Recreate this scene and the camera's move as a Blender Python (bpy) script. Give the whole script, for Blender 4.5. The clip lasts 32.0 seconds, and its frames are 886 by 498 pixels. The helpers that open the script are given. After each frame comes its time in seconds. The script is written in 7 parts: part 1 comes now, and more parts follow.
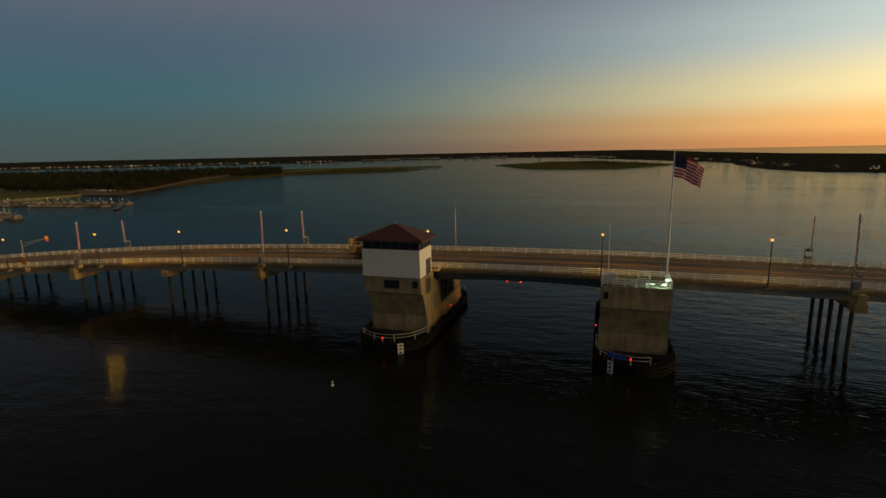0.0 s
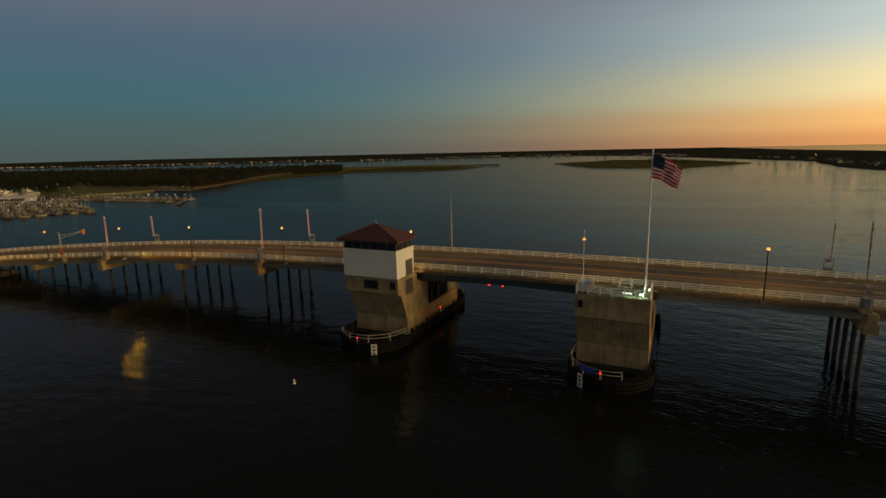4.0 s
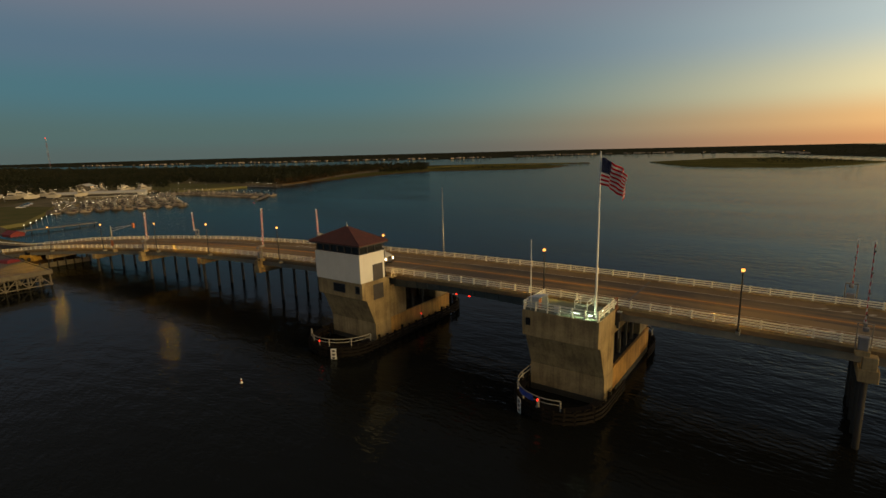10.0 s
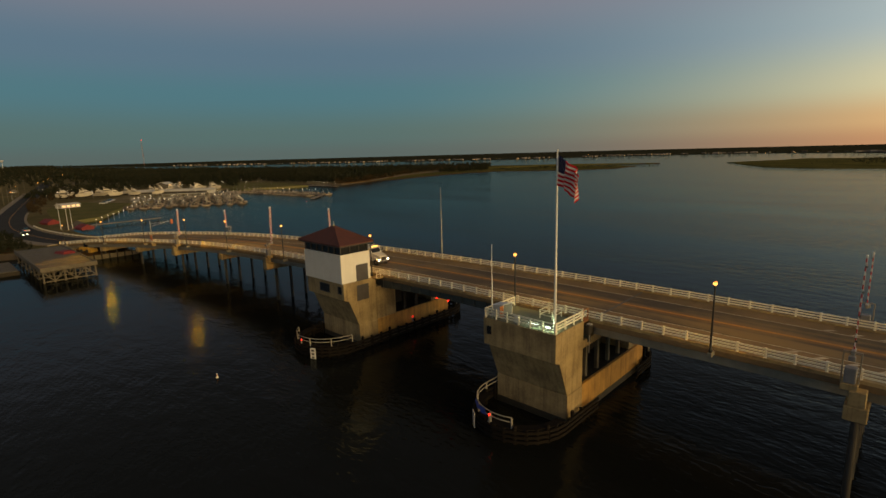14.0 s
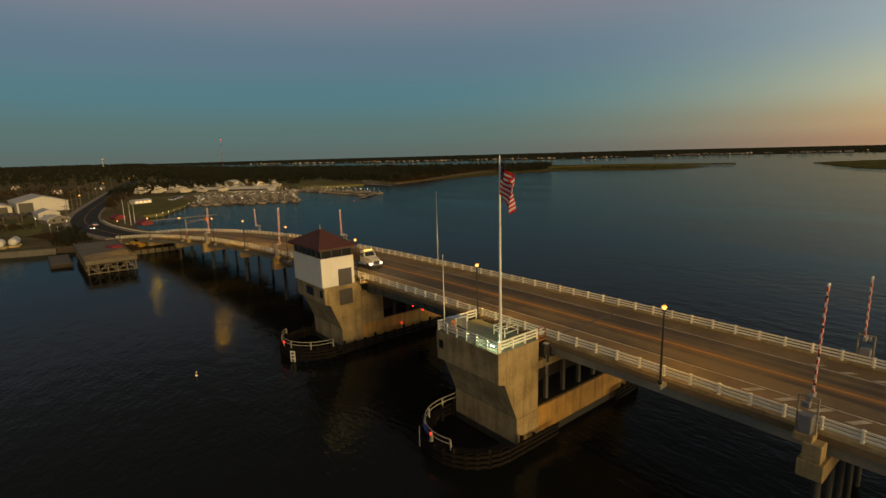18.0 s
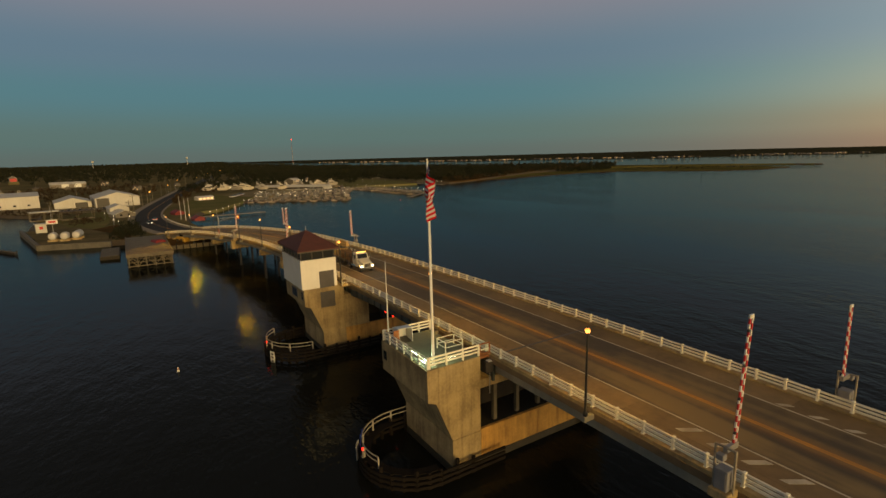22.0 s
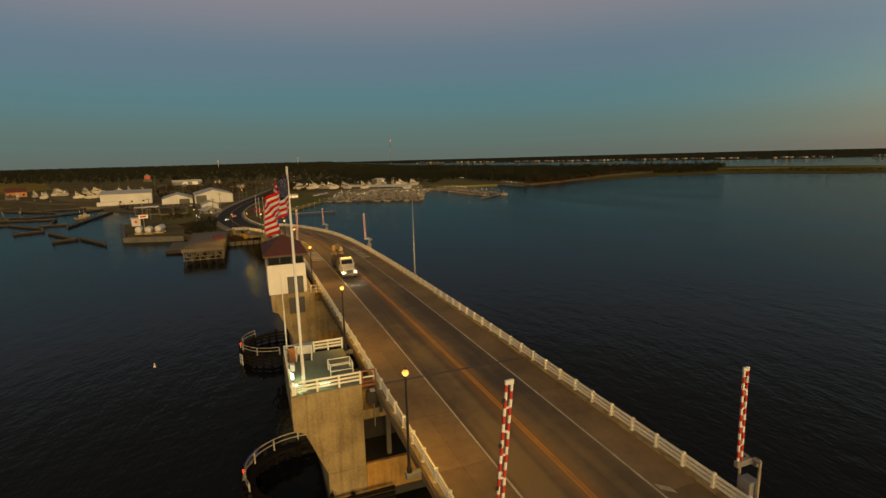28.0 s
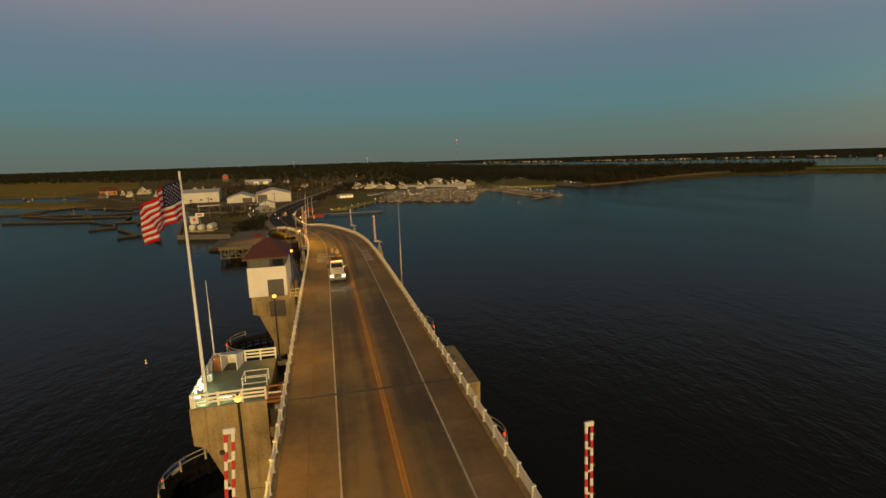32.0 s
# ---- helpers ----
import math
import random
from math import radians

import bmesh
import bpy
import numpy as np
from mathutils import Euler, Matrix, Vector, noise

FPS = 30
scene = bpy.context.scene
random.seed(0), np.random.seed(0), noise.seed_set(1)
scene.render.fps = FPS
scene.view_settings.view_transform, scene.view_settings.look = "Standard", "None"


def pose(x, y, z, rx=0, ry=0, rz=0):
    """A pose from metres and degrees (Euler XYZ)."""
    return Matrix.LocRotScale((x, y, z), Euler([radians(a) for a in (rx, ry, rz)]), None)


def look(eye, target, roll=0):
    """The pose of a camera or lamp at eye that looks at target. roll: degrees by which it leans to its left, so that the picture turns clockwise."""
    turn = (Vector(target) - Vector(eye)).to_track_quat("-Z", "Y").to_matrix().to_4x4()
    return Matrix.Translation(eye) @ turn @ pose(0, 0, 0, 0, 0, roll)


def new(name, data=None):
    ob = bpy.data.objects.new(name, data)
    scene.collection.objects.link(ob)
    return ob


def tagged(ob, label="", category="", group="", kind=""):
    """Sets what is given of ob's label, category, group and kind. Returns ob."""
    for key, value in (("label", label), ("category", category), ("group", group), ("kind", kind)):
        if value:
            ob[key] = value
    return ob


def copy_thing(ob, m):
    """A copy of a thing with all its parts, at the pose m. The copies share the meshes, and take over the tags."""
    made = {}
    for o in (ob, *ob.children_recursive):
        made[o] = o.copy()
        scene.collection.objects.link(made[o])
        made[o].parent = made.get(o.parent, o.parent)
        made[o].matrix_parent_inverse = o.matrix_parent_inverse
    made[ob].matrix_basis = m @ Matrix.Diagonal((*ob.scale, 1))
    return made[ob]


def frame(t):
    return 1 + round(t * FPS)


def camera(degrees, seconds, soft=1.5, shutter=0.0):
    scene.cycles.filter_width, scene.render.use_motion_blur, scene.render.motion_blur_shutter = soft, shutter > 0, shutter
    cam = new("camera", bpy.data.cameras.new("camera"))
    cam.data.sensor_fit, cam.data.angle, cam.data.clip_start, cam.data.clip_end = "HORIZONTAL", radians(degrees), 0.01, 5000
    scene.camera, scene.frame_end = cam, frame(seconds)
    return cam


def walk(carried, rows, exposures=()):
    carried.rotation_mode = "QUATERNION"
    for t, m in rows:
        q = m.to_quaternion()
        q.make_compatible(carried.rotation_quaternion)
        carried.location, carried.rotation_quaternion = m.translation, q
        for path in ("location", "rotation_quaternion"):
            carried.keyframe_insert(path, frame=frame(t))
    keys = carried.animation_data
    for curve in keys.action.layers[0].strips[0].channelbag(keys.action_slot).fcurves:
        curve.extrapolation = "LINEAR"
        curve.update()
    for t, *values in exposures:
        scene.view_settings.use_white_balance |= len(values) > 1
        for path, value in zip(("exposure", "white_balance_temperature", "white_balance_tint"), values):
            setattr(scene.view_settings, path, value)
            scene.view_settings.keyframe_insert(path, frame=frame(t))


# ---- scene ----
from mathutils.geometry import tessellate_polygon

# ---------- camera and walk ----------
cam = camera(82.46, 32.0)
PATH = [
    (0.0, -0.545, 0.570, 29.058, 17.62, -11.01, 1.17),
    (0.5, 0.872, 1.261, 29.046, 18.49, -11.01, 1.18),
    (1.0, 2.298, 1.963, 29.029, 19.27, -11.03, 1.21),
    (1.5, 3.714, 2.676, 29.003, 20.10, -11.04, 1.21),
    (2.0, 5.113, 3.404, 28.979, 21.11, -11.03, 1.22),
    (2.5, 6.507, 4.172, 28.965, 22.13, -11.03, 1.23),
    (3.0, 7.880, 4.972, 28.956, 23.07, -11.04, 1.23),
    (3.5, 9.224, 5.790, 28.958, 23.99, -11.05, 1.24),
    (5.5, 14.534, 9.572, 28.942, 27.15, -11.13, 1.37),
    (6.0, 15.757, 10.561, 28.982, 27.99, -11.15, 1.39),
    (6.5, 16.976, 11.546, 29.025, 28.81, -11.15, 1.36),
    (7.0, 18.184, 12.542, 29.060, 29.75, -11.19, 1.39),
    (7.5, 19.374, 13.561, 29.081, 30.75, -11.17, 1.36),
    (8.0, 20.539, 14.591, 29.113, 31.84, -11.19, 1.41),
    (8.5, 21.666, 15.635, 29.142, 32.77, -11.15, 1.38),
    (9.0, 22.776, 16.716, 29.139, 33.73, -11.12, 1.39),
    (9.5, 23.880, 17.813, 29.119, 34.66, -11.09, 1.42),
    (10.0, 24.955, 18.917, 29.093, 35.53, -11.06, 1.43),
    (10.5, 26.004, 20.053, 29.054, 36.36, -11.07, 1.43),
    (11.0, 27.044, 21.206, 28.998, 37.26, -10.99, 1.46),
    (11.5, 28.060, 22.356, 28.950, 38.19, -10.96, 1.49),
    (12.0, 29.053, 23.527, 28.892, 39.24, -10.94, 1.49),
    (12.5, 30.018, 24.732, 28.802, 40.35, -10.91, 1.52),
    (13.0, 30.952, 25.943, 28.712, 41.47, -10.87, 1.49),
    (13.5, 31.865, 27.156, 28.641, 42.46, -10.86, 1.52),
    (14.0, 32.745, 28.377, 28.594, 43.16, -10.83, 1.53),
    (14.5, 33.602, 29.602, 28.574, 44.05, -10.83, 1.52),
    (16.5, 36.865, 34.631, 28.837, 47.43, -10.80, 1.53),
    (17.0, 37.589, 35.992, 28.856, 48.58, -10.78, 1.51),
    (17.5, 38.296, 37.337, 28.897, 49.60, -10.80, 1.53),
    (18.0, 38.994, 38.679, 28.926, 50.55, -10.76, 1.53),
    (18.5, 39.668, 40.021, 28.942, 51.31, -10.75, 1.52),
    (19.0, 40.315, 41.356, 28.950, 52.06, -10.76, 1.50),
    (19.5, 40.943, 42.713, 28.937, 52.94, -10.75, 1.47),
    (20.0, 41.533, 44.108, 28.912, 53.86, -10.73, 1.48),
    (20.5, 42.081, 45.520, 28.897, 54.75, -10.73, 1.47),
    (21.0, 42.606, 46.940, 28.901, 55.81, -10.70, 1.49),
    (21.5, 43.108, 48.375, 28.913, 56.88, -10.68, 1.46),
    (22.0, 43.575, 49.826, 28.925, 57.88, -10.66, 1.46),
    (22.5, 44.013, 51.293, 28.935, 58.80, -10.65, 1.45),
    (23.0, 44.431, 52.747, 28.948, 59.73, -10.62, 1.44),
    (23.5, 44.825, 54.187, 28.968, 60.63, -10.60, 1.40),
    (24.0, 45.193, 55.668, 28.993, 61.61, -10.58, 1.39),
    (24.5, 45.543, 57.200, 29.023, 62.53, -10.57, 1.38),
    (25.0, 45.866, 58.765, 29.049, 63.43, -10.55, 1.42),
    (25.5, 46.163, 60.342, 29.055, 64.40, -10.52, 1.43),
    (27.5, 47.058, 66.511, 28.986, 68.00, -10.40, 1.47),
    (28.0, 47.236, 68.113, 28.995, 69.00, -10.37, 1.49),
    (28.5, 47.379, 69.714, 29.002, 70.05, -10.32, 1.52),
    (29.0, 47.475, 71.314, 28.993, 71.12, -10.30, 1.54),
    (29.5, 47.543, 72.910, 28.971, 72.08, -10.28, 1.59),
    (30.0, 47.601, 74.503, 28.959, 73.02, -10.26, 1.62),
    (30.5, 47.629, 76.098, 28.944, 74.00, -10.23, 1.67),
    (31.0, 47.601, 77.700, 28.917, 74.94, -10.21, 1.70),
    (31.5, 47.543, 79.299, 28.907, 75.81, -10.18, 1.72),
    (32.0, 47.495, 80.879, 28.919, 76.74, -10.18, 1.76),
]

EXPOSURES = [(0.0, -0.75, 6350, 10), (6.0, -0.42, 6450, 10), (13.0, -0.15, 6650, 10), (23.0, 0.0, 7000, 11), (32.0, 0.0, 7300, 13)]
walk(cam, [(t, pose(x, y, z, 90 + pitch, roll, yaw)) for t, x, y, z, yaw, pitch, roll in PATH], EXPOSURES)

# ---------- dusk sky, afterglow and exposure ----------
GLOW = radians(48)          # azimuth of the afterglow, clockwise from +y
SKY_STRENGTH = 1.0


def make_world():
    world = bpy.data.worlds.new("dusk_sky")
    scene.world = world
    world.use_nodes = True
    nt = world.node_tree
    nt.nodes.clear()
    N, L = nt.nodes.new, nt.links.new
    out, bg = N("ShaderNodeOutputWorld"), N("ShaderNodeBackground")
    sky = N("ShaderNodeTexSky")
    sky.sky_type = "NISHITA"
    sky.sun_disc = False
    sky.sun_elevation = radians(0.5)
    sky.sun_rotation = GLOW
    sky.air_density, sky.dust_density, sky.ozone_density = 1.2, 0.6, 4.0
    co = N("ShaderNodeTexCoord")
    sep = N("ShaderNodeSeparateXYZ")
    L(co.outputs["Generated"], sep.inputs[0])

    def maths(op, a, b=None, c=None, clamp=False):
        n = N("ShaderNodeMath")
        n.operation, n.use_clamp = op, clamp
        for i, v in enumerate((a, b, c)):
            if v is None:
                continue
            if isinstance(v, (int, float)):
                n.inputs[i].default_value = v
            else:
                L(v, n.inputs[i])
        return n.outputs[0]

    def ramp(fac, stops):
        r = N("ShaderNodeValToRGB")
        r.color_ramp.interpolation = "EASE"
        els = r.color_ramp.elements
        while len(els) < len(stops):
            els.new(0.5)
        for e, (p, c) in zip(els, stops):
            e.position, e.color = p, (*c, 1)
        L(fac, r.inputs[0])
        return r.outputs[0]

    def mix(fac, a, b, mode="MIX"):
        m = N("ShaderNodeMix")
        m.data_type, m.blend_type = "RGBA", mode
        if isinstance(fac, (int, float)):
            m.inputs[0].default_value = fac
        else:
            L(fac, m.inputs[0])
        L(a, m.inputs[6])
        L(b, m.inputs[7])
        return m.outputs[2]

    # height above the horizon, 0 at the horizon, 1 at about 45 degrees
    up = maths("MULTIPLY", maths("MAXIMUM", sep.outputs[2], 0.0), 1.41, clamp=True)
    away = ramp(up, SKY_AWAY)
    near = ramp(up, SKY_GLOW)
    # nearness of the azimuth to the afterglow
    dot = maths("ADD", maths("MULTIPLY", sep.outputs[0], math.sin(GLOW)), maths("MULTIPLY", sep.outputs[1], math.cos(GLOW)))
    flat = maths("SQRT", maths("MAXIMUM", maths("SUBTRACT", 1.0, maths("MULTIPLY", sep.outputs[2], sep.outputs[2])), 0.001))
    side = maths("DIVIDE", dot, flat)
    lean = maths("MULTIPLY_ADD", up, -0.10, maths("MULTIPLY_ADD", side, 0.5, 0.5))
    fac = maths("POWER", maths("MAXIMUM", lean, 0.0), 6.6, clamp=True)
    col = mix(fac, away, near)
    m = mix(0.06, col, sky.outputs[0])
    L(m, bg.inputs[0])
    bg.inputs[1].default_value = SKY_STRENGTH
    L(bg.outputs[0], out.inputs[0])


def srgb(r, g, b):
    return tuple(((c / 255) / 12.92 if c <= 10 else ((c / 255 + 0.055) / 1.055) ** 2.4) for c in (r, g, b))


SKY_AWAY = [(0.0, srgb(93, 110, 107)), (0.05, srgb(87, 117, 116)), (0.15, srgb(81, 124, 135)), (0.24, srgb(95, 121, 138)), (0.40, srgb(131, 131, 141)), (0.52, srgb(100, 98, 99)), (0.66, srgb(90, 89, 87)), (1.0, srgb(86, 86, 85))]
SKY_GLOW = [(0.0, (2.0, 0.78, 0.20)), (0.045, (2.6, 1.30, 0.36)), (0.12, (2.7, 2.08, 0.95)), (0.25, (1.65, 1.75, 1.50)), (0.42, (0.70, 0.84, 0.98)), (0.65, srgb(100, 98, 95)), (1.0, srgb(86, 86, 85))]
make_world()

sun_data = bpy.data.lights.new("afterglow", "SUN")
sun_data.energy, sun_data.angle, sun_data.color = 2.95, radians(30), (1.0, 0.67, 0.25)
sun = new("afterglow", sun_data)
sun.matrix_world = look((0, 0, 0), (-math.sin(radians(92)), -math.cos(radians(92)), -0.15))

# ---------- materials ----------


def material(name, base, other=None, rough=0.7, metal=0.0, scale=1.0, amount=0.5, bump=0.0, bump_scale=8.0, glow=None, power=0.0,
             per_piece=0.0, streak=0.0, spec=0.5, lane=0.0, drips=0.0):
    """A procedural surface: two colours mixed by noise at two scales, fine relief, optional upright streaks."""
    mt = bpy.data.materials.new(name)
    mt.use_nodes = True
    nt = mt.node_tree
    N, L = nt.nodes.new, nt.links.new
    bs = nt.nodes["Principled BSDF"]
    bs.inputs["Roughness"].default_value = rough
    bs.inputs["Metallic"].default_value = metal
    bs.inputs["Specular IOR Level"].default_value = spec
    geo = N("ShaderNodeNewGeometry")
    other = other or tuple(c * 0.7 for c in base)
    big = N("ShaderNodeTexNoise")
    big.inputs["Scale"].default_value = scale
    big.inputs["Detail"].default_value = 5
    L(geo.outputs["Position"], big.inputs["Vector"])
    fine = N("ShaderNodeTexNoise")
    fine.inputs["Scale"].default_value = scale * 9
    fine.inputs["Detail"].default_value = 3
    L(geo.outputs["Position"], fine.inputs["Vector"])
    add = N("ShaderNodeMath")
    add.operation = "MULTIPLY_ADD"
    add.inputs[1].default_value = 0.35
    L(fine.outputs[0], add.inputs[0])
    L(big.outputs[0], add.inputs[2])
    last = add.outputs[0]
    if streak:
        mp = N("ShaderNodeMapping")
        mp.inputs["Scale"].default_value = (1.6, 1.6, 0.12)
        L(geo.outputs["Position"], mp.inputs[0])
        st = N("ShaderNodeTexNoise")
        st.inputs["Scale"].default_value = 1.3
        st.inputs["Detail"].default_value = 4
        L(mp.outputs[0], st.inputs["Vector"])
        ad = N("ShaderNodeMath")
        ad.operation = "MULTIPLY_ADD"
        ad.inputs[1].default_value = streak
        L(st.outputs[0], ad.inputs[0])
        L(last, ad.inputs[2])
        last = ad.outputs[0]
    if lane:
        # wheel tracks and oil drawn out along the road
        mp = N("ShaderNodeMapping")
        mp.inputs["Scale"].default_value = (0.02, 0.5, 0.2)
        L(geo.outputs["Position"], mp.inputs[0])
        st = N("ShaderNodeTexNoise")
        st.inputs["Scale"].default_value = 1.0
        st.inputs["Detail"].default_value = 5
        L(mp.outputs[0], st.inputs["Vector"])
        ad = N("ShaderNodeMath")
        ad.operation = "MULTIPLY_ADD"
        ad.inputs[1].default_value = lane
        L(st.outputs[0], ad.inputs[0])
        L(last, ad.inputs[2])
        last = ad.outputs[0]
        streak = lane
        # warm rust and oil band along the centre line, dark wheel tracks either side
        sp = N("ShaderNodeSeparateXYZ")
        L(geo.outputs["Position"], sp.inputs[0])
        mr0 = N("ShaderNodeMapRange")
        mr0.inputs[1].default_value, mr0.inputs[2].default_value = 80.5, 88.0
        L(sp.outputs[1], mr0.inputs[0])
        cr = N("ShaderNodeValToRGB")
        els = cr.color_ramp.elements
        stops = ((0.0, 0.40), (0.14, 0.55), (0.24, 0.42), (0.36, 0.60), (0.50, 0.10), (0.64, 0.62), (0.74, 0.44), (0.86, 0.60), (1.0, 0.42))
        while len(els) < len(stops):
            els.new(0.5)
        for e, (q, w) in zip(els, stops):
            e.position, e.color = q, (w, w, w, 1)
        L(mr0.outputs[0], cr.inputs[0])
        ad2 = N("ShaderNodeMath")
        ad2.operation = "MULTIPLY_ADD"
        ad2.inputs[1].default_value = 0.55
        L(cr.outputs[0], ad2.inputs[0])
        L(last, ad2.inputs[2])
        last = ad2.outputs[0]
        streak += 0.5
    if drips:
        # thin rain stains running down from the edges
        mp = N("ShaderNodeMapping")
        mp.inputs["Scale"].default_value = (1.9, 1.9, 0.13)
        L(geo.outputs["Position"], mp.inputs[0])
        st = N("ShaderNodeTexNoise")
        st.inputs["Scale"].default_value = 1.0
        st.inputs["Detail"].default_value = 6
        st.inputs["Roughness"].default_value = 0.65
        L(mp.outputs[0], st.inputs["Vector"])
        cut = N("ShaderNodeMapRange")
        cut.inputs[1].default_value, cut.inputs[2].default_value = 0.50, 0.72
        cut.inputs[3].default_value, cut.inputs[4].default_value = 0.0, drips
        L(st.outputs[0], cut.inputs[0])
        ad = N("ShaderNodeMath")
        ad.operation = "ADD"
        L(cut.outputs[0], ad.inputs[0])
        L(last, ad.inputs[1])
        last = ad.outputs[0]
    rmp = N("ShaderNodeMapRange")
    mid = 0.67 + 0.5 * streak
    rmp.inputs[1].default_value, rmp.inputs[2].default_value = mid - 0.28, mid + 0.28
    rmp.inputs[3].default_value, rmp.inputs[4].default_value = 0.5 - amount / 2, 0.5 + amount / 2
    L(last, rmp.inputs[0])
    mx = N("ShaderNodeMix")
    mx.data_type = "RGBA"
    L(rmp.outputs[0], mx.inputs[0])
    mx.inputs[6].default_value, mx.inputs[7].default_value = (*base, 1), (*other, 1)
    col = mx.outputs[2]
    if lane:
        # rust-orange film worn broad along the centre line
        mr1 = N("ShaderNodeMapRange")
        mr1.interpolation_type = "SMOOTHSTEP"
        off = N("ShaderNodeMath")
        off.operation = "SUBTRACT"
        L(sp.outputs[1], off.inputs[0])
        off.inputs[1].default_value = 84.2
        wide = N("ShaderNodeMath")
        wide.operation = "ABSOLUTE"
        L(off.outputs[0], wide.inputs[0])
        mr1.inputs[1].default_value, mr1.inputs[2].default_value = 0.15, 1.3
        mr1.inputs[3].default_value, mr1.inputs[4].default_value = 0.55, 0.0
        L(wide.outputs[0], mr1.inputs[0])
        m2 = N("ShaderNodeMath")
        m2.operation = "MULTIPLY"
        L(mr1.outputs[0], m2.inputs[0])
        L(big.outputs[0], m2.inputs[1])
        mx2 = N("ShaderNodeMix")
        mx2.data_type = "RGBA"
        L(m2.outputs[0], mx2.inputs[0])
        L(col, mx2.inputs[6])
        mx2.inputs[7].default_value = (0.36, 0.15, 0.025, 1)
        col = mx2.outputs[2]
    if per_piece:
        info = N("ShaderNodeObjectInfo")
        mr = N("ShaderNodeMapRange")
        mr.inputs[3].default_value, mr.inputs[4].default_value = 1 - per_piece, 1 + per_piece
        L(info.outputs["Random"], mr.inputs[0])
        hs = N("ShaderNodeHueSaturation")
        L(mr.outputs[0], hs.inputs["Value"])
        L(col, hs.inputs["Color"])
        col = hs.outputs[0]
    L(col, bs.inputs["Base Color"])
    if bump:
        bn = N("ShaderNodeTexNoise")
        bn.inputs["Scale"].default_value = bump_scale
        bn.inputs["Detail"].default_value = 4
        L(geo.outputs["Position"], bn.inputs["Vector"])
        bp = N("ShaderNodeBump")
        bp.inputs["Strength"].default_value = bump
        bp.inputs["Distance"].default_value = 0.05
        L(bn.outputs[0], bp.inputs["Height"])
        L(bp.outputs[0], bs.inputs["Normal"])
    if glow:
        bs.inputs["Emission Color"].default_value = (*glow, 1)
        bs.inputs["Emission Strength"].default_value = power
    return mt


def island_material(name, a, b, rough=0.9, through_light=0.0):
    """Foliage or clutter whose pieces differ in colour one by one; leaves let part of the light through."""
    mt = bpy.data.materials.new(name)
    mt.use_nodes = True
    nt = mt.node_tree
    bs = nt.nodes["Principled BSDF"]
    bs.inputs["Roughness"].default_value = rough
    bs.inputs["Specular IOR Level"].default_value = 0.05
    geo = nt.nodes.new("ShaderNodeNewGeometry")
    big = nt.nodes.new("ShaderNodeTexNoise")
    big.inputs["Scale"].default_value = 0.012
    big.inputs["Detail"].default_value = 4
    nt.links.new(geo.outputs["Position"], big.inputs["Vector"])
    ad = nt.nodes.new("ShaderNodeMath")
    ad.operation = "MULTIPLY_ADD"
    ad.inputs[1].default_value = 0.4
    nt.links.new(geo.outputs["Random Per Island"], ad.inputs[0])
    nt.links.new(big.outputs[0], ad.inputs[2])
    mr = nt.nodes.new("ShaderNodeMapRange")
    mr.inputs[1].default_value, mr.inputs[2].default_value = 0.42, 0.98
    nt.links.new(ad.outputs[0], mr.inputs[0])
    mx = nt.nodes.new("ShaderNodeMix")
    mx.data_type = "RGBA"
    mx.inputs[6].default_value, mx.inputs[7].default_value = (*a, 1), (*b, 1)
    nt.links.new(mr.outputs[0], mx.inputs[0])
    nt.links.new(mx.outputs[2], bs.inputs["Base Color"])
    if through_light:
        tr = nt.nodes.new("ShaderNodeBsdfTranslucent")
        nt.links.new(mx.outputs[2], tr.inputs["Color"])
        sh = nt.nodes.new("ShaderNodeMixShader")
        sh.inputs[0].default_value = through_light
        nt.links.new(bs.outputs[0], sh.inputs[1])
        nt.links.new(tr.outputs[0], sh.inputs[2])
        nt.links.new(sh.outputs[0], nt.nodes["Material Output"].inputs["Surface"])
    return mt


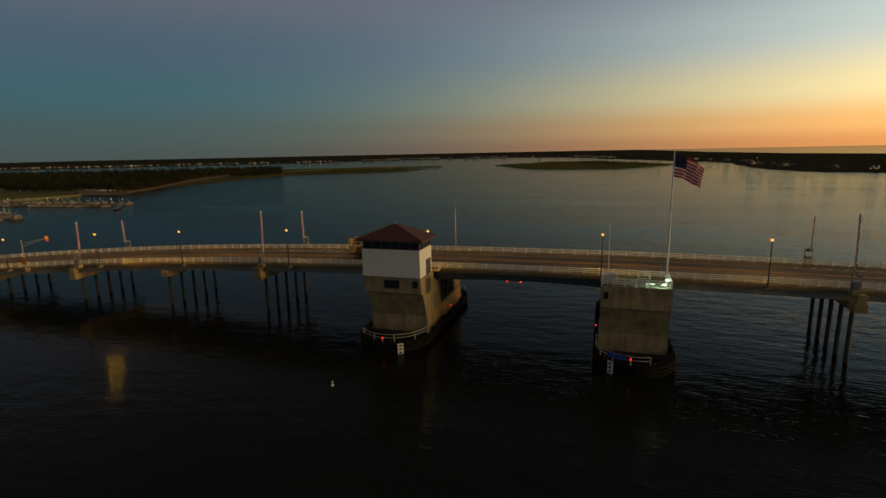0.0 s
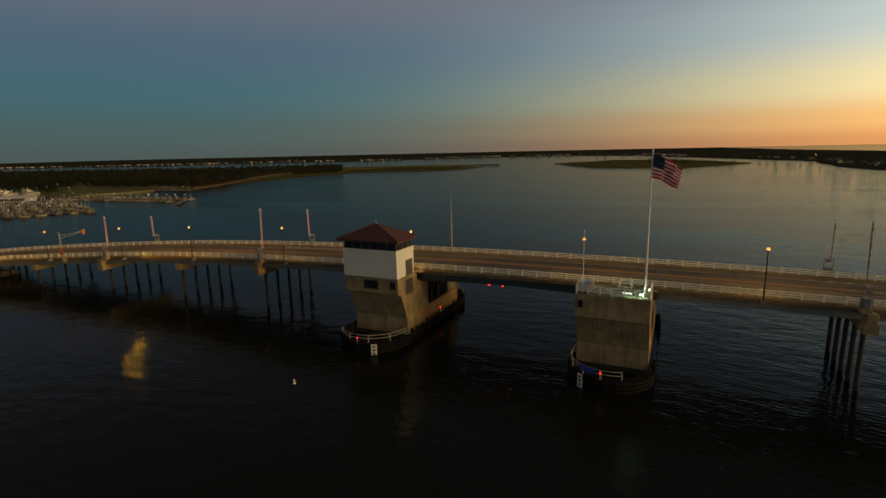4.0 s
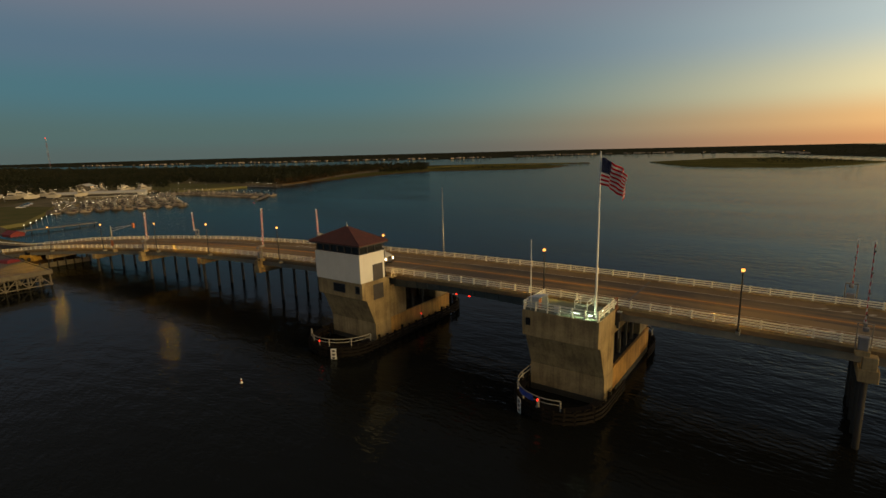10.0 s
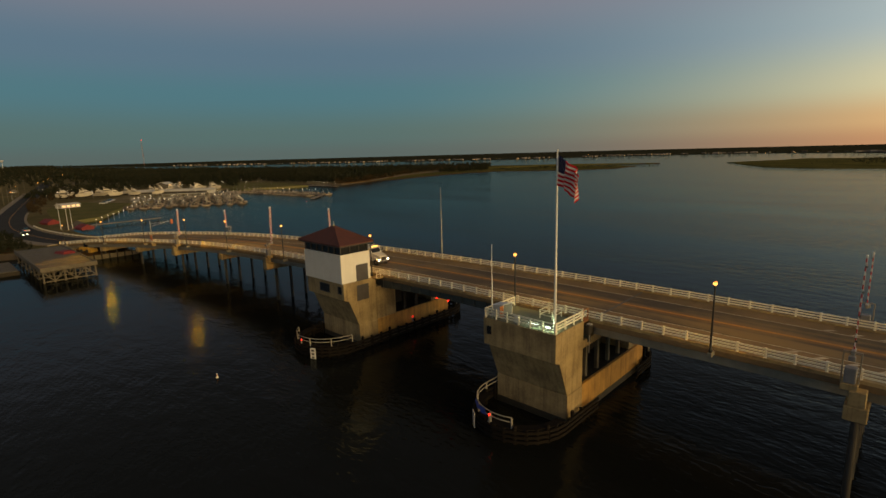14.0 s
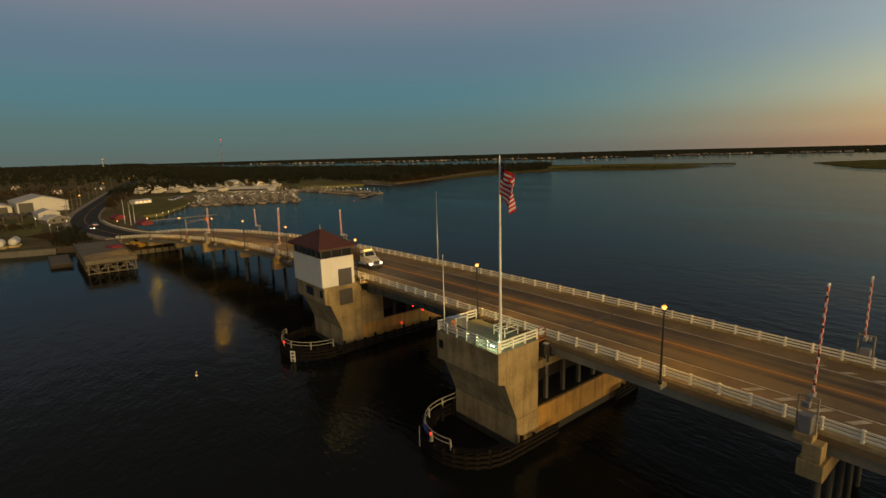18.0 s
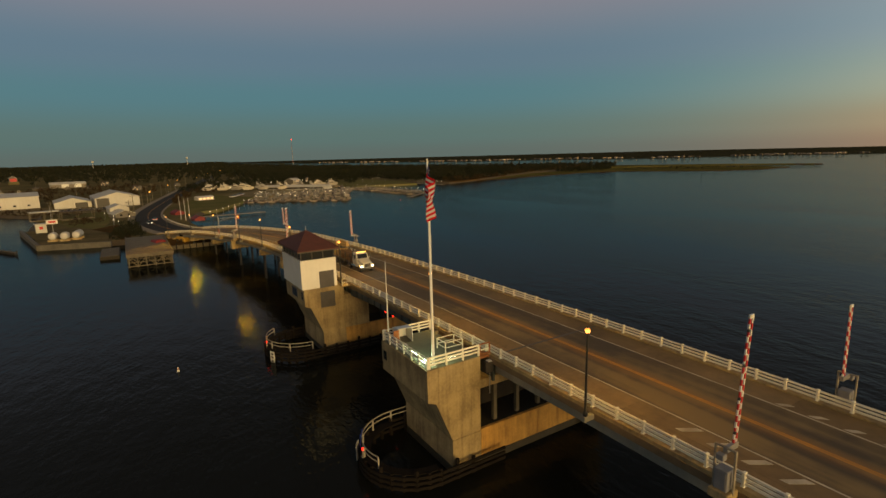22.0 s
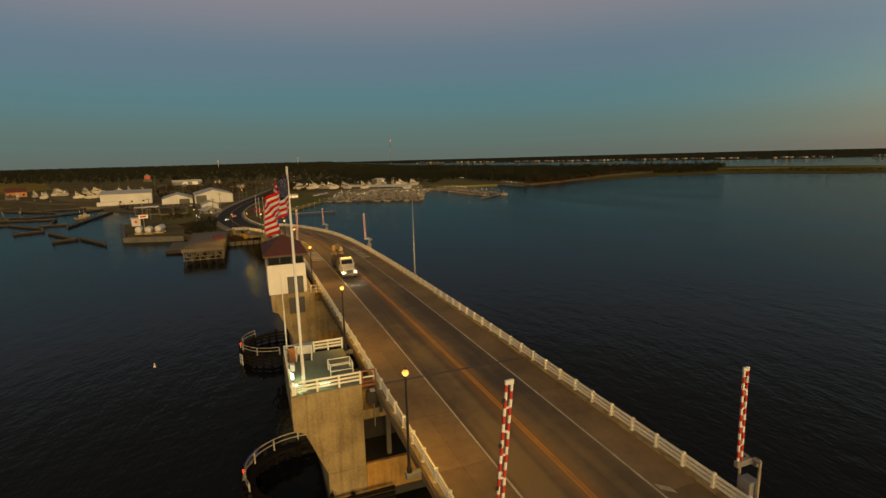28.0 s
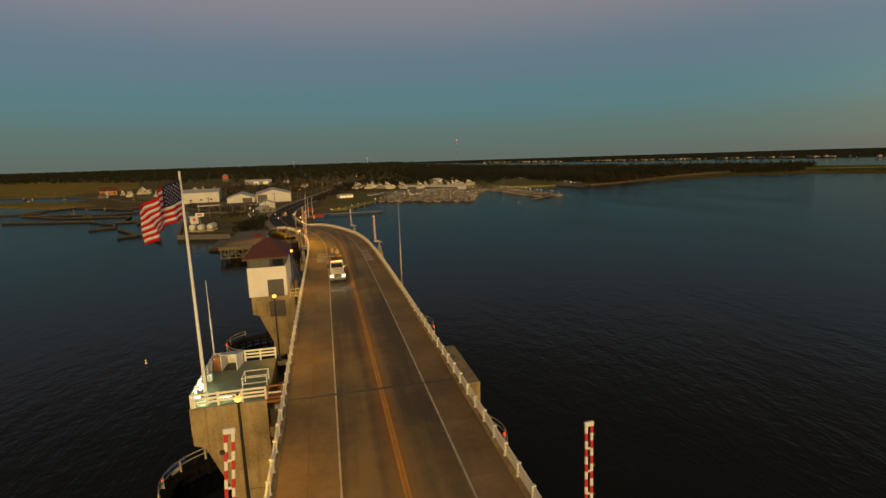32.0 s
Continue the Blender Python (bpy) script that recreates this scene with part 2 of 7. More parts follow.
def water_material():
    mt = bpy.data.materials.new("bay_water")
    mt.use_nodes = True
    nt = mt.node_tree
    nt.nodes.remove(nt.nodes["Principled BSDF"])
    N, L = nt.nodes.new, nt.links.new
    out = nt.nodes["Material Output"]
    body = N("ShaderNodeBsdfDiffuse")
    body.inputs["Color"].default_value = (0.0105, 0.0110, 0.0096, 1)
    gloss = N("ShaderNodeBsdfGlossy")
    gloss.inputs["Color"].default_value = (0.43, 0.47, 0.48, 1)
    # fine unresolved ripples spread part of the reflection
    haze = N("ShaderNodeBsdfGlossy")
    haze.inputs["Color"].default_value = (0.43, 0.47, 0.48, 1)
    haze.inputs["Roughness"].default_value = 0.10
    both = N("ShaderNodeMixShader")
    L(gloss.outputs[0], both.inputs[1])
    L(haze.outputs[0], both.inputs[2])
    fres = N("ShaderNodeFresnel")
    fres.inputs["IOR"].default_value = 1.33
    sheen = N("ShaderNodeMapRange")
    sheen.inputs[1].default_value, sheen.inputs[2].default_value = 0.15, 0.75
    sheen.inputs[3].default_value, sheen.inputs[4].default_value = 0.45, 0.50
    L(fres.outputs[0], sheen.inputs[0])
    tone = N("ShaderNodeCombineColor")
    for k, share in enumerate((0.90, 1.0, 1.0)):
        tint = N("ShaderNodeMath")
        tint.operation = "MULTIPLY"
        L(sheen.outputs[0], tint.inputs[0])
        tint.inputs[1].default_value = share
        L(tint.outputs[0], tone.inputs[k])
    L(tone.outputs[0], gloss.inputs["Color"])
    L(tone.outputs[0], haze.inputs["Color"])
    mixer = N("ShaderNodeMixShader")
    L(fres.outputs[0], mixer.inputs[0])
    L(body.outputs[0], mixer.inputs[1])
    L(both.outputs[0], mixer.inputs[2])
    L(mixer.outputs[0], out.inputs["Surface"])
    geo = N("ShaderNodeNewGeometry")
    # slow patches of wind on the surface change the gloss
    mp = N("ShaderNodeMapping")
    mp.inputs["Scale"].default_value = (0.008, 0.030, 0.01)
    L(geo.outputs["Position"], mp.inputs[0])
    wind = N("ShaderNodeTexNoise")
    wind.inputs["Scale"].default_value = 1.0
    wind.inputs["Detail"].default_value = 5
    L(mp.outputs[0], wind.inputs["Vector"])
    rr = N("ShaderNodeMapRange")
    rr.inputs[1].default_value, rr.inputs[2].default_value = 0.35, 0.7
    rr.inputs[3].default_value, rr.inputs[4].default_value = 0.015, 0.035
    L(wind.outputs[0], rr.inputs[0])
    L(rr.outputs[0], gloss.inputs["Roughness"])
    hz = N("ShaderNodeMapRange")
    hz.inputs[1].default_value, hz.inputs[2].default_value = 0.36, 0.64
    hz.inputs[3].default_value, hz.inputs[4].default_value = 0.03, 0.18
    L(wind.outputs[0], hz.inputs[0])
    L(hz.outputs[0], both.inputs[0])
    rough_wind = N("ShaderNodeMapRange")
    rough_wind.inputs[1].default_value, rough_wind.inputs[2].default_value = 0.36, 0.62
    rough_wind.inputs[3].default_value, rough_wind.inputs[4].default_value = 0.40, 0.95
    L(wind.outputs[0], rough_wind.inputs[0])
    mp2 = N("ShaderNodeMapping")
    mp2.inputs["Rotation"].default_value = (0, 0, radians(20))
    mp2.inputs["Scale"].default_value = (0.55, 1.0, 1.0)
    L(geo.outputs["Position"], mp2.inputs[0])
    last = None
    for sc, dist, st in ((0.035, 0.3, 0.3), (0.11, 0.14, 0.35), (0.42, 0.19, 0.5), (1.7, 0.085, 0.8)):
        nz = N("ShaderNodeTexNoise")
        nz.inputs["Scale"].default_value = sc
        nz.inputs["Detail"].default_value = 3
        L(mp2.outputs[0], nz.inputs["Vector"])
        b = N("ShaderNodeBump")
        b.inputs["Strength"].default_value = st
        if sc > 0.3:
            L(rough_wind.outputs[0], b.inputs["Strength"])
        b.inputs["Distance"].default_value = dist
        L(nz.outputs[0], b.inputs["Height"])
        if last:
            L(last, b.inputs["Normal"])
        last = b.outputs[0]
    L(last, gloss.inputs["Normal"])
    L(last, haze.inputs["Normal"])
    L(last, fres.inputs["Normal"])
    return mt


WATER = water_material()
CONCRETE = material("weathered_concrete", (0.46, 0.345, 0.172), (0.21, 0.152, 0.076), 0.85, scale=0.45, amount=1.15, bump=0.35, bump_scale=5, streak=0.5, drips=0.22)
# dark quay wall concrete; on the inner girders it paints shade
CONCRETE_DARK = material("damp_and_shaded_concrete", (0.14, 0.13, 0.11), (0.07, 0.065, 0.06), 0.8, scale=0.5, amount=0.8, bump=0.3, bump_scale=4, streak=0.6)
DECK_CONC = material("deck_concrete", (0.240, 0.166, 0.086), (0.128, 0.090, 0.050), 0.85, scale=0.22, amount=1.2, bump=0.15, bump_scale=12, per_piece=0.16)
ROAD = material("worn_road_deck", (0.205, 0.145, 0.070), (0.068, 0.055, 0.040), 0.85, scale=0.10, amount=1.25, bump=0.2, bump_scale=20, lane=1.6)
ASPHALT = material("asphalt", (0.050, 0.048, 0.046), (0.032, 0.031, 0.031), 0.95, spec=0.15, scale=0.15, amount=0.9, bump=0.2, bump_scale=20)
WHITE_LINE = material("worn_white_paint", (0.72, 0.70, 0.64), (0.46, 0.43, 0.37), 0.7, scale=1.2, amount=0.9)
EDGE_LINE = material("faded_edge_paint", (0.56, 0.52, 0.43), (0.30, 0.26, 0.19), 0.7, scale=0.8, amount=1.1)
FENDER_TAR = material("black_tarred_timber", (0.019, 0.015, 0.013), (0.009, 0.008, 0.007), 0.9, spec=0.1, scale=1.5, amount=0.8, bump=0.3, bump_scale=6)
GIRDER_GREY = material("grey_girder_concrete", (0.31, 0.285, 0.225), (0.19, 0.175, 0.14), 0.85, scale=0.3, amount=0.9, bump=0.2, bump_scale=5, streak=0.6)
# golden light on the base walls is put into this orange; streaks are stains
CONCRETE_GOLDEN_LIT = material("golden_lit_concrete", (0.62, 0.35, 0.085), (0.31, 0.165, 0.045), 0.85, scale=0.4, amount=1.1, bump=0.25, bump_scale=5, streak=0.7, drips=0.25)
YELLOW_LINE = material("worn_yellow_paint", (0.56, 0.255, 0.03), (0.34, 0.16, 0.03), 0.7, scale=1.0, amount=0.9)
RAIL_WHITE = material("white_railing_paint", (0.90, 0.86, 0.72), (0.78, 0.72, 0.56), 0.5, scale=1.5, amount=0.7)
STUCCO = material("white_stucco", (0.80, 0.78, 0.72), (0.68, 0.65, 0.58), 0.85, scale=0.6, amount=0.7, bump=0.15, bump_scale=14, streak=0.4, drips=0.12)
ROOF_RED = material("maroon_roof_tiles", (0.12, 0.036, 0.026), (0.07, 0.024, 0.018), 0.75, scale=1.2, amount=0.8, bump=0.3, bump_scale=10)
WINDOW = material("dark_glass", (0.012, 0.015, 0.018), (0.02, 0.022, 0.025), 0.06, scale=0.5, spec=0.6)
FRAME_DARK = material("dark_frame", (0.05, 0.045, 0.042), rough=0.5, scale=3)
SHUTTER = material("grey_steel_panel", (0.085, 0.078, 0.078), (0.055, 0.05, 0.05), 0.5, scale=1.5, amount=0.7, streak=0.4)
STEEL_GREEN = material("green_grey_steel", (0.07, 0.09, 0.085), (0.04, 0.05, 0.05), 0.55, scale=0.8, amount=0.8, streak=0.4)
# tarred timber; also the painted shade inside the pier bays
TIMBER_AND_SHADE = material("tarred_timber_and_shade", (0.035, 0.028, 0.022), (0.016, 0.014, 0.012), 0.85, scale=1.5, amount=0.8, bump=0.3, bump_scale=6)
TIMBER_PALE = material("grey_dock_timber", (0.17, 0.145, 0.105), (0.09, 0.078, 0.058), 0.85, scale=1.0, amount=0.8, bump=0.3, bump_scale=8)
POLE_BLACK = material("black_lamp_paint", (0.018, 0.018, 0.018), rough=0.4, scale=4)
POLE_WHITE = material("white_pole_paint", (0.75, 0.75, 0.72), (0.62, 0.62, 0.58), 0.35, scale=2)
POLE_GREY = material("galvanised_steel", (0.38, 0.37, 0.35), (0.26, 0.25, 0.24), 0.5, 0.6, scale=3)
GATE_RED = material("gate_red_paint", (0.55, 0.03, 0.03), (0.40, 0.025, 0.025), 0.5, scale=3)
GATE_WHITE = material("gate_white_paint", (0.78, 0.76, 0.72), (0.62, 0.60, 0.56), 0.5, scale=3)
LAMP_GLOW = material("sodium_lamp_glass", (0.9, 0.6, 0.3), rough=0.3, glow=(1.0, 0.38, 0.07), power=3.4)
LAMP_CROWN = material("amber_crown_glass", (0.6, 0.3, 0.1), rough=0.3, glow=(1.0, 0.33, 0.05), power=1.8)
RED_GLOW = material("red_navigation_lens", (0.25, 0.01, 0.008), rough=0.3, glow=(1.0, 0.02, 0.008), power=4.0)
FLOOD_GLOW = material("floodlight_lens", (0.9, 1.0, 0.9), rough=0.3, glow=(0.78, 1.0, 0.78), power=9.0)
GRASS_MARSH = material("marsh_grass", (0.17, 0.14, 0.046), (0.070, 0.072, 0.024), 0.95, spec=0.0, scale=0.02, amount=1.0, bump=0.6, bump_scale=1.5)
GROUND_DIRT = material("dry_ground", (0.21, 0.16, 0.085), (0.095, 0.092, 0.045), 0.95, spec=0.0, scale=0.03, amount=1.0, bump=0.5, bump_scale=2)
SAND = material("shore_sand", (0.11, 0.082, 0.05), (0.06, 0.045, 0.028), 0.95, scale=0.2, amount=0.8, bump=0.3, bump_scale=3)
FOLIAGE = island_material("woodland_foliage", (0.026, 0.034, 0.020), (0.058, 0.054, 0.031), 0.9, 0.45)
FOLIAGE_AUTUMN = island_material("autumn_foliage", (0.052, 0.040, 0.022), (0.10, 0.064, 0.032), 0.9, 0.45)

# ---------- geometry helpers ----------


class Geo:
    """Collects vertices and faces of one mesh."""

    def __init__(self):
        self.v, self.f, self.mi = [], [], []

    def add(self, verts, faces, m=0):
        o = len(self.v)
        self.v.extend(verts)
        self.f.extend(tuple(i + o for i in f) for f in faces)
        self.mi.extend([m] * len(faces))
        return self

    def box(self, x0, x1, y0, y1, z0, z1, c=0.0, m=0):
        """A block; c chamfers its upright and level edges."""
        if c <= 0:
            vs = [(x, y, z) for x in (x0, x1) for y in (y0, y1) for z in (z0, z1)]
            return self.add(vs, [(0, 1, 3, 2), (4, 6, 7, 5), (0, 4, 5, 1), (2, 3, 7, 6), (0, 2, 6, 4), (1, 5, 7, 3)], m)
        def ring(e, z):
            a0, a1, b0, b1 = x0 + e, x1 - e, y0 + e, y1 - e
            k = c
            return [(a0 + k, b0, z), (a1 - k, b0, z), (a1, b0 + k, z), (a1, b1 - k, z), (a1 - k, b1, z), (a0 + k, b1, z), (a0, b1 - k, z), (a0, b0 + k, z)]
        rings = [ring(c, z0), ring(0, z0 + c), ring(0, z1 - c), ring(c, z1)]
        return self.loft(rings, m)

    def loft(self, rings, m=0, caps=True):
        n = len(rings[0])
        vs = [p for r in rings for p in r]
        fs = []
        for i in range(len(rings) - 1):
            for j in range(n):
                k = (j + 1) % n
                fs.append((i * n + j, i * n + k, (i + 1) * n + k, (i + 1) * n + j))
        if caps:
            fs.append(tuple(range(n - 1, -1, -1)))
            fs.append(tuple(range((len(rings) - 1) * n, len(rings) * n)))
        return self.add(vs, fs, m)

    def tube(self, p0, p1, r0, r1=None, n=8, m=0):
        """A round bar from p0 to p1."""
        r1 = r0 if r1 is None else r1
        a, b = Vector(p0), Vector(p1)
        d = (b - a).normalized()
        u = d.orthogonal().normalized()
        w = d.cross(u)
        rings = [[tuple(p + u * (r * math.cos(2 * math.pi * i / n)) + w * (r * math.sin(2 * math.pi * i / n))) for i in range(n)] for p, r in ((a, r0), (b, r1))]
        return self.loft(rings, m)

    def beam(self, p0, p1, w, h, m=0):
        """A squared bar from p0 to p1, w wide (level) and h high."""
        a, b = Vector(p0), Vector(p1)
        d = (b - a).normalized()
        side = d.cross(Vector((0, 0, 1)))
        side = side.normalized() if side.length > 1e-4 else Vector((1, 0, 0))
        top = side.cross(d)
        q = [side * (sx * w / 2) + top * (sz * h / 2) for sx, sz in ((-1, -1), (1, -1), (1, 1), (-1, 1))]
        return self.loft([[tuple(p + o) for o in q] for p in (a, b)], m)

    def sweep(self, pts, w, h, m=0):
        """A squared bar bent along level points."""
        ps = [Vector(p) for p in pts]
        rings = []
        for i, p in enumerate(ps):
            d = (ps[min(i + 1, len(ps) - 1)] - ps[max(i - 1, 0)]).normalized()
            s = d.cross(Vector((0, 0, 1))).normalized() * (w / 2)
            rings.append([tuple(p - s + Vector((0, 0, -h / 2))), tuple(p + s + Vector((0, 0, -h / 2))), tuple(p + s + Vector((0, 0, h / 2))), tuple(p - s + Vector((0, 0, h / 2)))])
        return self.loft(rings, m)

    def turn(self, profile, centre=(0, 0), n=16, m=0):
        """A body of revolution about the upright through centre: profile of (radius, z)."""
        cx, cy = centre
        return self.loft([[(cx + r * math.cos(2 * math.pi * i / n), cy + r * math.sin(2 * math.pi * i / n), z) for i in range(n)] for r, z in profile], m)

    def prism(self, outline, axis, lo, hi, m=0):
        """Outline of (a, b) pairs drawn out along an axis: 'x' (a=y, b=z), 'y' (a=x, b=z), 'z' (a=x, b=y)."""
        put = {"x": lambda a, b, c: (c, a, b), "y": lambda a, b, c: (a, c, b), "z": lambda a, b, c: (a, b, c)}[axis]
        return self.loft([[put(a, b, c) for a, b in outline] for c in (lo, hi)], m)

    def mesh(self, name, *mats, smooth=False):
        me = bpy.data.meshes.new(name)
        me.from_pydata(self.v, [], self.f)
        for mt in mats:
            me.materials.append(mt)
        if len(mats) > 1:
            me.polygons.foreach_set("material_index", self.mi)
        me.update()
        bm = bmesh.new()
        bm.from_mesh(me)
        if len(bm.faces) < 20000:
            bmesh.ops.recalc_face_normals(bm, faces=bm.faces)
        bm.to_mesh(me)
        bm.free()
        if smooth:
            me.polygons.foreach_set("use_smooth", [True] * len(me.polygons))
        return me


def part(name, geo, mats, parent=None, label="", at=(0, 0, 0), rz=0.0, smooth=False):
    mats = mats if isinstance(mats, (tuple, list)) else (mats,)
    me = geo if isinstance(geo, bpy.types.Mesh) else geo.mesh(name, *mats, smooth=smooth)
    ob = new(name, me)
    ob.location, ob.rotation_euler = at, (0, 0, rz)
    if parent:
        ob.parent = parent
    return tagged(ob, label)


def thing(name, label, category, at=(0, 0, 0), rz=0.0, group="", kind=""):
    ob = new(name)
    ob.empty_display_size = 0.5
    ob.location, ob.rotation_euler = at, (0, 0, rz)
    return tagged(ob, label, category, group, kind)


def whole(name, geo, mats, label, category, at=(0, 0, 0), rz=0.0, group="", kind="", smooth=False):
    return tagged(part(name, geo, mats, None, "", at, rz, smooth), label, category, group, kind)


# ---------- the line of the road ----------
LINE = [(90, 83.7), (20, 83.7), (-40, 83.7), (-64, 83.6), (-97, 82.0), (-119, 79.0), (-142, 74.9), (-175, 66.6), (-210, 59.6), (-245, 57.8), (-284, 61.0),
        (-345, 71.0), (-490, 98.0), (-800, 158.0), (-1500, 290.0)]


def spline(points):
    """Natural cubic through points in order of falling x: gives y and slope at x."""
    px = np.array([p[0] for p in points[::-1]], float)
    py = np.array([p[1] for p in points[::-1]], float)
    n, h = len(px), np.diff(px)
    a, b = np.eye(n), np.zeros(n)
    for i in range(1, n - 1):
        a[i, i - 1:i + 2] = h[i - 1], 2 * (h[i - 1] + h[i]), h[i]
        b[i] = 6 * ((py[i + 1] - py[i]) / h[i] - (py[i] - py[i - 1]) / h[i - 1])
    m = np.linalg.solve(a, b)

    def at(x):
        k = int(min(max(np.searchsorted(px, x) - 1, 0), n - 2))
        s, c = (px[k + 1] - x) / h[k], (x - px[k]) / h[k]
        y = s * py[k] + c * py[k + 1] + ((s ** 3 - s) * m[k] + (c ** 3 - c) * m[k + 1]) * h[k] ** 2 / 6
        d = (py[k + 1] - py[k]) / h[k] + (-(3 * s * s - 1) * m[k] + (3 * c * c - 1) * m[k + 1]) * h[k] / 6
        return float(y), float(d)
    return at


road_line = spline(LINE)
LAND_Z = 1.6


def deck_z(u):
    z = 10.55 - 0.00025 * (u - 5) ** 2
    if u > -150:
        return z
    # eases onto the land
    f = min(1.0, (-150 - u) / 50)
    f = f * f * (3 - 2 * f)
    return (10.55 - 0.00025 * (max(u, -182) - 5) ** 2) * (1 - f) + LAND_Z * f


def on_road(u, off, dz=0.0):
    """A point beside the road's middle line, off metres to the north of it."""
    y, d = road_line(u)
    if u > -45:
        y, d = 83.7, 0.0
    q = math.hypot(1, d)
    return (u - off * d / q, y + off / q, deck_z(u) + dz)


def road_turn(u):
    return 0.0 if u > -45 else math.atan(road_line(u)[1])


def strip(us, sections, m=0):
    """A body swept along the road: sections of (off, dz) round its outline."""
    return Geo().loft([[on_road(u, o, dz) for o, dz in sections] for u in us], m)


def span(u0, u1, step):
    n = max(1, round(abs(u1 - u0) / step))
    return [u0 + (u1 - u0) * i / n for i in range(n + 1)]


# ---------- water and land ----------
g = Geo()
g.add([(-5200, -3500, 0), (5200, -3500, 0), (5200, 5200, 0), (-5200, 5200, 0)], [(0, 1, 2, 3)])
tagged(part("water", g, WATER), "dark rippled bay water at dusk", "water", kind="structure")


def rough_outline(points, step, amp, seed):
    """Closes an outline, cuts it into short pieces and makes it uneven."""
    out = []
    n = len(points)
    for i in range(n):
        a, b = points[i], points[(i + 1) % n]
        d = math.hypot(b[0] - a[0], b[1] - a[1])
        k = max(1, min(60, int(d / step)))
        for j in range(k):
            x, y = a[0] + (b[0] - a[0]) * j / k, a[1] + (b[1] - a[1]) * j / k
            q = noise.noise_vector(Vector((x * 0.02, y * 0.02, seed))) * amp
            out.append((x + q.x, y + q.y))
    return out


def land(name, points, z, mats, label, category, step=18, amp=7, seed=1.0, slope=4.0):
    """A low piece of land with a sloping shore."""
    ring = rough_outline(points, step, amp, seed)
    n = len(ring)
    inner = []
    for i in range(n):
        p, q = ring[i - 1], ring[(i + 1) % n]
        tx, ty = q[0] - p[0], q[1] - p[1]
        k = math.hypot(tx, ty) or 1
        inner.append((ring[i][0] - ty / k * slope * INWARD, ring[i][1] + tx / k * slope * INWARD))
    g = Geo()
    for loop, h in ((ring, -0.3), (inner, z)):
        g.v.extend((x, y, h) for x, y in loop)
    for i in range(n):
        j = (i + 1) % n
        g.f.append((i, j, n + j, n + i))
        g.mi.append(1)
    tris = tessellate_polygon([[Vector((x, y, 0)) for x, y in inner]])
    for t in tris:
        g.f.append(tuple(n + i for i in t))
        g.mi.append(0)
    return tagged(part(name, g, mats), label, category, kind="structure"), ring


INWARD = 1.0        # outlines run counter-clockwise
MAINLAND = [(-292, 912), (-420, 880), (-560, 800), (-760, 660), (-1000, 590), (-1400, 560), (-2300, 600), (-5000, 700), (-5000, -3000), (-900, -3000), (-900, -700), (-690, -370),
            (-590, -255), (-565, -185), (-470, -105), (-425, -80), (-395, -48), (-340, -22), (-300, 8), (-228, 12), (-174, 23), (-167, 44), (-163, 54), (-168, 75), (-190, 77), (-225, 74),
            (-262, 88), (-292, 106), (-318, 121), (-352, 132), (-400, 172), (-425, 215), (-440, 262), (-425, 300), (-388, 308), (-372, 318), (-392, 365), (-435, 440),
            (-470, 500), (-500, 600), (-520, 690), (-455, 786), (-375, 862)]
FAR_SHORE = [(-5000, 760), (-2400, 800), (-1900, 960), (-1500, 1080), (-1220, 1290), (-930, 1360), (-700, 1690), (-340, 1830), (-60, 1640), (10, 1400), (124, 1110),
             (190, 960), (176, 760), (180, 685), (212, 606), (252, 588), (420, 540), (800, 420), (1500, 150), (2600, -600), (3200, -200), (1300, 1000), (700, 1350), (520, 1750), (420, 2500), (300, 5000), (-5000, 5000)]
ISLAND = [(-200, 948), (-155, 846), (-112, 750), (-54, 716), (20, 720), (70, 800), (105, 900), (60, 1010), (-20, 1150), (-120, 1150), (-150, 1060)]


def ccw(p):
    a = sum(p[i - 1][0] * p[i][1] - p[i][0] * p[i - 1][1] for i in range(len(p)))
    return p if a > 0 else p[::-1]


land("mainland", ccw(MAINLAND), LAND_Z - 0.1, (GROUND_DIRT, SAND), "low brown mainland with sandy and walled shore", "land", 15, 3, 1.0, 3.0)
FAR_GROUND = material("dark_far_ground", (0.058, 0.054, 0.034), (0.034, 0.036, 0.022), 0.95, spec=0.0, scale=0.01, amount=1.0)
land("far_shore", ccw(FAR_SHORE), 1.2, (FAR_GROUND, FAR_GROUND), "low dark far shore across the bay", "land", 40, 12, 2.0, 5.0)
land("marsh_island", ccw(ISLAND), 0.9, (GRASS_MARSH, GRASS_MARSH), "low marsh island of brown grass", "land", 14, 9, 3.0, 5.0)

# ---------- bridge deck ----------
JOINT = material("dirt_filled_joint", (0.15, 0.11, 0.065), (0.08, 0.06, 0.04), 0.9, scale=0.5, amount=0.9)
BRIDGE_W, BRIDGE_E = -172.0, 80.0
LEAF_W, LEAF_E = -26.3, 8.6

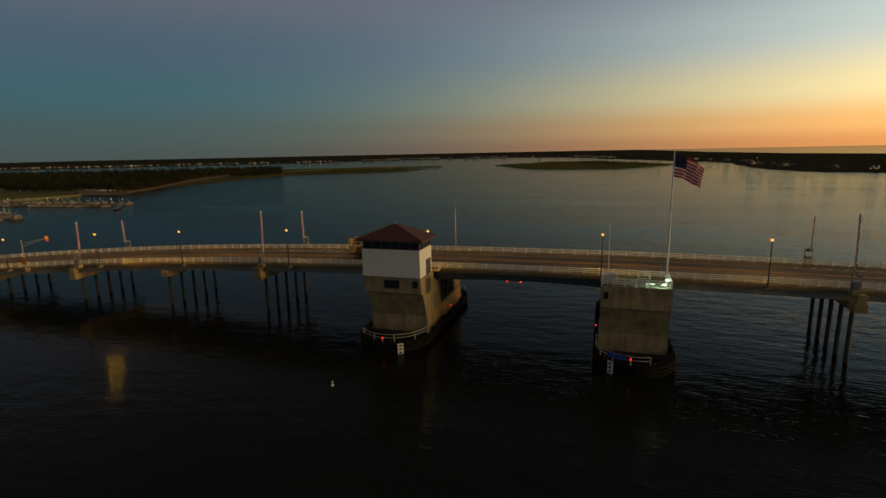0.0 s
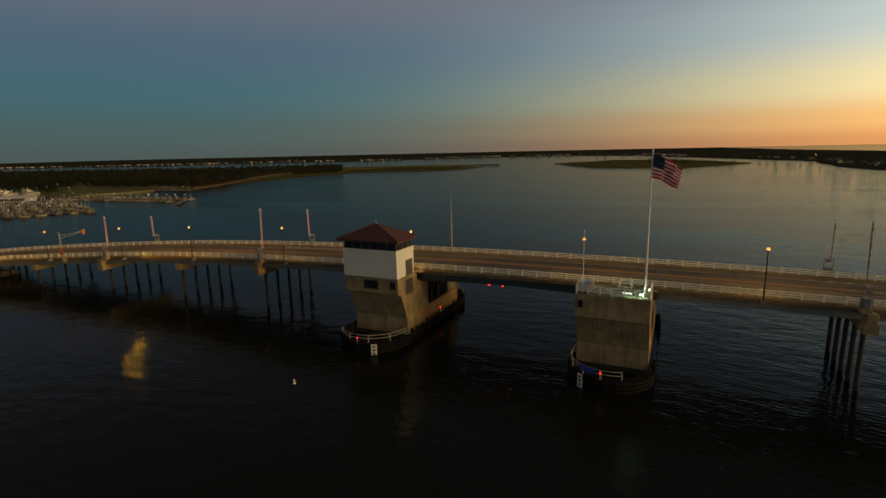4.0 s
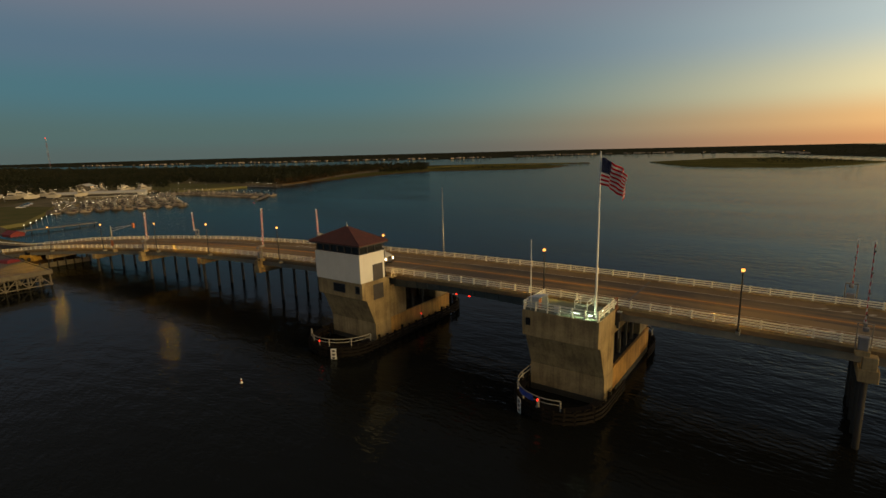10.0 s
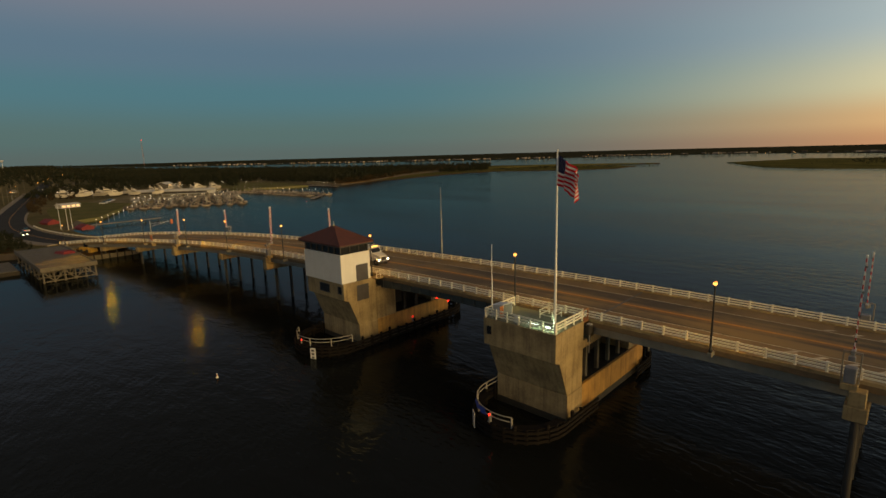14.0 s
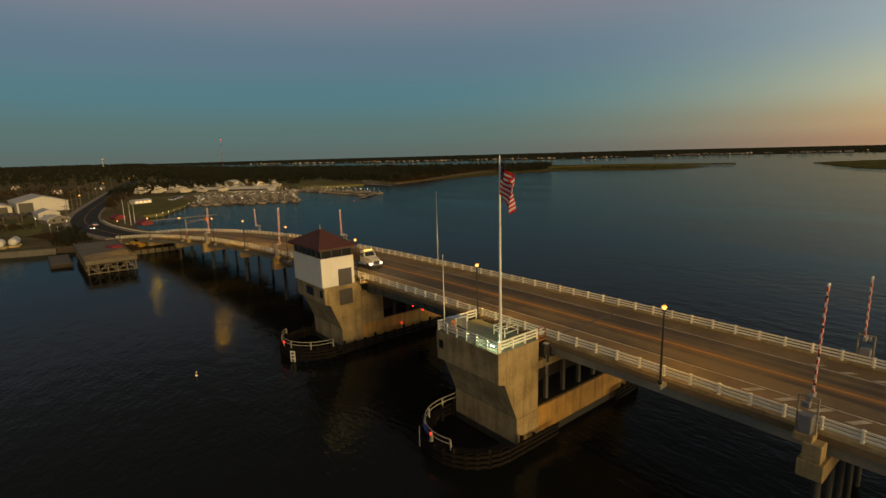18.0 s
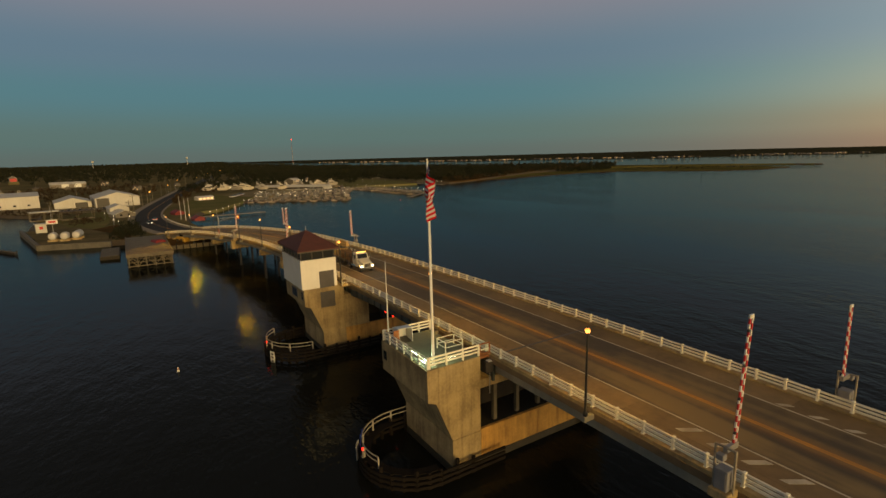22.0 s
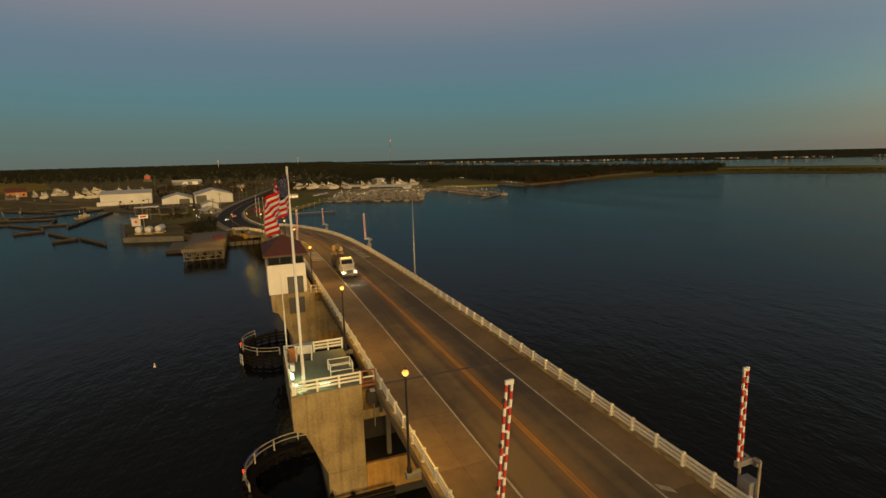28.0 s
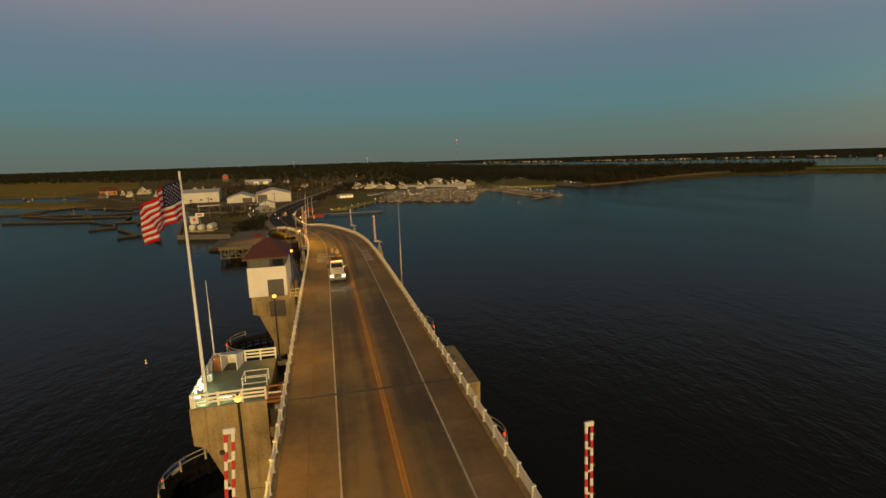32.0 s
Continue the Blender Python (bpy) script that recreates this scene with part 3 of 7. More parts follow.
bridge = thing("bridge", "concrete drawbridge with white railings and weathered deck", "bridge")
for name, u0, u1 in (("deck", BRIDGE_W, -36.0), ("deck", -36.0, LEAF_W), ("deck", LEAF_W, LEAF_E - 0.12), ("deck", LEAF_E, BRIDGE_E)):
    part(name, strip(span(u0, u1, 4), [(-7.35, -0.12), (-7.35, -0.62), (7.35, -0.62), (7.35, -0.12)]), DECK_CONC, bridge)
for u0, u1 in ((BRIDGE_W, LEAF_W), (LEAF_W + 0.08, LEAF_E - 0.12), (LEAF_E, BRIDGE_E)):
    part("roadway", strip(span(u0, u1, 4), [(-3.15, -0.121), (-3.15, 0), (4.25, 0), (4.25, -0.121)]), ROAD, bridge, "dark worn driving lanes")
    for s in (-1, 1):
        part("shoulder_bed", strip(span(u0, u1, 4), [(s * 3.702 + 0.55, -0.121), (s * 3.702 + 0.55, -0.01), (s * 6.75, -0.01), (s * 6.75, -0.121)]), JOINT, bridge, "dirt-filled joints of the shoulder")
        n = max(1, round((u1 - u0) / 6.4))
        for i in range(n):
            a, b = u0 + (u1 - u0) * i / n + 0.014, u0 + (u1 - u0) * (i + 1) / n - 0.014
            for c, d in (((-6.75, -4.965), (-4.935, -3.17)) if s < 0 else ((4.27, 6.75),)):
                part("shoulder_slab", strip(span(a, b, 3.2), [(c, -0.011), (c, 0.002), (d, 0.002), (d, -0.011)]), DECK_CONC, bridge)
        part("kerb", strip(span(u0, u1, 4), [(s * 6.752, -0.12), (s * 6.752, 0.16), (s * 7.3, 0.16), (s * 7.3, -0.12)]), CONCRETE, bridge, "low concrete kerb under the railing")
# girders below the deck
for u0, u1 in ((BRIDGE_W, -36.2), (8.8, BRIDGE_E)):
    for o in (-6.6, -3.3, 0, 3.3, 6.6):
        # inner girders get a darker concrete: shade under the deck put into colour
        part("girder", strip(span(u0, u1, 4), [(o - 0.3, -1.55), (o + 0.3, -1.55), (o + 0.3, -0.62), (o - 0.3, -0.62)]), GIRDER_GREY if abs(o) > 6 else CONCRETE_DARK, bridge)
for o in (-6.8, 6.8):
    g = Geo()
    us = span(-36.0, 8.4, 2)
    g.loft([[on_road(u, o + a, -0.62 - b * (1.0 + 1.0 * (abs(u + 13.5) / 22) ** 2)) for a, b in ((-0.12, 0), (-0.12, 1), (0.12, 1), (0.12, 0))] for u in us])
    for u in us[1:-1]:
        d = 1.0 + (abs(u + 13.5) / 22) ** 2
        g.box(u - 0.05, u + 0.05, 83.7 + o - 0.26, 83.7 + o + 0.26, deck_z(u) - 0.60 - d * 0.95, deck_z(u) - 0.66)
    part("steel_girder", g, STEEL_GREEN, bridge, "green-grey riveted steel girder")
for u in span(-34, 7, 3.4):
    g = Geo().box(u - 0.15, u + 0.15, 83.7 - 6.6, 83.7 + 6.6, deck_z(u) - 1.2, deck_z(u) - 0.63)
    part("floor_beam", g, STEEL_GREEN, bridge)
# lines on the road
for o, w, mt, lab in ((-3.07, 0.14, EDGE_LINE, "worn white edge line"), (4.17, 0.14, EDGE_LINE, "worn white edge line"),
                      (0.44, 0.17, YELLOW_LINE, "yellow centre line"), (0.66, 0.17, YELLOW_LINE, "yellow centre line")):
    part("road_line", strip(span(BRIDGE_W, BRIDGE_E, 4), [(o - w / 2, -0.01), (o - w / 2, 0.006), (o + w / 2, 0.006), (o + w / 2, -0.01)]), mt, bridge, lab)
for u in (LEAF_E - 0.06, LEAF_W + 0.04):
    part("expansion_joint", Geo().box(u - 0.14, u + 0.14, 83.7 - 6.7, 83.7 + 6.7, deck_z(u) - 0.10, deck_z(u) + 0.012), FRAME_DARK, bridge, "dark steel expansion joint")


def hatch_bar(u, o0, o1, lean):
    a, b = on_road(u, o0), on_road(u + lean, o1)
    w = 0.26 if u > 0 else 0.30
    g = Geo().add([(a[0] - w, a[1], a[2] + 0.009), (a[0] + w, a[1], a[2] + 0.009), (b[0] + w, b[1], b[2] + 0.009), (b[0] - w, b[1], b[2] + 0.009),
                   (a[0] - w, a[1], a[2] - 0.01), (a[0] + w, a[1], a[2] - 0.01), (b[0] + w, b[1], b[2] - 0.01), (b[0] - w, b[1], b[2] - 0.01)],
                  [(0, 1, 2, 3), (4, 7, 6, 5), (0, 4, 5, 1), (1, 5, 6, 2), (2, 6, 7, 3), (3, 7, 4, 0)])
    part("hatch_bar", g, WHITE_LINE if u < 0 else EDGE_LINE, bridge, "worn white hatching on the shoulder")


for i in range(7):
    hatch_bar(25.5 + 2.15 * i, -4.55, -3.35, 0.8)
    hatch_bar(27.5 + 2.1 * i, 4.4, 5.0, 0.6)
for i in range(7):
    hatch_bar(-52.3 - 1.8 * i, -5.2, -3.2, 0.6)
    hatch_bar(-50.8 - 2.2 * i, 4.3, 5.7, 0.6)

# ---------- railings ----------


def rail_post_mesh():
    g = Geo()
    g.box(-0.085, 0.085, -0.12, 0.12, 0.0, 0.80, 0.02)
    g.box(-0.12, 0.12, -0.17, 0.17, -0.28, 0.03, 0.02)
    g.box(-0.10, 0.10, -0.14, 0.14, 0.78, 0.86, 0.02)
    return g.mesh("rail_post", RAIL_WHITE)


POST = rail_post_mesh()
for side, lab in ((-1, "white steel railing along the south edge"), (1, "white steel railing along the north edge")):
    rail = thing("railing", lab + " of the bridge", "railing", group="bridge railings")
    u = BRIDGE_E
    stations = []
    while u > BRIDGE_W:
        stations.append(u)
        u -= 2.13
    for u in stations:
        p = on_road(u, side * 7.02, 0.16)
        part("post", POST, RAIL_WHITE, rail, at=p, rz=road_turn(u))
    for k in range(0, len(stations) - 1, 8):
        us = stations[k:k + 9]
        for h, t in ((0.36, 0.14), (0.63, 0.14), (0.90, 0.13)):
            g = Geo().loft([[on_road(u, side * 7.02 + a, h + b) for a, b in ((-0.06, -t / 2), (0.06, -t / 2), (0.06, t / 2), (-0.06, t / 2))] for u in us])
            part("rail", g, RAIL_WHITE, rail)

# ---------- pile bents ----------
PILE_DARK = material("wet_dark_pile", (0.05, 0.045, 0.04), (0.025, 0.023, 0.02), 0.7, scale=0.8, amount=0.8, streak=0.5)



def bent(u, piles, ext=0.0):
    ob = thing("pile_bent", "concrete pile bent with slender dark piles standing in water", "bridge pier", group="pile bents")
    z = deck_z(u)
    r = road_turn(u)
    c = on_road(u, 0)
    ob.location, ob.rotation_euler = (c[0], c[1], 0), (0, 0, r)
    part("cap", Geo().box(-0.75, 0.75, -7.4 - ext, 7.4 + ext, z - 2.75, z - 1.56, 0.06), CONCRETE, ob)
    if ext:
        for s in (-1, 1):
            part("bracket", Geo().box(-0.55, 0.55, s * 8.1 - 0.55, s * 8.1 + 0.55, z - 1.56, z - 0.35, 0.05), CONCRETE, ob)
    for i in range(piles):
        y = -6.4 + 12.8 * i / (piles - 1)
        part("pile_shaft", Geo().turn([(0.28, -2.0), (0.30, 0.6), (0.27, z - 2.74)], (0, y), 12), PILE_DARK, ob, smooth=True)


for u, ext in ((31.0, 1.3), (53.0, 0.0), (75.0, 0), (-60.0, 1.3), (-82.5, 0), (-104.0, 1.3), (-126.0, 0), (-147.0, 0), (-164.0, 0)):
    bent(u, 5, ext)

# ---------- bascule piers ----------


TIDE = material("weedy_tide_stain", (0.035, 0.033, 0.024), (0.06, 0.052, 0.036), 0.6, scale=1.2, amount=0.9, bump=0.4, bump_scale=6)


def pier_body(ob, x0, x1, top, inner):
    """South block with its stepped-out front, low base wall, columns and north block."""
    part("upper_block", Geo().prism([(69.75, top), (inner, top), (inner, 8.52), (69.75, 8.52)], "x", x0, x1), CONCRETE, ob, "stained concrete block with stepped-out front")
    part("south_block", Geo().prism([(69.78, 8.5), (inner - 0.01, 8.5), (inner - 0.01, 3.4), (72.23, 3.4), (70.58, 7.45), (69.78, 7.75)], "x", x0 + 0.03, x1 - 0.03), CONCRETE, ob, "sloping concrete pier shoulder")
    part("footing", Geo().prism([(72.2, 3.38), (inner, 3.38), (inner, -1.0), (72.2, -1.0)], "x", x0, x1), CONCRETE, ob, "concrete pier footing")
    part("tide_band", Geo().box(x0 - 0.03, x1 + 0.03, 72.16, 91.9, -1.0, 0.75), TIDE, ob, "dark weedy tide band")
    # orange base colour paints the low golden light on this wall
    part("base_wall", Geo().box(x0 + 0.02, x1 - 0.02, inner, 91.8, -1.0, 3.5, 0.05), CONCRETE_GOLDEN_LIT, ob, "base wall with golden light in its colour")
    # thin dark sheet over the base wall's top, painting the bay's shade
    part("shade_sheet", Geo().box(x0 + 0.4, x1 - 0.35, inner, 88.0, 3.49, 3.53), TIMBER_AND_SHADE, ob, "dark sheet standing for shade on the pier floor")
    part("north_block", Geo().box(x0 + 0.01, x1 - 0.3, 88.0, 92.4, 3.5, 8.1, 0.05), CONCRETE, ob)
    part("cross_beam", Geo().box(x0 + 0.03, x1 - 0.25, inner, 88.0, 7.45, 8.3, 0.04), CONCRETE, ob)
    # coloured near black to paint the shade deep in the bay
    part("core_wall", Geo().box((x0 + x1) / 2 - 0.6, (x0 + x1) / 2 + 0.6, inner, 88.0, 3.5, 7.45), TIMBER_AND_SHADE, ob, "recessed wall inside the pier, dark as painted shade")


pier_w = thing("bascule_pier", "tall weathered concrete bascule pier carrying the control house", "bridge pier", group="bascule piers")
P1A, P1B = -35.9, -26.45
pier_body(pier_w, P1A, P1B, 10.25, 75.7)
part("side_wall", Geo().box(P1A, P1B - 0.01, 75.7, 79.55, 3.5, 8.6, 0.03), CONCRETE, pier_w)
# concrete columns, shade of the bay put into their dark colour
for y in (82.0, 84.6):
    part("column", Geo().box(P1B - 1.0, P1B - 0.5, y - 0.3, y + 0.3, 3.5, 7.45, 0.03), TIMBER_AND_SHADE, pier_w)
pier_e = thing("bascule_pier", "tall weathered concrete bascule pier with an open rail-edged platform", "bridge pier", group="bascule piers")
P2A, P2B = -0.6, 8.4
pier_body(pier_e, P2A, P2B, 10.72, 75.35)
# these columns too carry the bay's shade in a darker colour
for y in (77.6, 80.4, 83.2, 86.0):
    part("column", Geo().box(P2B - 1.1, P2B - 0.7, y - 0.2, y + 0.2, 3.5, 7.45, 0.03), TIMBER_PALE, pier_e, "column inside the pier, darkened as shade")
# north platform beside the deck
part("north_platform", Geo().box(-1.4, 7.7, 91.2, 93.0, 7.6, 9.6, 0.05), CONCRETE, pier_e)

# ---------- control house ----------
house = thing("control_house", "white stucco control house with a maroon hipped roof on its pier", "building", (0, 0, 10.25))
HX0, HX1, HY0, HY1 = -35.9, -26.4, 69.5, 74.75
part("wall", Geo().box(HX0, HX1, HY0, HY1, 0.0, 4.25, 0.04), STUCCO, house, "plain white stucco wall")
part("window_band", Geo().box(HX0 + 0.25, HX1 - 0.25, HY0 + 0.25, HY1 - 0.25, 4.25, 5.45), WINDOW, house, "dark band of control room windows")
for x in span(HX0 + 0.2, HX1 - 0.2, 1.5):
    for y in (HY0 + 0.2, HY1 - 0.2):
        part("mullion", Geo().box(x - 0.06, x + 0.06, y - 0.08, y + 0.08, 4.25, 5.46), FRAME_DARK, house)
for y in span(HY0 + 0.2, HY1 - 0.2, 1.6)[1:-1]:
    for x in (HX0 + 0.2, HX1 - 0.2):
        part("mullion", Geo().box(x - 0.08, x + 0.08, y - 0.06, y + 0.06, 4.25, 5.46), FRAME_DARK, house)
EX0, EX1, EY0, EY1, EZ, AX, AY, AZ = HX0 - 0.80, HX1 + 0.58, HY0 - 0.42, HY1 + 0.42, 5.45, -31.3, 72.12, 7.85
part("soffit", Geo().box(EX0 + 0.03, EX1 - 0.03, EY0 + 0.03, EY1 - 0.03, EZ, EZ + 0.16), FRAME_DARK, house, "dark eaves board")
g = Geo()
corners = [(EX0, EY0), (EX1, EY0), (EX1, EY1), (EX0, EY1)]
g.loft([[(x, y, EZ + 0.16) for x, y in corners], [(x, y, EZ + 0.30) for x, y in corners], [(AX + (x - AX) * 0.07, AY + (y - AY) * 0.07, AZ) for x, y in corners]])
roof = part("roof", g, ROOF_RED, house, "maroon hipped roof")
for x, y in corners:
    part("hip_ridge", Geo().tube((x, y, EZ + 0.33), (AX, AY, AZ + 0.03), 0.09, n=6), ROOF_RED, roof)
part("finial", Geo().turn([(0.14, AZ - 0.05), (0.12, AZ + 0.12), (0.05, AZ + 0.3), (0.04, AZ + 0.7)], (AX, AY), 8), POLE_GREY, house)
for z0, z1 in ((-0.05, 2.42), (-3.05, -0.68)):
    if z0 > -1:
        part("shutter", Geo().box(HX1 - 0.05, HX1 + 0.03, 72.1, 74.3, z0, z1, 0.02), SHUTTER, house, "grey steel panel")
    else:
        part("door_panel", Geo().box(P1B - 0.05, P1B + 0.03, 72.1, 74.3, z0 + 10.25, z1 + 10.25, 0.02), SHUTTER, pier_w, "grey steel panel")
for x0, x1, z0, z1 in ((-32.4, -30.0, 8.5, 9.7), (-27.75, -26.95, 8.7, 9.7)):
    w = part("window", Geo().box(x0, x1, 69.70, 69.80, z0, z1), WINDOW, pier_w, "dark window in the concrete")
    part("frame", Geo().box(x0 - 0.07, x0, 69.68, 69.80, z0, z1).box(x1, x1 + 0.07, 69.68, 69.80, z0, z1).box(x0 - 0.07, x1 + 0.07, 69.68, 69.80, z1, z1 + 0.07).box(x0 - 0.07, x1 + 0.07, 69.66, 69.80, z0 - 0.08, z0), FRAME_DARK, w)
part("window", Geo().box(-0.15, 0.45, 69.70, 69.80, 9.0, 9.9), WINDOW, pier_e, "small dark opening")

# ---------- lamps ----------


def street_lamp():
    ob = thing("street_lamp", "black street lamp with a glowing sodium lantern outside the railing", "street lamp", group="bridge street lamps")
    part("bracket", Geo().box(-0.20, 0.20, -0.24, 0.75, -0.42, 0.0, 0.04), GIRDER_GREY, ob, "concrete bracket")
    part("pole", Geo().turn([(0.17, 0.0), (0.17, 0.25), (0.11, 0.4), (0.095, 0.9), (0.07, 6.0), (0.07, 6.1)], n=10), POLE_BLACK, ob, smooth=True)
    globe = part("lantern", Geo().turn([(0.08, 6.20), (0.15, 6.26), (0.19, 6.36), (0.18, 6.44)], n=12), LAMP_GLOW, ob, "glowing sodium globe", smooth=True)
    globe.visible_shadow = False      # clear glass lets the lamp shine through
    part("crown", Geo().turn([(0.18, 6.443), (0.13, 6.51), (0.07, 6.56), (0.03, 6.58)], n=12), LAMP_CROWN, ob, "dull amber crown glass", smooth=True)
    part("cap", Geo().turn([(0.07, 6.56), (0.06, 6.62), (0.02, 6.72)], n=8), POLE_BLACK, ob)
    part("collar", Geo().turn([(0.07, 6.05), (0.14, 6.12), (0.13, 6.20)], n=10), POLE_BLACK, ob)
    return ob


# where along the bridge each lamp stands, and whether it goes without the added water spot
LAMPS = [(20.6, True), (-0.6, True), (-27.2, True), (-53.5, True), (-77.2, True), (-97.6, False), (-119.8, True), (-143.5, False), (-166.0, True)]
first = street_lamp()
for i, (u, road_only) in enumerate(LAMPS):
    p = on_road(u, -8.05, -0.15)
    m = pose(*p, 0, 0, math.degrees(road_turn(u)))
    if i == 0:
        first.matrix_basis = m
    else:
        copy_thing(first, m)
    eye = (p[0], p[1], p[2] + 6.36)
    # the 20000 W spot is an added helper, brightening the glitter on the water
    for aim, watts in ((on_road(u, 1.0), 2100),) if road_only else ((on_road(u, 1.0), 2100), ((p[0] + 38.0, p[1] - 10.0, 0.0), 20000)):
        ld = bpy.data.lights.new("sodium_and_glitter_spot", "SPOT")
        ld.energy, ld.color, ld.shadow_soft_size = watts, (1.0, 0.52, 0.06) if watts < 3000 else (1.0, 0.44, 0.002), 0.21
        ld.spot_size, ld.spot_blend = radians(146 if watts < 3000 else 84), 0.25
        new("sodium_and_glitter_spot", ld).matrix_world = look(eye, aim)

# ---------- flagpole ----------
flagpole = thing("flagpole", "tall white flagpole on the pier platform", "flagpole", (7.6, 70.87, 10.72))
part("pole", Geo().turn([(0.24, 0.0), (0.24, 0.06), (0.15, 0.10), (0.14, 1.0), (0.075, 17.7)], n=14), POLE_WHITE, flagpole, smooth=True)
part("truck_ball", Geo().turn([(0.02, 17.68), (0.09, 17.75), (0.09, 17.80), (0.02, 17.87)], n=10), POLE_WHITE, flagpole, smooth=True)

RAIL_GREY = material("dull_grey_railing_paint", (0.46, 0.43, 0.36), (0.30, 0.27, 0.22), 0.6, scale=1.2, amount=0.9)
# ---------- timber fenders round the bascule piers ----------


def fender(cx, r, y0, y1, rail_from, rail_to, open_side, lab):
    ob = thing("timber_fender", lab, "fender", group="pier fenders")
    south = [(cx + r * math.cos(a), y0 + r * math.sin(a)) for a in [math.pi + math.pi * i / 14 for i in range(15)]]
    north = [(cx + r * math.cos(a), y1 + r * math.sin(a)) for a in [math.pi * i / 14 for i in range(15)]]
    east = [(cx + r, y0 + (y1 - y0) * i / 12) for i in range(1, 12)]
    west = [(cx - r, y1 - (y1 - y0) * i / 12) for i in range(1, 12)]
    ring = south + east + north + west
    n = len(ring)
    for i, (x, y) in enumerate(ring):
        if open_side * (x - cx) > r - 0.1 and 75.5 < y < 88.5:
            continue
        top = 1.95 if i % 3 == 0 else 1.6
        part("fender_post", Geo().turn([(0.19, -1.5), (0.19, top - 0.05), (0.15, top)], (x, y), 8), FENDER_TAR, ob)
    for h in (0.35, 0.85, 1.35):
        for i in range(0, n, 2):
            pts = [ring[(i + k) % n] for k in range(3)]
            if open_side * (pts[1][0] - cx) > r - 0.1 and 76.0 < pts[1][1] < 88.0:
                continue
            d = Vector((pts[2][0] - pts[0][0], pts[2][1] - pts[0][1], 0)).normalized() * 0.25
            part("waling", Geo().sweep([(x + d.y, y - d.x, h) for x, y in pts], 0.16, 0.28), FENDER_TAR, ob)
    # walkway boards on the inner side of the nose
    f = 1 - 0.45 / r
    part("walkway", Geo().sweep([(cx + (x - cx) * f, y0 + (y - y0) * f, 1.54) for x, y in south], 0.9, 0.08), FENDER_TAR, ob, "tarred walkway boards")
    # white handrail
    for a0, a1, yc in ((rail_from, rail_to, y0), (25, 150, y1)):
        arc = [a0 + (a1 - a0) * i / 12 for i in range(13)]
        pts = [(cx + (r - 0.1) * math.cos(radians(a)), yc + (r - 0.1) * math.sin(radians(a))) for a in arc]
        if yc == y0 and a0 == 180:
            pts = [(cx - r + 0.1, y0 + 2.4), (cx - r + 0.1, y0 + 1.6), (cx - r + 0.1, y0 + 0.8)] + pts
        hr = part("handrail", Geo().sweep([(*p, 2.70) for p in pts], 0.06, 0.09), RAIL_GREY, ob, "white pipe handrail")
        part("mid_rail", Geo().sweep([(*p, 2.22) for p in pts], 0.055, 0.08), RAIL_GREY, hr)
        for x, y in pts[::3]:
            part("post", Geo().box(x - 0.07, x + 0.07, y - 0.07, y + 0.07, 1.56, 2.64, 0.015), RAIL_GREY, hr)
    return ob


fender(-30.9, 5.3, 70.2, 91.6, 218, 360, -1, "dark timber fender with white handrail round the western pier")
fender(4.0, 5.0, 70.5, 91.6, 180, 292, 1, "dark timber fender with white handrail round the eastern pier")


def clearance_board(x, y, z0, rz, rows):
    ob = thing("clearance_board", "white board with dark clearance marks on the fender", "sign", (x, y, 0), rz, group="clearance boards")
    part("board", Geo().box(-0.42, 0.42, -0.06, 0.0, z0, z0 + 1.75, 0.01), GATE_WHITE, ob)
    for k in range(rows):
        part("mark", Geo().box(-0.22, 0.22, -0.068, -0.059, z0 + 0.2 + k * 0.52, z0 + 0.5 + k * 0.52), FRAME_DARK, ob, "dark bar")


clearance_board(-28.1, 64.98, -0.15, radians(28), 3)
clearance_board(1.0, 65.95, 0.0, radians(-38), 3)
tarp = Geo()
rows_, cols_ = 5, 9
for i in range(cols_):
    for j in range(rows_):
        a = radians(228 + 3.6 * i)
        rr = 5.04 + 0.05 * math.sin(i * 1.7 + j)
        tarp.v.append((4.0 + rr * math.cos(a), 70.5 + rr * math.sin(a), 2.74 - 0.17 * j + 0.02 * math.sin(i * 2.1)))
for i in range(cols_ - 1):
    for j in range(rows_ - 1):
        tarp.f.append((i * rows_ + j, (i + 1) * rows_ + j, (i + 1) * rows_ + j + 1, i * rows_ + j + 1))
        tarp.mi.append(0)
BLUE = material("blue_tarpaulin", (0.02, 0.07, 0.42), (0.015, 0.05, 0.30), 0.5, scale=2, amount=0.7)
tp = whole("blue_banner", tarp, BLUE, "small blue sheet tied to the fender handrail", "banner")
md = tp.modifiers.new("thickness", "SOLIDIFY")
md.thickness = 0.02


def red_light(x, y, z, hanging=False):
    ob = thing("navigation_light", "small red navigation light, lit", "navigation light", (x, y, z), group="red navigation lights")
    k = 1.5 if hanging else 1.0
    part("lens", Geo().turn([(0.03, -0.15), (0.08 * k, -0.1), (0.085 * k, 0.06), (0.05, 0.13), (0.02, 0.15)], n=10), RED_GLOW, ob, "glowing red lens", smooth=True)
    if hanging:
        part("hanger", Geo().box(-0.05, 0.05, -0.05, 0.05, 0.14, 0.55), POLE_GREY, ob)
    else:
        part("stand", Geo().box(-0.07, 0.07, -0.07, 0.07, -0.75, -0.15).box(-0.15, 0.15, -0.15, 0.15, -0.80, -0.72), POLE_GREY, ob)


for x, y, z in ((-30.9, 64.9, 2.2), (3.4, 65.5, 2.4), (-25.6, 82.3, 2.35), (-1.1, 78.0, 2.35), (-29.0, 96.6, 2.3), (4.6, 96.3, 2.3)):
    red_light(x, y, z)
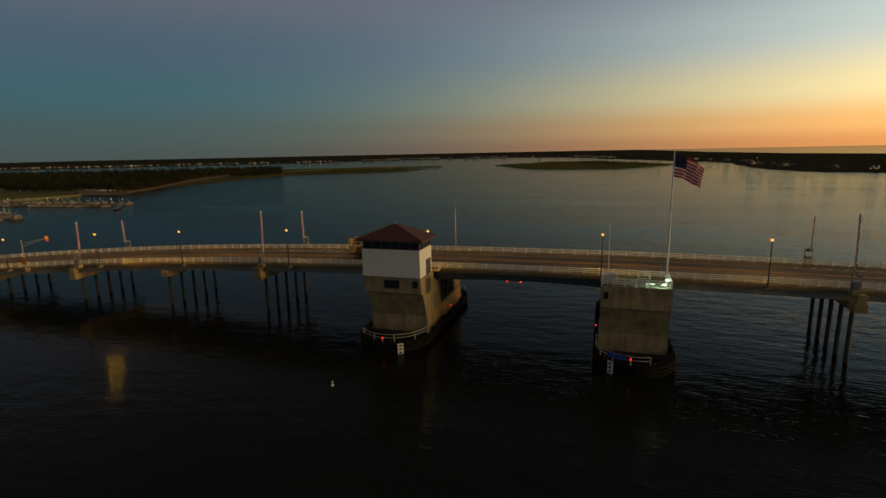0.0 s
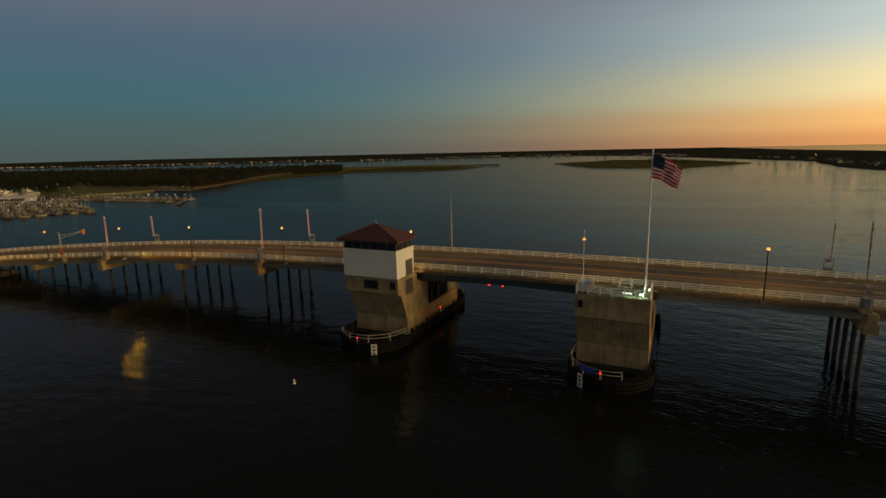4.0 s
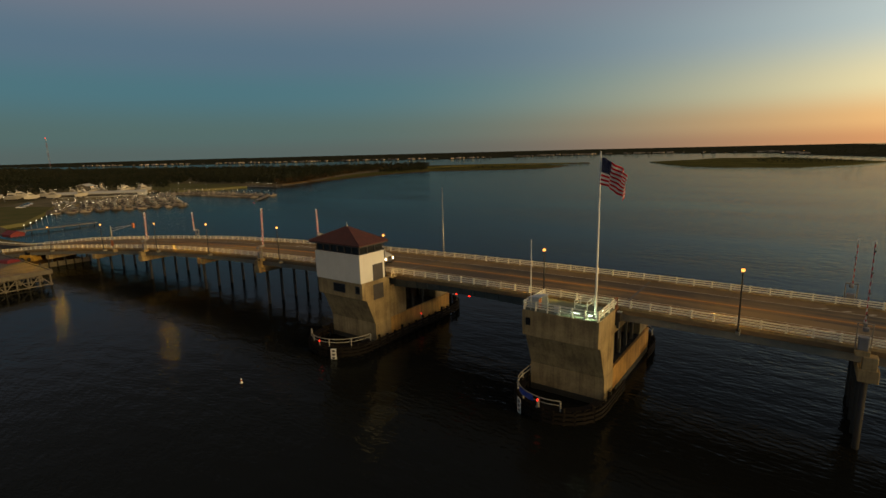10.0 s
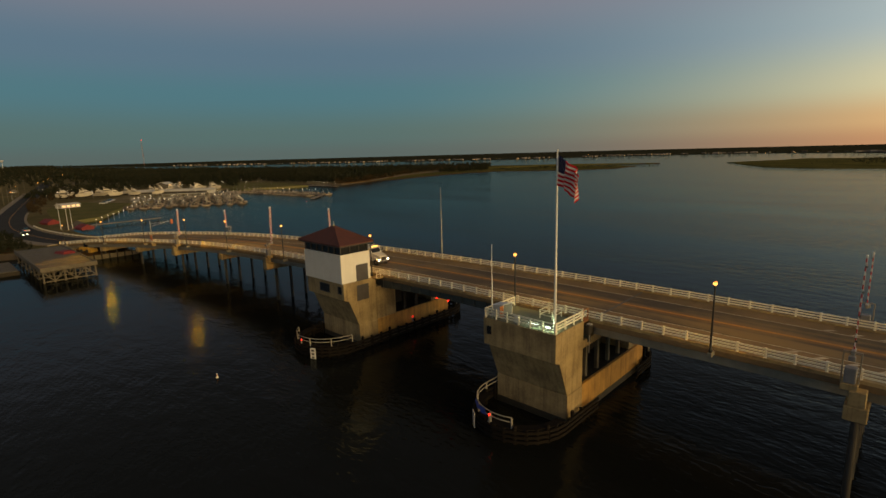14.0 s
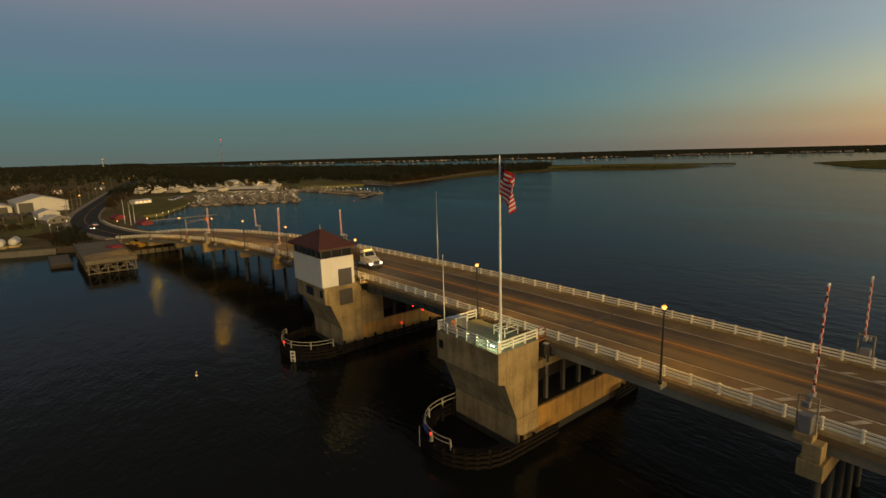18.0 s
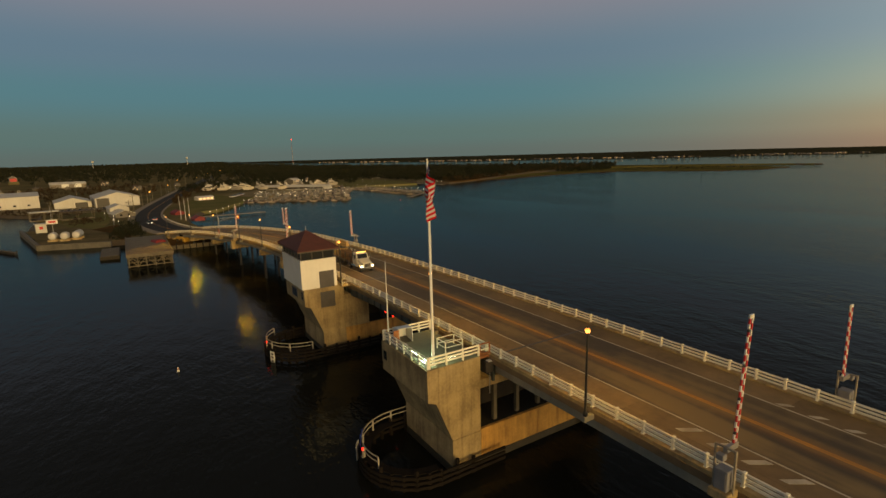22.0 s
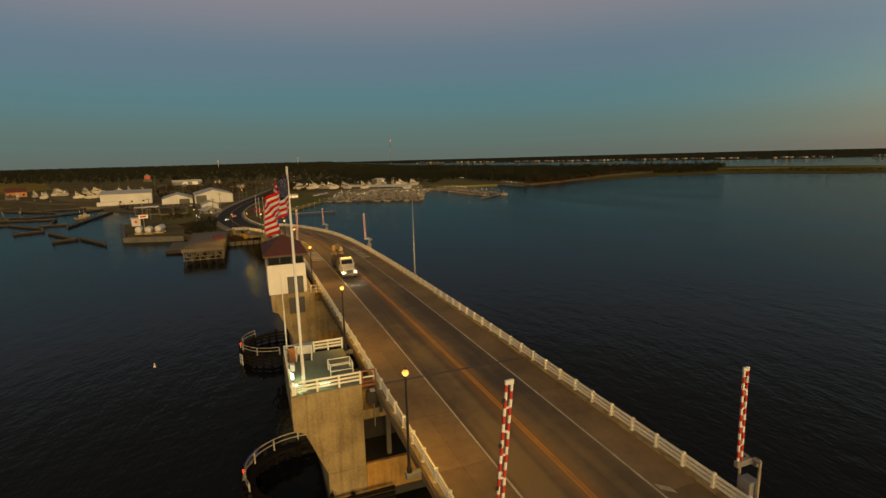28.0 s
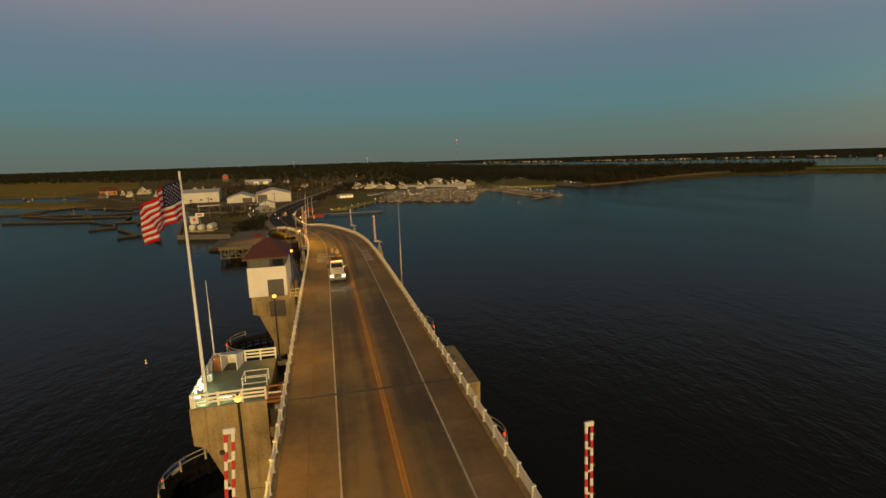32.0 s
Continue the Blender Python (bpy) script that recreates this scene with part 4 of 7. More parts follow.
for x in (-14.7, -12.5):
    red_light(x, 76.9, 8.75, True)

# ---------- eastern pier platform ----------
# greenish floor; the floodlights' green glow is partly put into its colour
PLAT_FLOODLIT = material("floodlit_green_grey_floor", (0.24, 0.25, 0.16), (0.16, 0.165, 0.11), 0.8, scale=0.5, amount=0.9)
part("platform_floor", Geo().box(-0.45, 8.25, 69.95, 75.3, 10.715, 10.76), PLAT_FLOODLIT, pier_e, "green-grey platform floor, floodlight green in its colour")


def plain_railing(pts, label, base, posts=1.5, rails=(0.38, 0.68, 1.0), group="platform railings"):
    ob = thing("platform_railing", label, "railing", group=group)
    for p, q in zip(pts, pts[1:]):
        d = math.hypot(q[0] - p[0], q[1] - p[1])
        n = max(1, round(d / posts))
        for i in range(n + 1):
            x, y = p[0] + (q[0] - p[0]) * i / n, p[1] + (q[1] - p[1]) * i / n
            part("post", Geo().box(x - 0.08, x + 0.08, y - 0.08, y + 0.08, base, base + 1.1, 0.02), RAIL_WHITE, ob)
        for h in rails:
            part("rail", Geo().beam((*p, base + h), (*q, base + h), 0.07, 0.15), RAIL_WHITE, ob)
    return ob


plain_railing([(-0.45, 69.92), (8.22, 69.92)], "white slatted railing along the pier front", 10.76)
plain_railing([(8.22, 70.1), (8.22, 75.3)], "white slatted railing along the pier side", 10.76)
plain_railing([(-0.45, 72.6), (-0.45, 75.3)], "white slatted railing beside the bridge walkway", 10.76)
plain_railing([(-0.45, 70.1), (-0.45, 71.2)], "short white slatted railing at the platform corner", 10.76)
RUST = material("rusty_orange_steel", (0.35, 0.13, 0.04), (0.20, 0.08, 0.03), 0.8, scale=2, amount=0.9)
gate = thing("access_gate", "rust-stained gate between platform and bridge", "gate")
part("frame", Geo().box(8.15, 8.27, 75.4, 75.5, 10.7, 11.85).box(8.15, 8.27, 76.5, 76.6, 10.7, 11.85).box(8.15, 8.27, 75.5, 76.5, 11.75, 11.85).box(8.15, 8.27, 75.5, 76.5, 10.8, 10.9), RUST, gate)
part("bar", Geo().box(8.18, 8.24, 75.5, 76.5, 11.2, 11.3), RAIL_WHITE, gate)
part("landing", Geo().box(7.3, 8.4, 75.36, 76.6, 10.5, 10.7), RUST, gate, "rusty steel landing plate")
meter = thing("meter_box", "dark meter box with a pale lid on the pier edge", "cabinet", (8.62, 76.05, 9.15))
part("body", Geo().box(-0.22, 0.28, -0.42, 0.42, 0.0, 1.05, 0.03), FRAME_DARK, meter)
part("lid", Geo().box(-0.24, 0.32, -0.10, 0.44, 1.052, 1.12, 0.02), GATE_WHITE, meter, "pale lid")
part("conduit", Geo().tube((0.0, 0.2, -2.2), (0.0, 0.2, 0.0), 0.05, n=6), POLE_GREY, meter)
hood = thing("hatch_hood", "white metal stair hood open towards the east, dark inside", "hatch", (0.55, 71.6, 10.76), radians(-8))
for y in (-0.68, 0.68):
    part("side_wall", Geo().prism([(-1.0, 0.0), (0.85, 0.0), (0.85, 1.45), (-1.0, 1.05)], "y", y - 0.04, y + 0.04), GATE_WHITE, hood)
part("back_wall", Geo().box(-1.0, -0.93, -0.64, 0.64, 0.0, 1.04), GATE_WHITE, hood)
part("roof", Geo().prism([(-1.08, 1.04), (0.95, 1.48), (0.95, 1.54), (-1.08, 1.10)], "y", -0.78, 0.78), GATE_WHITE, hood, "sloping white lid")
part("stair_pit", Geo().box(-0.92, 0.80, -0.63, 0.63, 0.003, 0.03), FRAME_DARK, hood, "dark stair opening")
part("door_leaf", Geo().box(0.86, 0.90, -1.28, -0.70, 0.05, 1.40, 0.01), RUST, hood, "brown door leaf folded back")
box = thing("service_box", "grey service box beside the platform railing", "cabinet", (3.4, 70.3, 10.76))
part("body", Geo().box(-0.25, 0.25, -0.2, 0.2, 0.12, 0.75, 0.03), GATE_WHITE, box)
part("foot", Geo().box(-0.18, 0.18, -0.14, 0.14, 0.0, 0.12), POLE_GREY, box)
guard = thing("hatch_guard", "white pipe guard frame round a floor hatch", "railing", (5.1, 74.2, 10.76))
for h in (0.45, 0.95):
    part("rail", Geo().beam((-0.75, -0.95, h), (0.75, -0.95, h), 0.06, 0.06).beam((-0.75, 0.95, h), (0.75, 0.95, h), 0.06, 0.06).beam((-0.75, -0.95, h), (-0.75, 0.95, h), 0.06, 0.06).beam((0.75, -0.95, h), (0.75, 0.95, h), 0.06, 0.06), RAIL_WHITE, guard)
for x in (-0.75, 0.75):
    for y in (-0.95, 0.95):
        part("post", Geo().box(x - 0.04, x + 0.04, y - 0.04, y + 0.04, 0, 0.98), RAIL_WHITE, guard)
for x, y, w, d in ((5.6, 70.12, 0.55, 0.08), (8.02, 72.4, 0.08, 0.45)):
    fl = thing("strip_floodlight", "greenish-white strip floodlight on the railing", "floodlight", (x, y, 11.28), group="platform floodlights")
    part("housing", Geo().box(-w - 0.03, w + 0.03, -d - 0.03, d + 0.03, -0.10, 0.0, 0.02), POLE_GREY, fl)
    part("lens", Geo().box(-w, w, -d, d, 0.001, 0.05), FLOOD_GLOW, fl, "glowing lens")
spot = thing("flag_spotlight", "bright round spotlight at the foot of the flagpole", "floodlight", (7.25, 70.15, 10.76))
part("stand", Geo().turn([(0.12, 0), (0.05, 0.05), (0.05, 0.3)], n=8), POLE_GREY, spot)
part("lens", Geo().turn([(0.06, 0.3), (0.2, 0.4), (0.2, 0.5), (0.12, 0.55)], n=12), FLOOD_GLOW, spot, "glowing lens", smooth=True)
for x, y, z, e in ((7.2, 70.35, 11.45, 80), (5.6, 70.4, 11.5, 45), (7.8, 72.4, 11.5, 30)):
    ld = bpy.data.lights.new("floodlight", "POINT")
    ld.energy, ld.color, ld.shadow_soft_size = e * 0.9, (0.72, 1.0, 0.62), 0.2
    new("floodlight", ld).location = (x, y, z)
aerial = thing("whip_aerial", "thin pale aerial mast on the pier platform", "antenna", (0.3, 70.12, 10.76))
part("mast", Geo().turn([(0.07, 0.0), (0.065, 4.7), (0.045, 4.8), (0.03, 8.2)], n=8), POLE_WHITE, aerial, smooth=True)
part("clamp", Geo().box(-0.09, 0.09, -0.15, 0.09, 0.9, 1.05), POLE_GREY, aerial)
mast = thing("north_mast", "tall slender grey mast outside the northern railing", "mast", (-27.25, 91.45, 8.9))
part("pole", Geo().turn([(0.13, 0.0), (0.12, 3.0), (0.05, 13.8)], n=10), POLE_GREY, mast, smooth=True)
part("bracket", Geo().box(-0.2, 0.2, -0.45, 0.15, 0.3, 0.6).box(-0.2, 0.2, -0.45, 0.15, 1.2, 1.4), POLE_GREY, mast)
landing = thing("stair_landing", "railed steel landing between control house and bridge", "landing", (-26.4, 75.4, 10.0))
part("floor", Geo().box(-0.6, 1.0, -0.3, 1.2, 0.1, 0.25), CONCRETE, landing)
for x, y in ((0.95, -0.25), (0.95, 0.5), (0.95, 1.15)):
    part("post", Geo().box(x - 0.04, x + 0.04, y - 0.04, y + 0.04, 0.25, 1.3), RAIL_WHITE, landing)
for h in (0.75, 1.28):
    part("rail", Geo().beam((0.95, -0.25, h), (0.95, 1.15, h), 0.06, 0.06), RAIL_WHITE, landing)

# ---------- flag ----------
FLAG_RED = island_material("flag_red_cloth", (0.78, 0.03, 0.045), (0.66, 0.024, 0.036), 0.8, 0.5)
FLAG_WHITE = island_material("flag_white_cloth", (0.86, 0.85, 0.83), (0.76, 0.75, 0.74), 0.8, 0.5)
FLAG_BLUE = island_material("flag_blue_cloth", (0.03, 0.035, 0.13), (0.022, 0.026, 0.10), 0.8, 0.5)
FLY, HOIST, FDIR = 4.5, 2.75, math.atan2(-0.46, 0.89)


def cloth(s, h, lift=0.0):
    """A point of the flag: s metres from the pole, h metres below its top edge, on its left (+) or right (-) face."""
    f = s / FLY
    wave = (0.30 * math.sin(2.4 * s - 0.5 * h + 0.6) + 0.16 * math.sin(4.6 * s + 1.1 * h)) * min(1, 0.25 + f)
    x = s * (0.90 - 0.10 * f) - 0.10 * h * f
    z = -h * (1 - 0.10 * f) - 0.20 * s * f - 0.07 * math.sin(2.4 * s + 0.4) * f - 0.20 * s
    return (x * math.cos(FDIR) - (wave + lift) * math.sin(FDIR), x * math.sin(FDIR) + (wave + lift) * math.cos(FDIR), z)


def cloth_piece(s0, s1, h0, h1, ns, nh):
    g = Geo()
    for lift in (0.012, -0.012):
        for i in range(ns + 1):
            for j in range(nh + 1):
                g.v.append(cloth(s0 + (s1 - s0) * i / ns, h0 + (h1 - h0) * j / nh, lift))
    k = (ns + 1) * (nh + 1)
    def q(i, j, l):
        return l * k + i * (nh + 1) + j
    for i in range(ns):
        for j in range(nh):
            g.f.append((q(i, j, 0), q(i + 1, j, 0), q(i + 1, j + 1, 0), q(i, j + 1, 0)))
            g.f.append((q(i, j, 1), q(i, j + 1, 1), q(i + 1, j + 1, 1), q(i + 1, j, 1)))
    for i in range(ns):
        for j in (0, nh):
            g.f.append((q(i, j, 0), q(i + 1, j, 0), q(i + 1, j, 1), q(i, j, 1)))
    for j in range(nh):
        for i in (0, ns):
            g.f.append((q(i, j, 0), q(i, j + 1, 0), q(i, j + 1, 1), q(i, j, 1)))
    g.mi = [0] * len(g.f)
    return g


flag = thing("flag", "red and white striped flag with starry blue canton, waving", "flag", (7.68, 70.82, 28.0))
SW = HOIST / 13
CANTON = FLY * 0.4
for i in range(13):
    s0 = CANTON if i < 7 else 0.03
    part("stripe", cloth_piece(s0, FLY, i * SW, (i + 1) * SW, 26, 2), FLAG_RED if i % 2 == 0 else FLAG_WHITE, flag, "red stripe" if i % 2 == 0 else "white stripe", smooth=True)
part("canton", cloth_piece(0.03, CANTON, 0, 7 * SW, 12, 8), FLAG_BLUE, flag, "dark blue canton", smooth=True)
g = Geo()
for r in range(9):
    for c in range(6 if r % 2 == 0 else 5):
        s = CANTON * ((2 * c + 1 + (r % 2)) / 12)
        h = 7 * SW * (r + 1) / 10
        for lift in (0.02, -0.02):
            ring = []
            for k in range(10):
                rad = 0.068 if k % 2 == 0 else 0.028
                a = math.pi / 2 + k * math.pi / 5
                ring.append(cloth(max(0.0, s + rad * math.cos(a)), h - rad * math.sin(a), lift))
            g.add(ring, [tuple(range(10))])
part("star_field", g, FLAG_WHITE, flag, "rows of small white stars")

# ---------- barrier gates ----------
CABINET = material("violet_grey_steel", (0.24, 0.235, 0.25), (0.15, 0.15, 0.16), 0.6, scale=1.5, amount=0.8, streak=0.4)
GATE_FRAME = material("weathered_gate_frame", (0.36, 0.31, 0.23), (0.20, 0.17, 0.13), 0.7, scale=2, amount=0.9, streak=0.4)


def barrier_gate(x, y, z, length, rz, lean, south=True):
    """A raised barrier arm on its machine cabinet, outside the railing."""
    ob = thing("barrier_gate", "raised red and white striped barrier arm on a grey cabinet", "barrier gate", (x, y, z), rz, group="barrier gates")
    part("pedestal", Geo().box(-0.55, 0.55, -0.55, 0.55, -0.4, 0.12, 0.04), CONCRETE, ob)
    cab = part("cabinet", Geo().box(-0.38, 0.38, -0.36, 0.36, 0.12, 1.35, 0.04), CABINET, ob, "grey machine cabinet")
    part("door", Geo().box(-0.29, 0.29, -0.385, -0.355, 0.22, 1.25, 0.01), CABINET, cab)
    for s in (-1, 1):
        part("upright", Geo().box(s * 0.55 - 0.05, s * 0.55 + 0.05, -0.07, 0.07, 0.0, 2.55, 0.015), GATE_FRAME, ob)
    part("crosshead", Geo().box(-0.61, 0.61, -0.07, 0.07, 2.5, 2.60, 0.015), GATE_FRAME, ob)
    part("counterweight", Geo().box(-0.22, 0.22, -0.62, -0.25, 2.0, 2.36, 0.04), CABINET, ob)
    base = Vector((0, 0.80, 2.45))
    tip = base + Vector((0, lean, length))
    arm = part("arm", Geo().box(-0.12, 0.12, -0.08, 1.05, 2.25, 2.6, 0.02), POLE_GREY, ob, "red and white striped arm")
    n = int(length / 0.34)
    for s in (-0.12, 0.12):
        for i in range(n):
            a, b = base.lerp(tip, i / n), base.lerp(tip, (i + 1) / n)
            d = Vector((0, s, 0))
            odd = (i + (s > 0)) % 2
            part("stripe", Geo().beam(a + d, b + d, 0.085, 0.11), GATE_WHITE if odd else GATE_RED, arm, "white stripe" if odd else "red stripe")
    for i in range(0, n + 1, 3):
        a = base.lerp(tip, i / n)
        part("tie", Geo().beam(a + Vector((0, -0.12, 0)), a + Vector((0, 0.12, 0)), 0.06, 0.09), GATE_WHITE, arm)
    part("tip_bracket", Geo().box(-0.06, 0.06, tip.y - 0.20, tip.y + 0.20, tip.z - 0.05, tip.z + 0.16, 0.02), POLE_WHITE, arm, "pale bracket at the tip")
    for i in (0.1, 0.37, 0.63, 0.9):
        a = base.lerp(tip, i) + Vector((0.06, -0.22, 0.05))
        part("warning_lamp", Geo().turn([(0.04, a.z - 0.08), (0.085, a.z - 0.05), (0.085, a.z + 0.06), (0.03, a.z + 0.09)], (a.x, a.y), 8), FRAME_DARK, arm, "small dark warning lamp")
    return ob


for u, off, length, lean in ((30.4, -7.95, 7.2, 0.62), (30.2, 7.95, 5.2, -0.1), (-59.4, -7.95, 7.0, 0.3), (-60.0, 7.95, 5.3, -0.1), (-102.8, -7.95, 6.2, 0.2), (-105.2, 7.95, 4.6, -0.1)):
    p = on_road(u, off, -0.05)
    barrier_gate(p[0], p[1], p[2], length, road_turn(u) + (0 if off < 0 else math.pi), lean if off < 0 else -lean)

# ---------- land road and its edges ----------
land_road = thing("approach_road", "dark asphalt approach road running inland", "road", kind="structure")
part("carriageway", strip(span(-172.0, -900, 8), [(-5.6, -0.25), (-5.6, 0.03), (5.6, 0.03), (5.6, -0.25)]), ASPHALT, land_road)
FOOTWAY = material("pale_footway_concrete", (0.30, 0.24, 0.16), (0.19, 0.15, 0.10), 0.85, scale=0.3, amount=0.8)
part("pavement", strip(span(-176.0, -560, 8), [(-8.6, -0.25), (-8.6, 0.16), (-5.62, 0.16), (-5.62, -0.25)]), FOOTWAY, land_road, "pale concrete footway")
part("kerb", strip(span(-176.0, -330, 8), [(5.62, -0.25), (5.62, 0.16), (6.6, 0.16), (6.6, -0.25)]), FOOTWAY, land_road, "pale concrete kerb")
for o in (-0.15, 0.15):
    part("centre_line", strip(span(-172.0, -520, 8), [(o - 0.06, -0.1), (o - 0.06, 0.036), (o + 0.06, 0.036), (o + 0.06, -0.1)]), YELLOW_LINE, land_road)
# embankment under the end of the bridge
g = Geo().loft([[on_road(u, o, -0.25 - d) for o, d in ((-7.5, 0), (-9.5 - k, deck_z(u) + 0.2), (9.5 + k, deck_z(u) + 0.2), (7.5, 0))] for u, k in ((-168.5, 0.5), (-176, 2.0), (-184, 2.5), (-195, 2.0), (-208, 1.0))])
tagged(part("embankment", g, GROUND_DIRT), "low brown road embankment", "embankment", kind="structure")
part("abutment", Geo().box(-0.6, 0.6, -7.6, 7.6, -1.0, deck_z(-168) - 0.63, 0.05), CONCRETE, bridge, "concrete abutment wall", at=(*on_road(-168, 0)[:2], 0), rz=road_turn(-168))
# guard rail beside the curve, north side
guardrail = thing("guard_rail", "pale guard rail beside the approach road", "guard rail")
for k, (u0, u1) in enumerate(((-172, -190), (-190, -208), (-208, -226), (-226, -246))):
    part("rail", strip(span(u0, u1, 3), [(6.85, 0.35), (6.95, 0.35), (6.95, 0.75), (6.85, 0.75)]), RAIL_WHITE, guardrail)
for u in span(-172, -246, 3.7):
    p = on_road(u, 7.0)
    part("post", Geo().box(-0.07, 0.07, -0.07, 0.07, -0.3, 0.8), RAIL_WHITE, guardrail, at=p)

# ---------- woods ----------
RNG = np.random.default_rng(7)


def tree_form(rng, quads, spread, size, limbs=True):
    """One tree of unit height: tapered trunk, a few limbs and a crown of loose leaf sprays in uneven lobes."""
    vs, fs = [], []
    def bar(a, b, r0, r1):
        o = len(vs)
        for p, r in ((a, r0), (b, r1)):
            for k in range(3):
                t = 2.1 * k
                vs.append((p[0] + r * math.cos(t), p[1] + r * math.sin(t), p[2]))
        for k in range(3):
            fs.append((o + k, o + (k + 1) % 3, o + 3 + (k + 1) % 3, o + 3 + k))
    bar((0, 0, -0.02), (0, 0, 0.62), 0.022, 0.010)
    lobes = []
    for k in range(5):
        a = rng.uniform(0, 6.28)
        r = rng.uniform(0.05, spread * 0.62)
        c = (r * math.cos(a), r * math.sin(a), rng.uniform(0.22, 0.84))
        if limbs:
            bar((0, 0, 0.15 + 0.08 * k), c, 0.008, 0.003)
        lobes.append((c, rng.uniform(0.5, 1.0) * spread * 0.62))
    for k in range(quads):
        c, r = lobes[rng.integers(len(lobes))]
        d = rng.normal(size=3)
        d /= np.linalg.norm(d)
        p = np.array(c) + d * r * rng.uniform(0.45, 1.0) * np.array((1, 1, 0.75))
        n = d + rng.normal(size=3) * 0.6
        n /= np.linalg.norm(n)
        u = np.cross(n, rng.normal(size=3))
        u /= np.linalg.norm(u)
        w = np.cross(n, u)
        s = size * rng.uniform(0.6, 1.3)
        o = len(vs)
        for a, b in ((-1, -0.5), (0.3, -1), (1, 0.4), (-0.4, 1)):
            vs.append(tuple(p + u * a * s + w * b * s))
        fs.append((o, o + 1, o + 2, o + 3))
    return np.array(vs), np.array(fs)


def inside(px, py, poly):
    r = np.zeros(len(px), bool)
    n = len(poly)
    for i in range(n):
        (x0, y0), (x1, y1) = poly[i - 1], poly[i]
        if y0 == y1:
            continue
        c = ((y0 > py) != (y1 > py)) & (px < (x1 - x0) * (py - y0) / (y1 - y0) + x0)
        r ^= c
    return r


def scatter(poly, count, rng, holes=()):
    xs, ys = [p[0] for p in poly], [p[1] for p in poly]
    px, py = rng.uniform(min(xs), max(xs), count * 6), rng.uniform(min(ys), max(ys), count * 6)
    ok = inside(px, py, poly)
    for h in holes:
        ok &= ~inside(px, py, h)
    return np.stack([px[ok], py[ok]], 1)[:count]


def woods(name, places, low, high, forms, mat, label, base=LAND_Z - 0.15):
    vs, fs = [], []
    o = 0
    for i, (x, y) in enumerate(places):
        v, f = forms[i % len(forms)]
        h = RNG.uniform(low, high)
        a = RNG.uniform(0, 6.28)
        c, s = math.cos(a), math.sin(a)
        q = np.empty_like(v)
        q[:, 0], q[:, 1], q[:, 2] = x + h * (v[:, 0] * c - v[:, 1] * s), y + h * (v[:, 0] * s + v[:, 1] * c), base + h * v[:, 2]
        vs.append(q)
        fs.append(f + o)
        o += len(v)
    V, Fc = np.concatenate(vs), np.concatenate(fs)
    me = bpy.data.meshes.new(name)
    me.vertices.add(len(V))
    me.vertices.foreach_set("co", V.ravel())
    me.loops.add(Fc.size)
    me.loops.foreach_set("vertex_index", Fc.ravel().astype(np.int32))
    me.polygons.add(len(Fc))
    me.polygons.foreach_set("loop_start", np.arange(0, Fc.size, 4, dtype=np.int32))
    me.update(calc_edges=True)
    me.materials.append(mat)
    return tagged(new(name, me), label, "trees", kind="stuff")


FINE = [tree_form(RNG, 84, 0.50, 0.055, False) for _ in range(6)]
COARSE = [tree_form(RNG, 26, 0.55, 0.11, False) for _ in range(6)]
PENINSULA = [(-388, 322), (-402, 372), (-448, 452), (-482, 515), (-512, 600), (-530, 680), (-500, 730), (-560, 780), (-760, 640), (-1000, 570), (-1300, 540), (-1300, 240), (-660, 200), (-500, 300), (-430, 308)]
woods("peninsula_woods", scatter(PENINSULA, 5600, RNG), 5, 9.5, FINE, FOLIAGE, "dense dark woodland on the peninsula")
edge = [(x + RNG.uniform(-6, 3), y + RNG.uniform(-5, 5)) for (x0, y0), (x1, y1) in zip(PENINSULA[:5], PENINSULA[1:6]) for f in np.linspace(0, 1, 26) for x, y in ((x0 + (x1 - x0) * f, y0 + (y1 - y0) * f),)]
woods("shore_thicket", edge, 3, 6.5, FINE, FOLIAGE_AUTUMN, "rust-brown thicket along the shore")
INLAND = [(-640, 260), (-700, -30), (-900, -200), (-1090, -400), (-1350, -900), (-1800, -1600), (-3600, -1600), (-3600, 520), (-1300, 520), (-1300, 240)]
woods("inland_woods", scatter(INLAND, 8500, RNG, [[(-925, -120), (-925, -40), (-780, -60), (-780, -100)]]), 7, 12, COARSE, FOLIAGE, "dark inland woodland to the horizon")
HILLS = [(-3000, 660), (-3000, -1900), (-4800, -2900), (-4800, 690)]
woods("horizon_woods", scatter(HILLS, 3600, RNG), 11, 15, COARSE, FOLIAGE, "dark tree line on the horizon")
FARWOOD = [(-4800, 850), (-2400, 860), (-1900, 1010), (-1480, 1130), (-1200, 1330), (-920, 1420), (-700, 1740), (-340, 1880), (-60, 1700), (40, 1420), (300, 1500), (330, 2500), (200, 4500), (-4800, 4500)]
woods("far_shore_woods", scatter(FARWOOD, 6500, RNG), 3.2, 5.5, COARSE, FOLIAGE, "dark woodland on the far shore", 1.0)
FRONT = [(x0 + (x1 - x0) * f + RNG.uniform(-15, 15), y0 + (y1 - y0) * f + RNG.uniform(4, 60)) for (x0, y0), (x1, y1) in zip(FARWOOD[1:9], FARWOOD[2:10]) for f in np.linspace(0, 1, 90)]
woods("far_shore_trees", FRONT, 2, 4.5, COARSE, FOLIAGE, "scattered trees along the far shore", 1.0)
BARRIER = [(30, 1420), (140, 1120), (205, 965), (195, 770), (200, 690), (225, 620), (262, 600), (430, 552), (800, 432), (1500, 165), (1800, 200), (900, 800), (600, 1200), (420, 1600)]
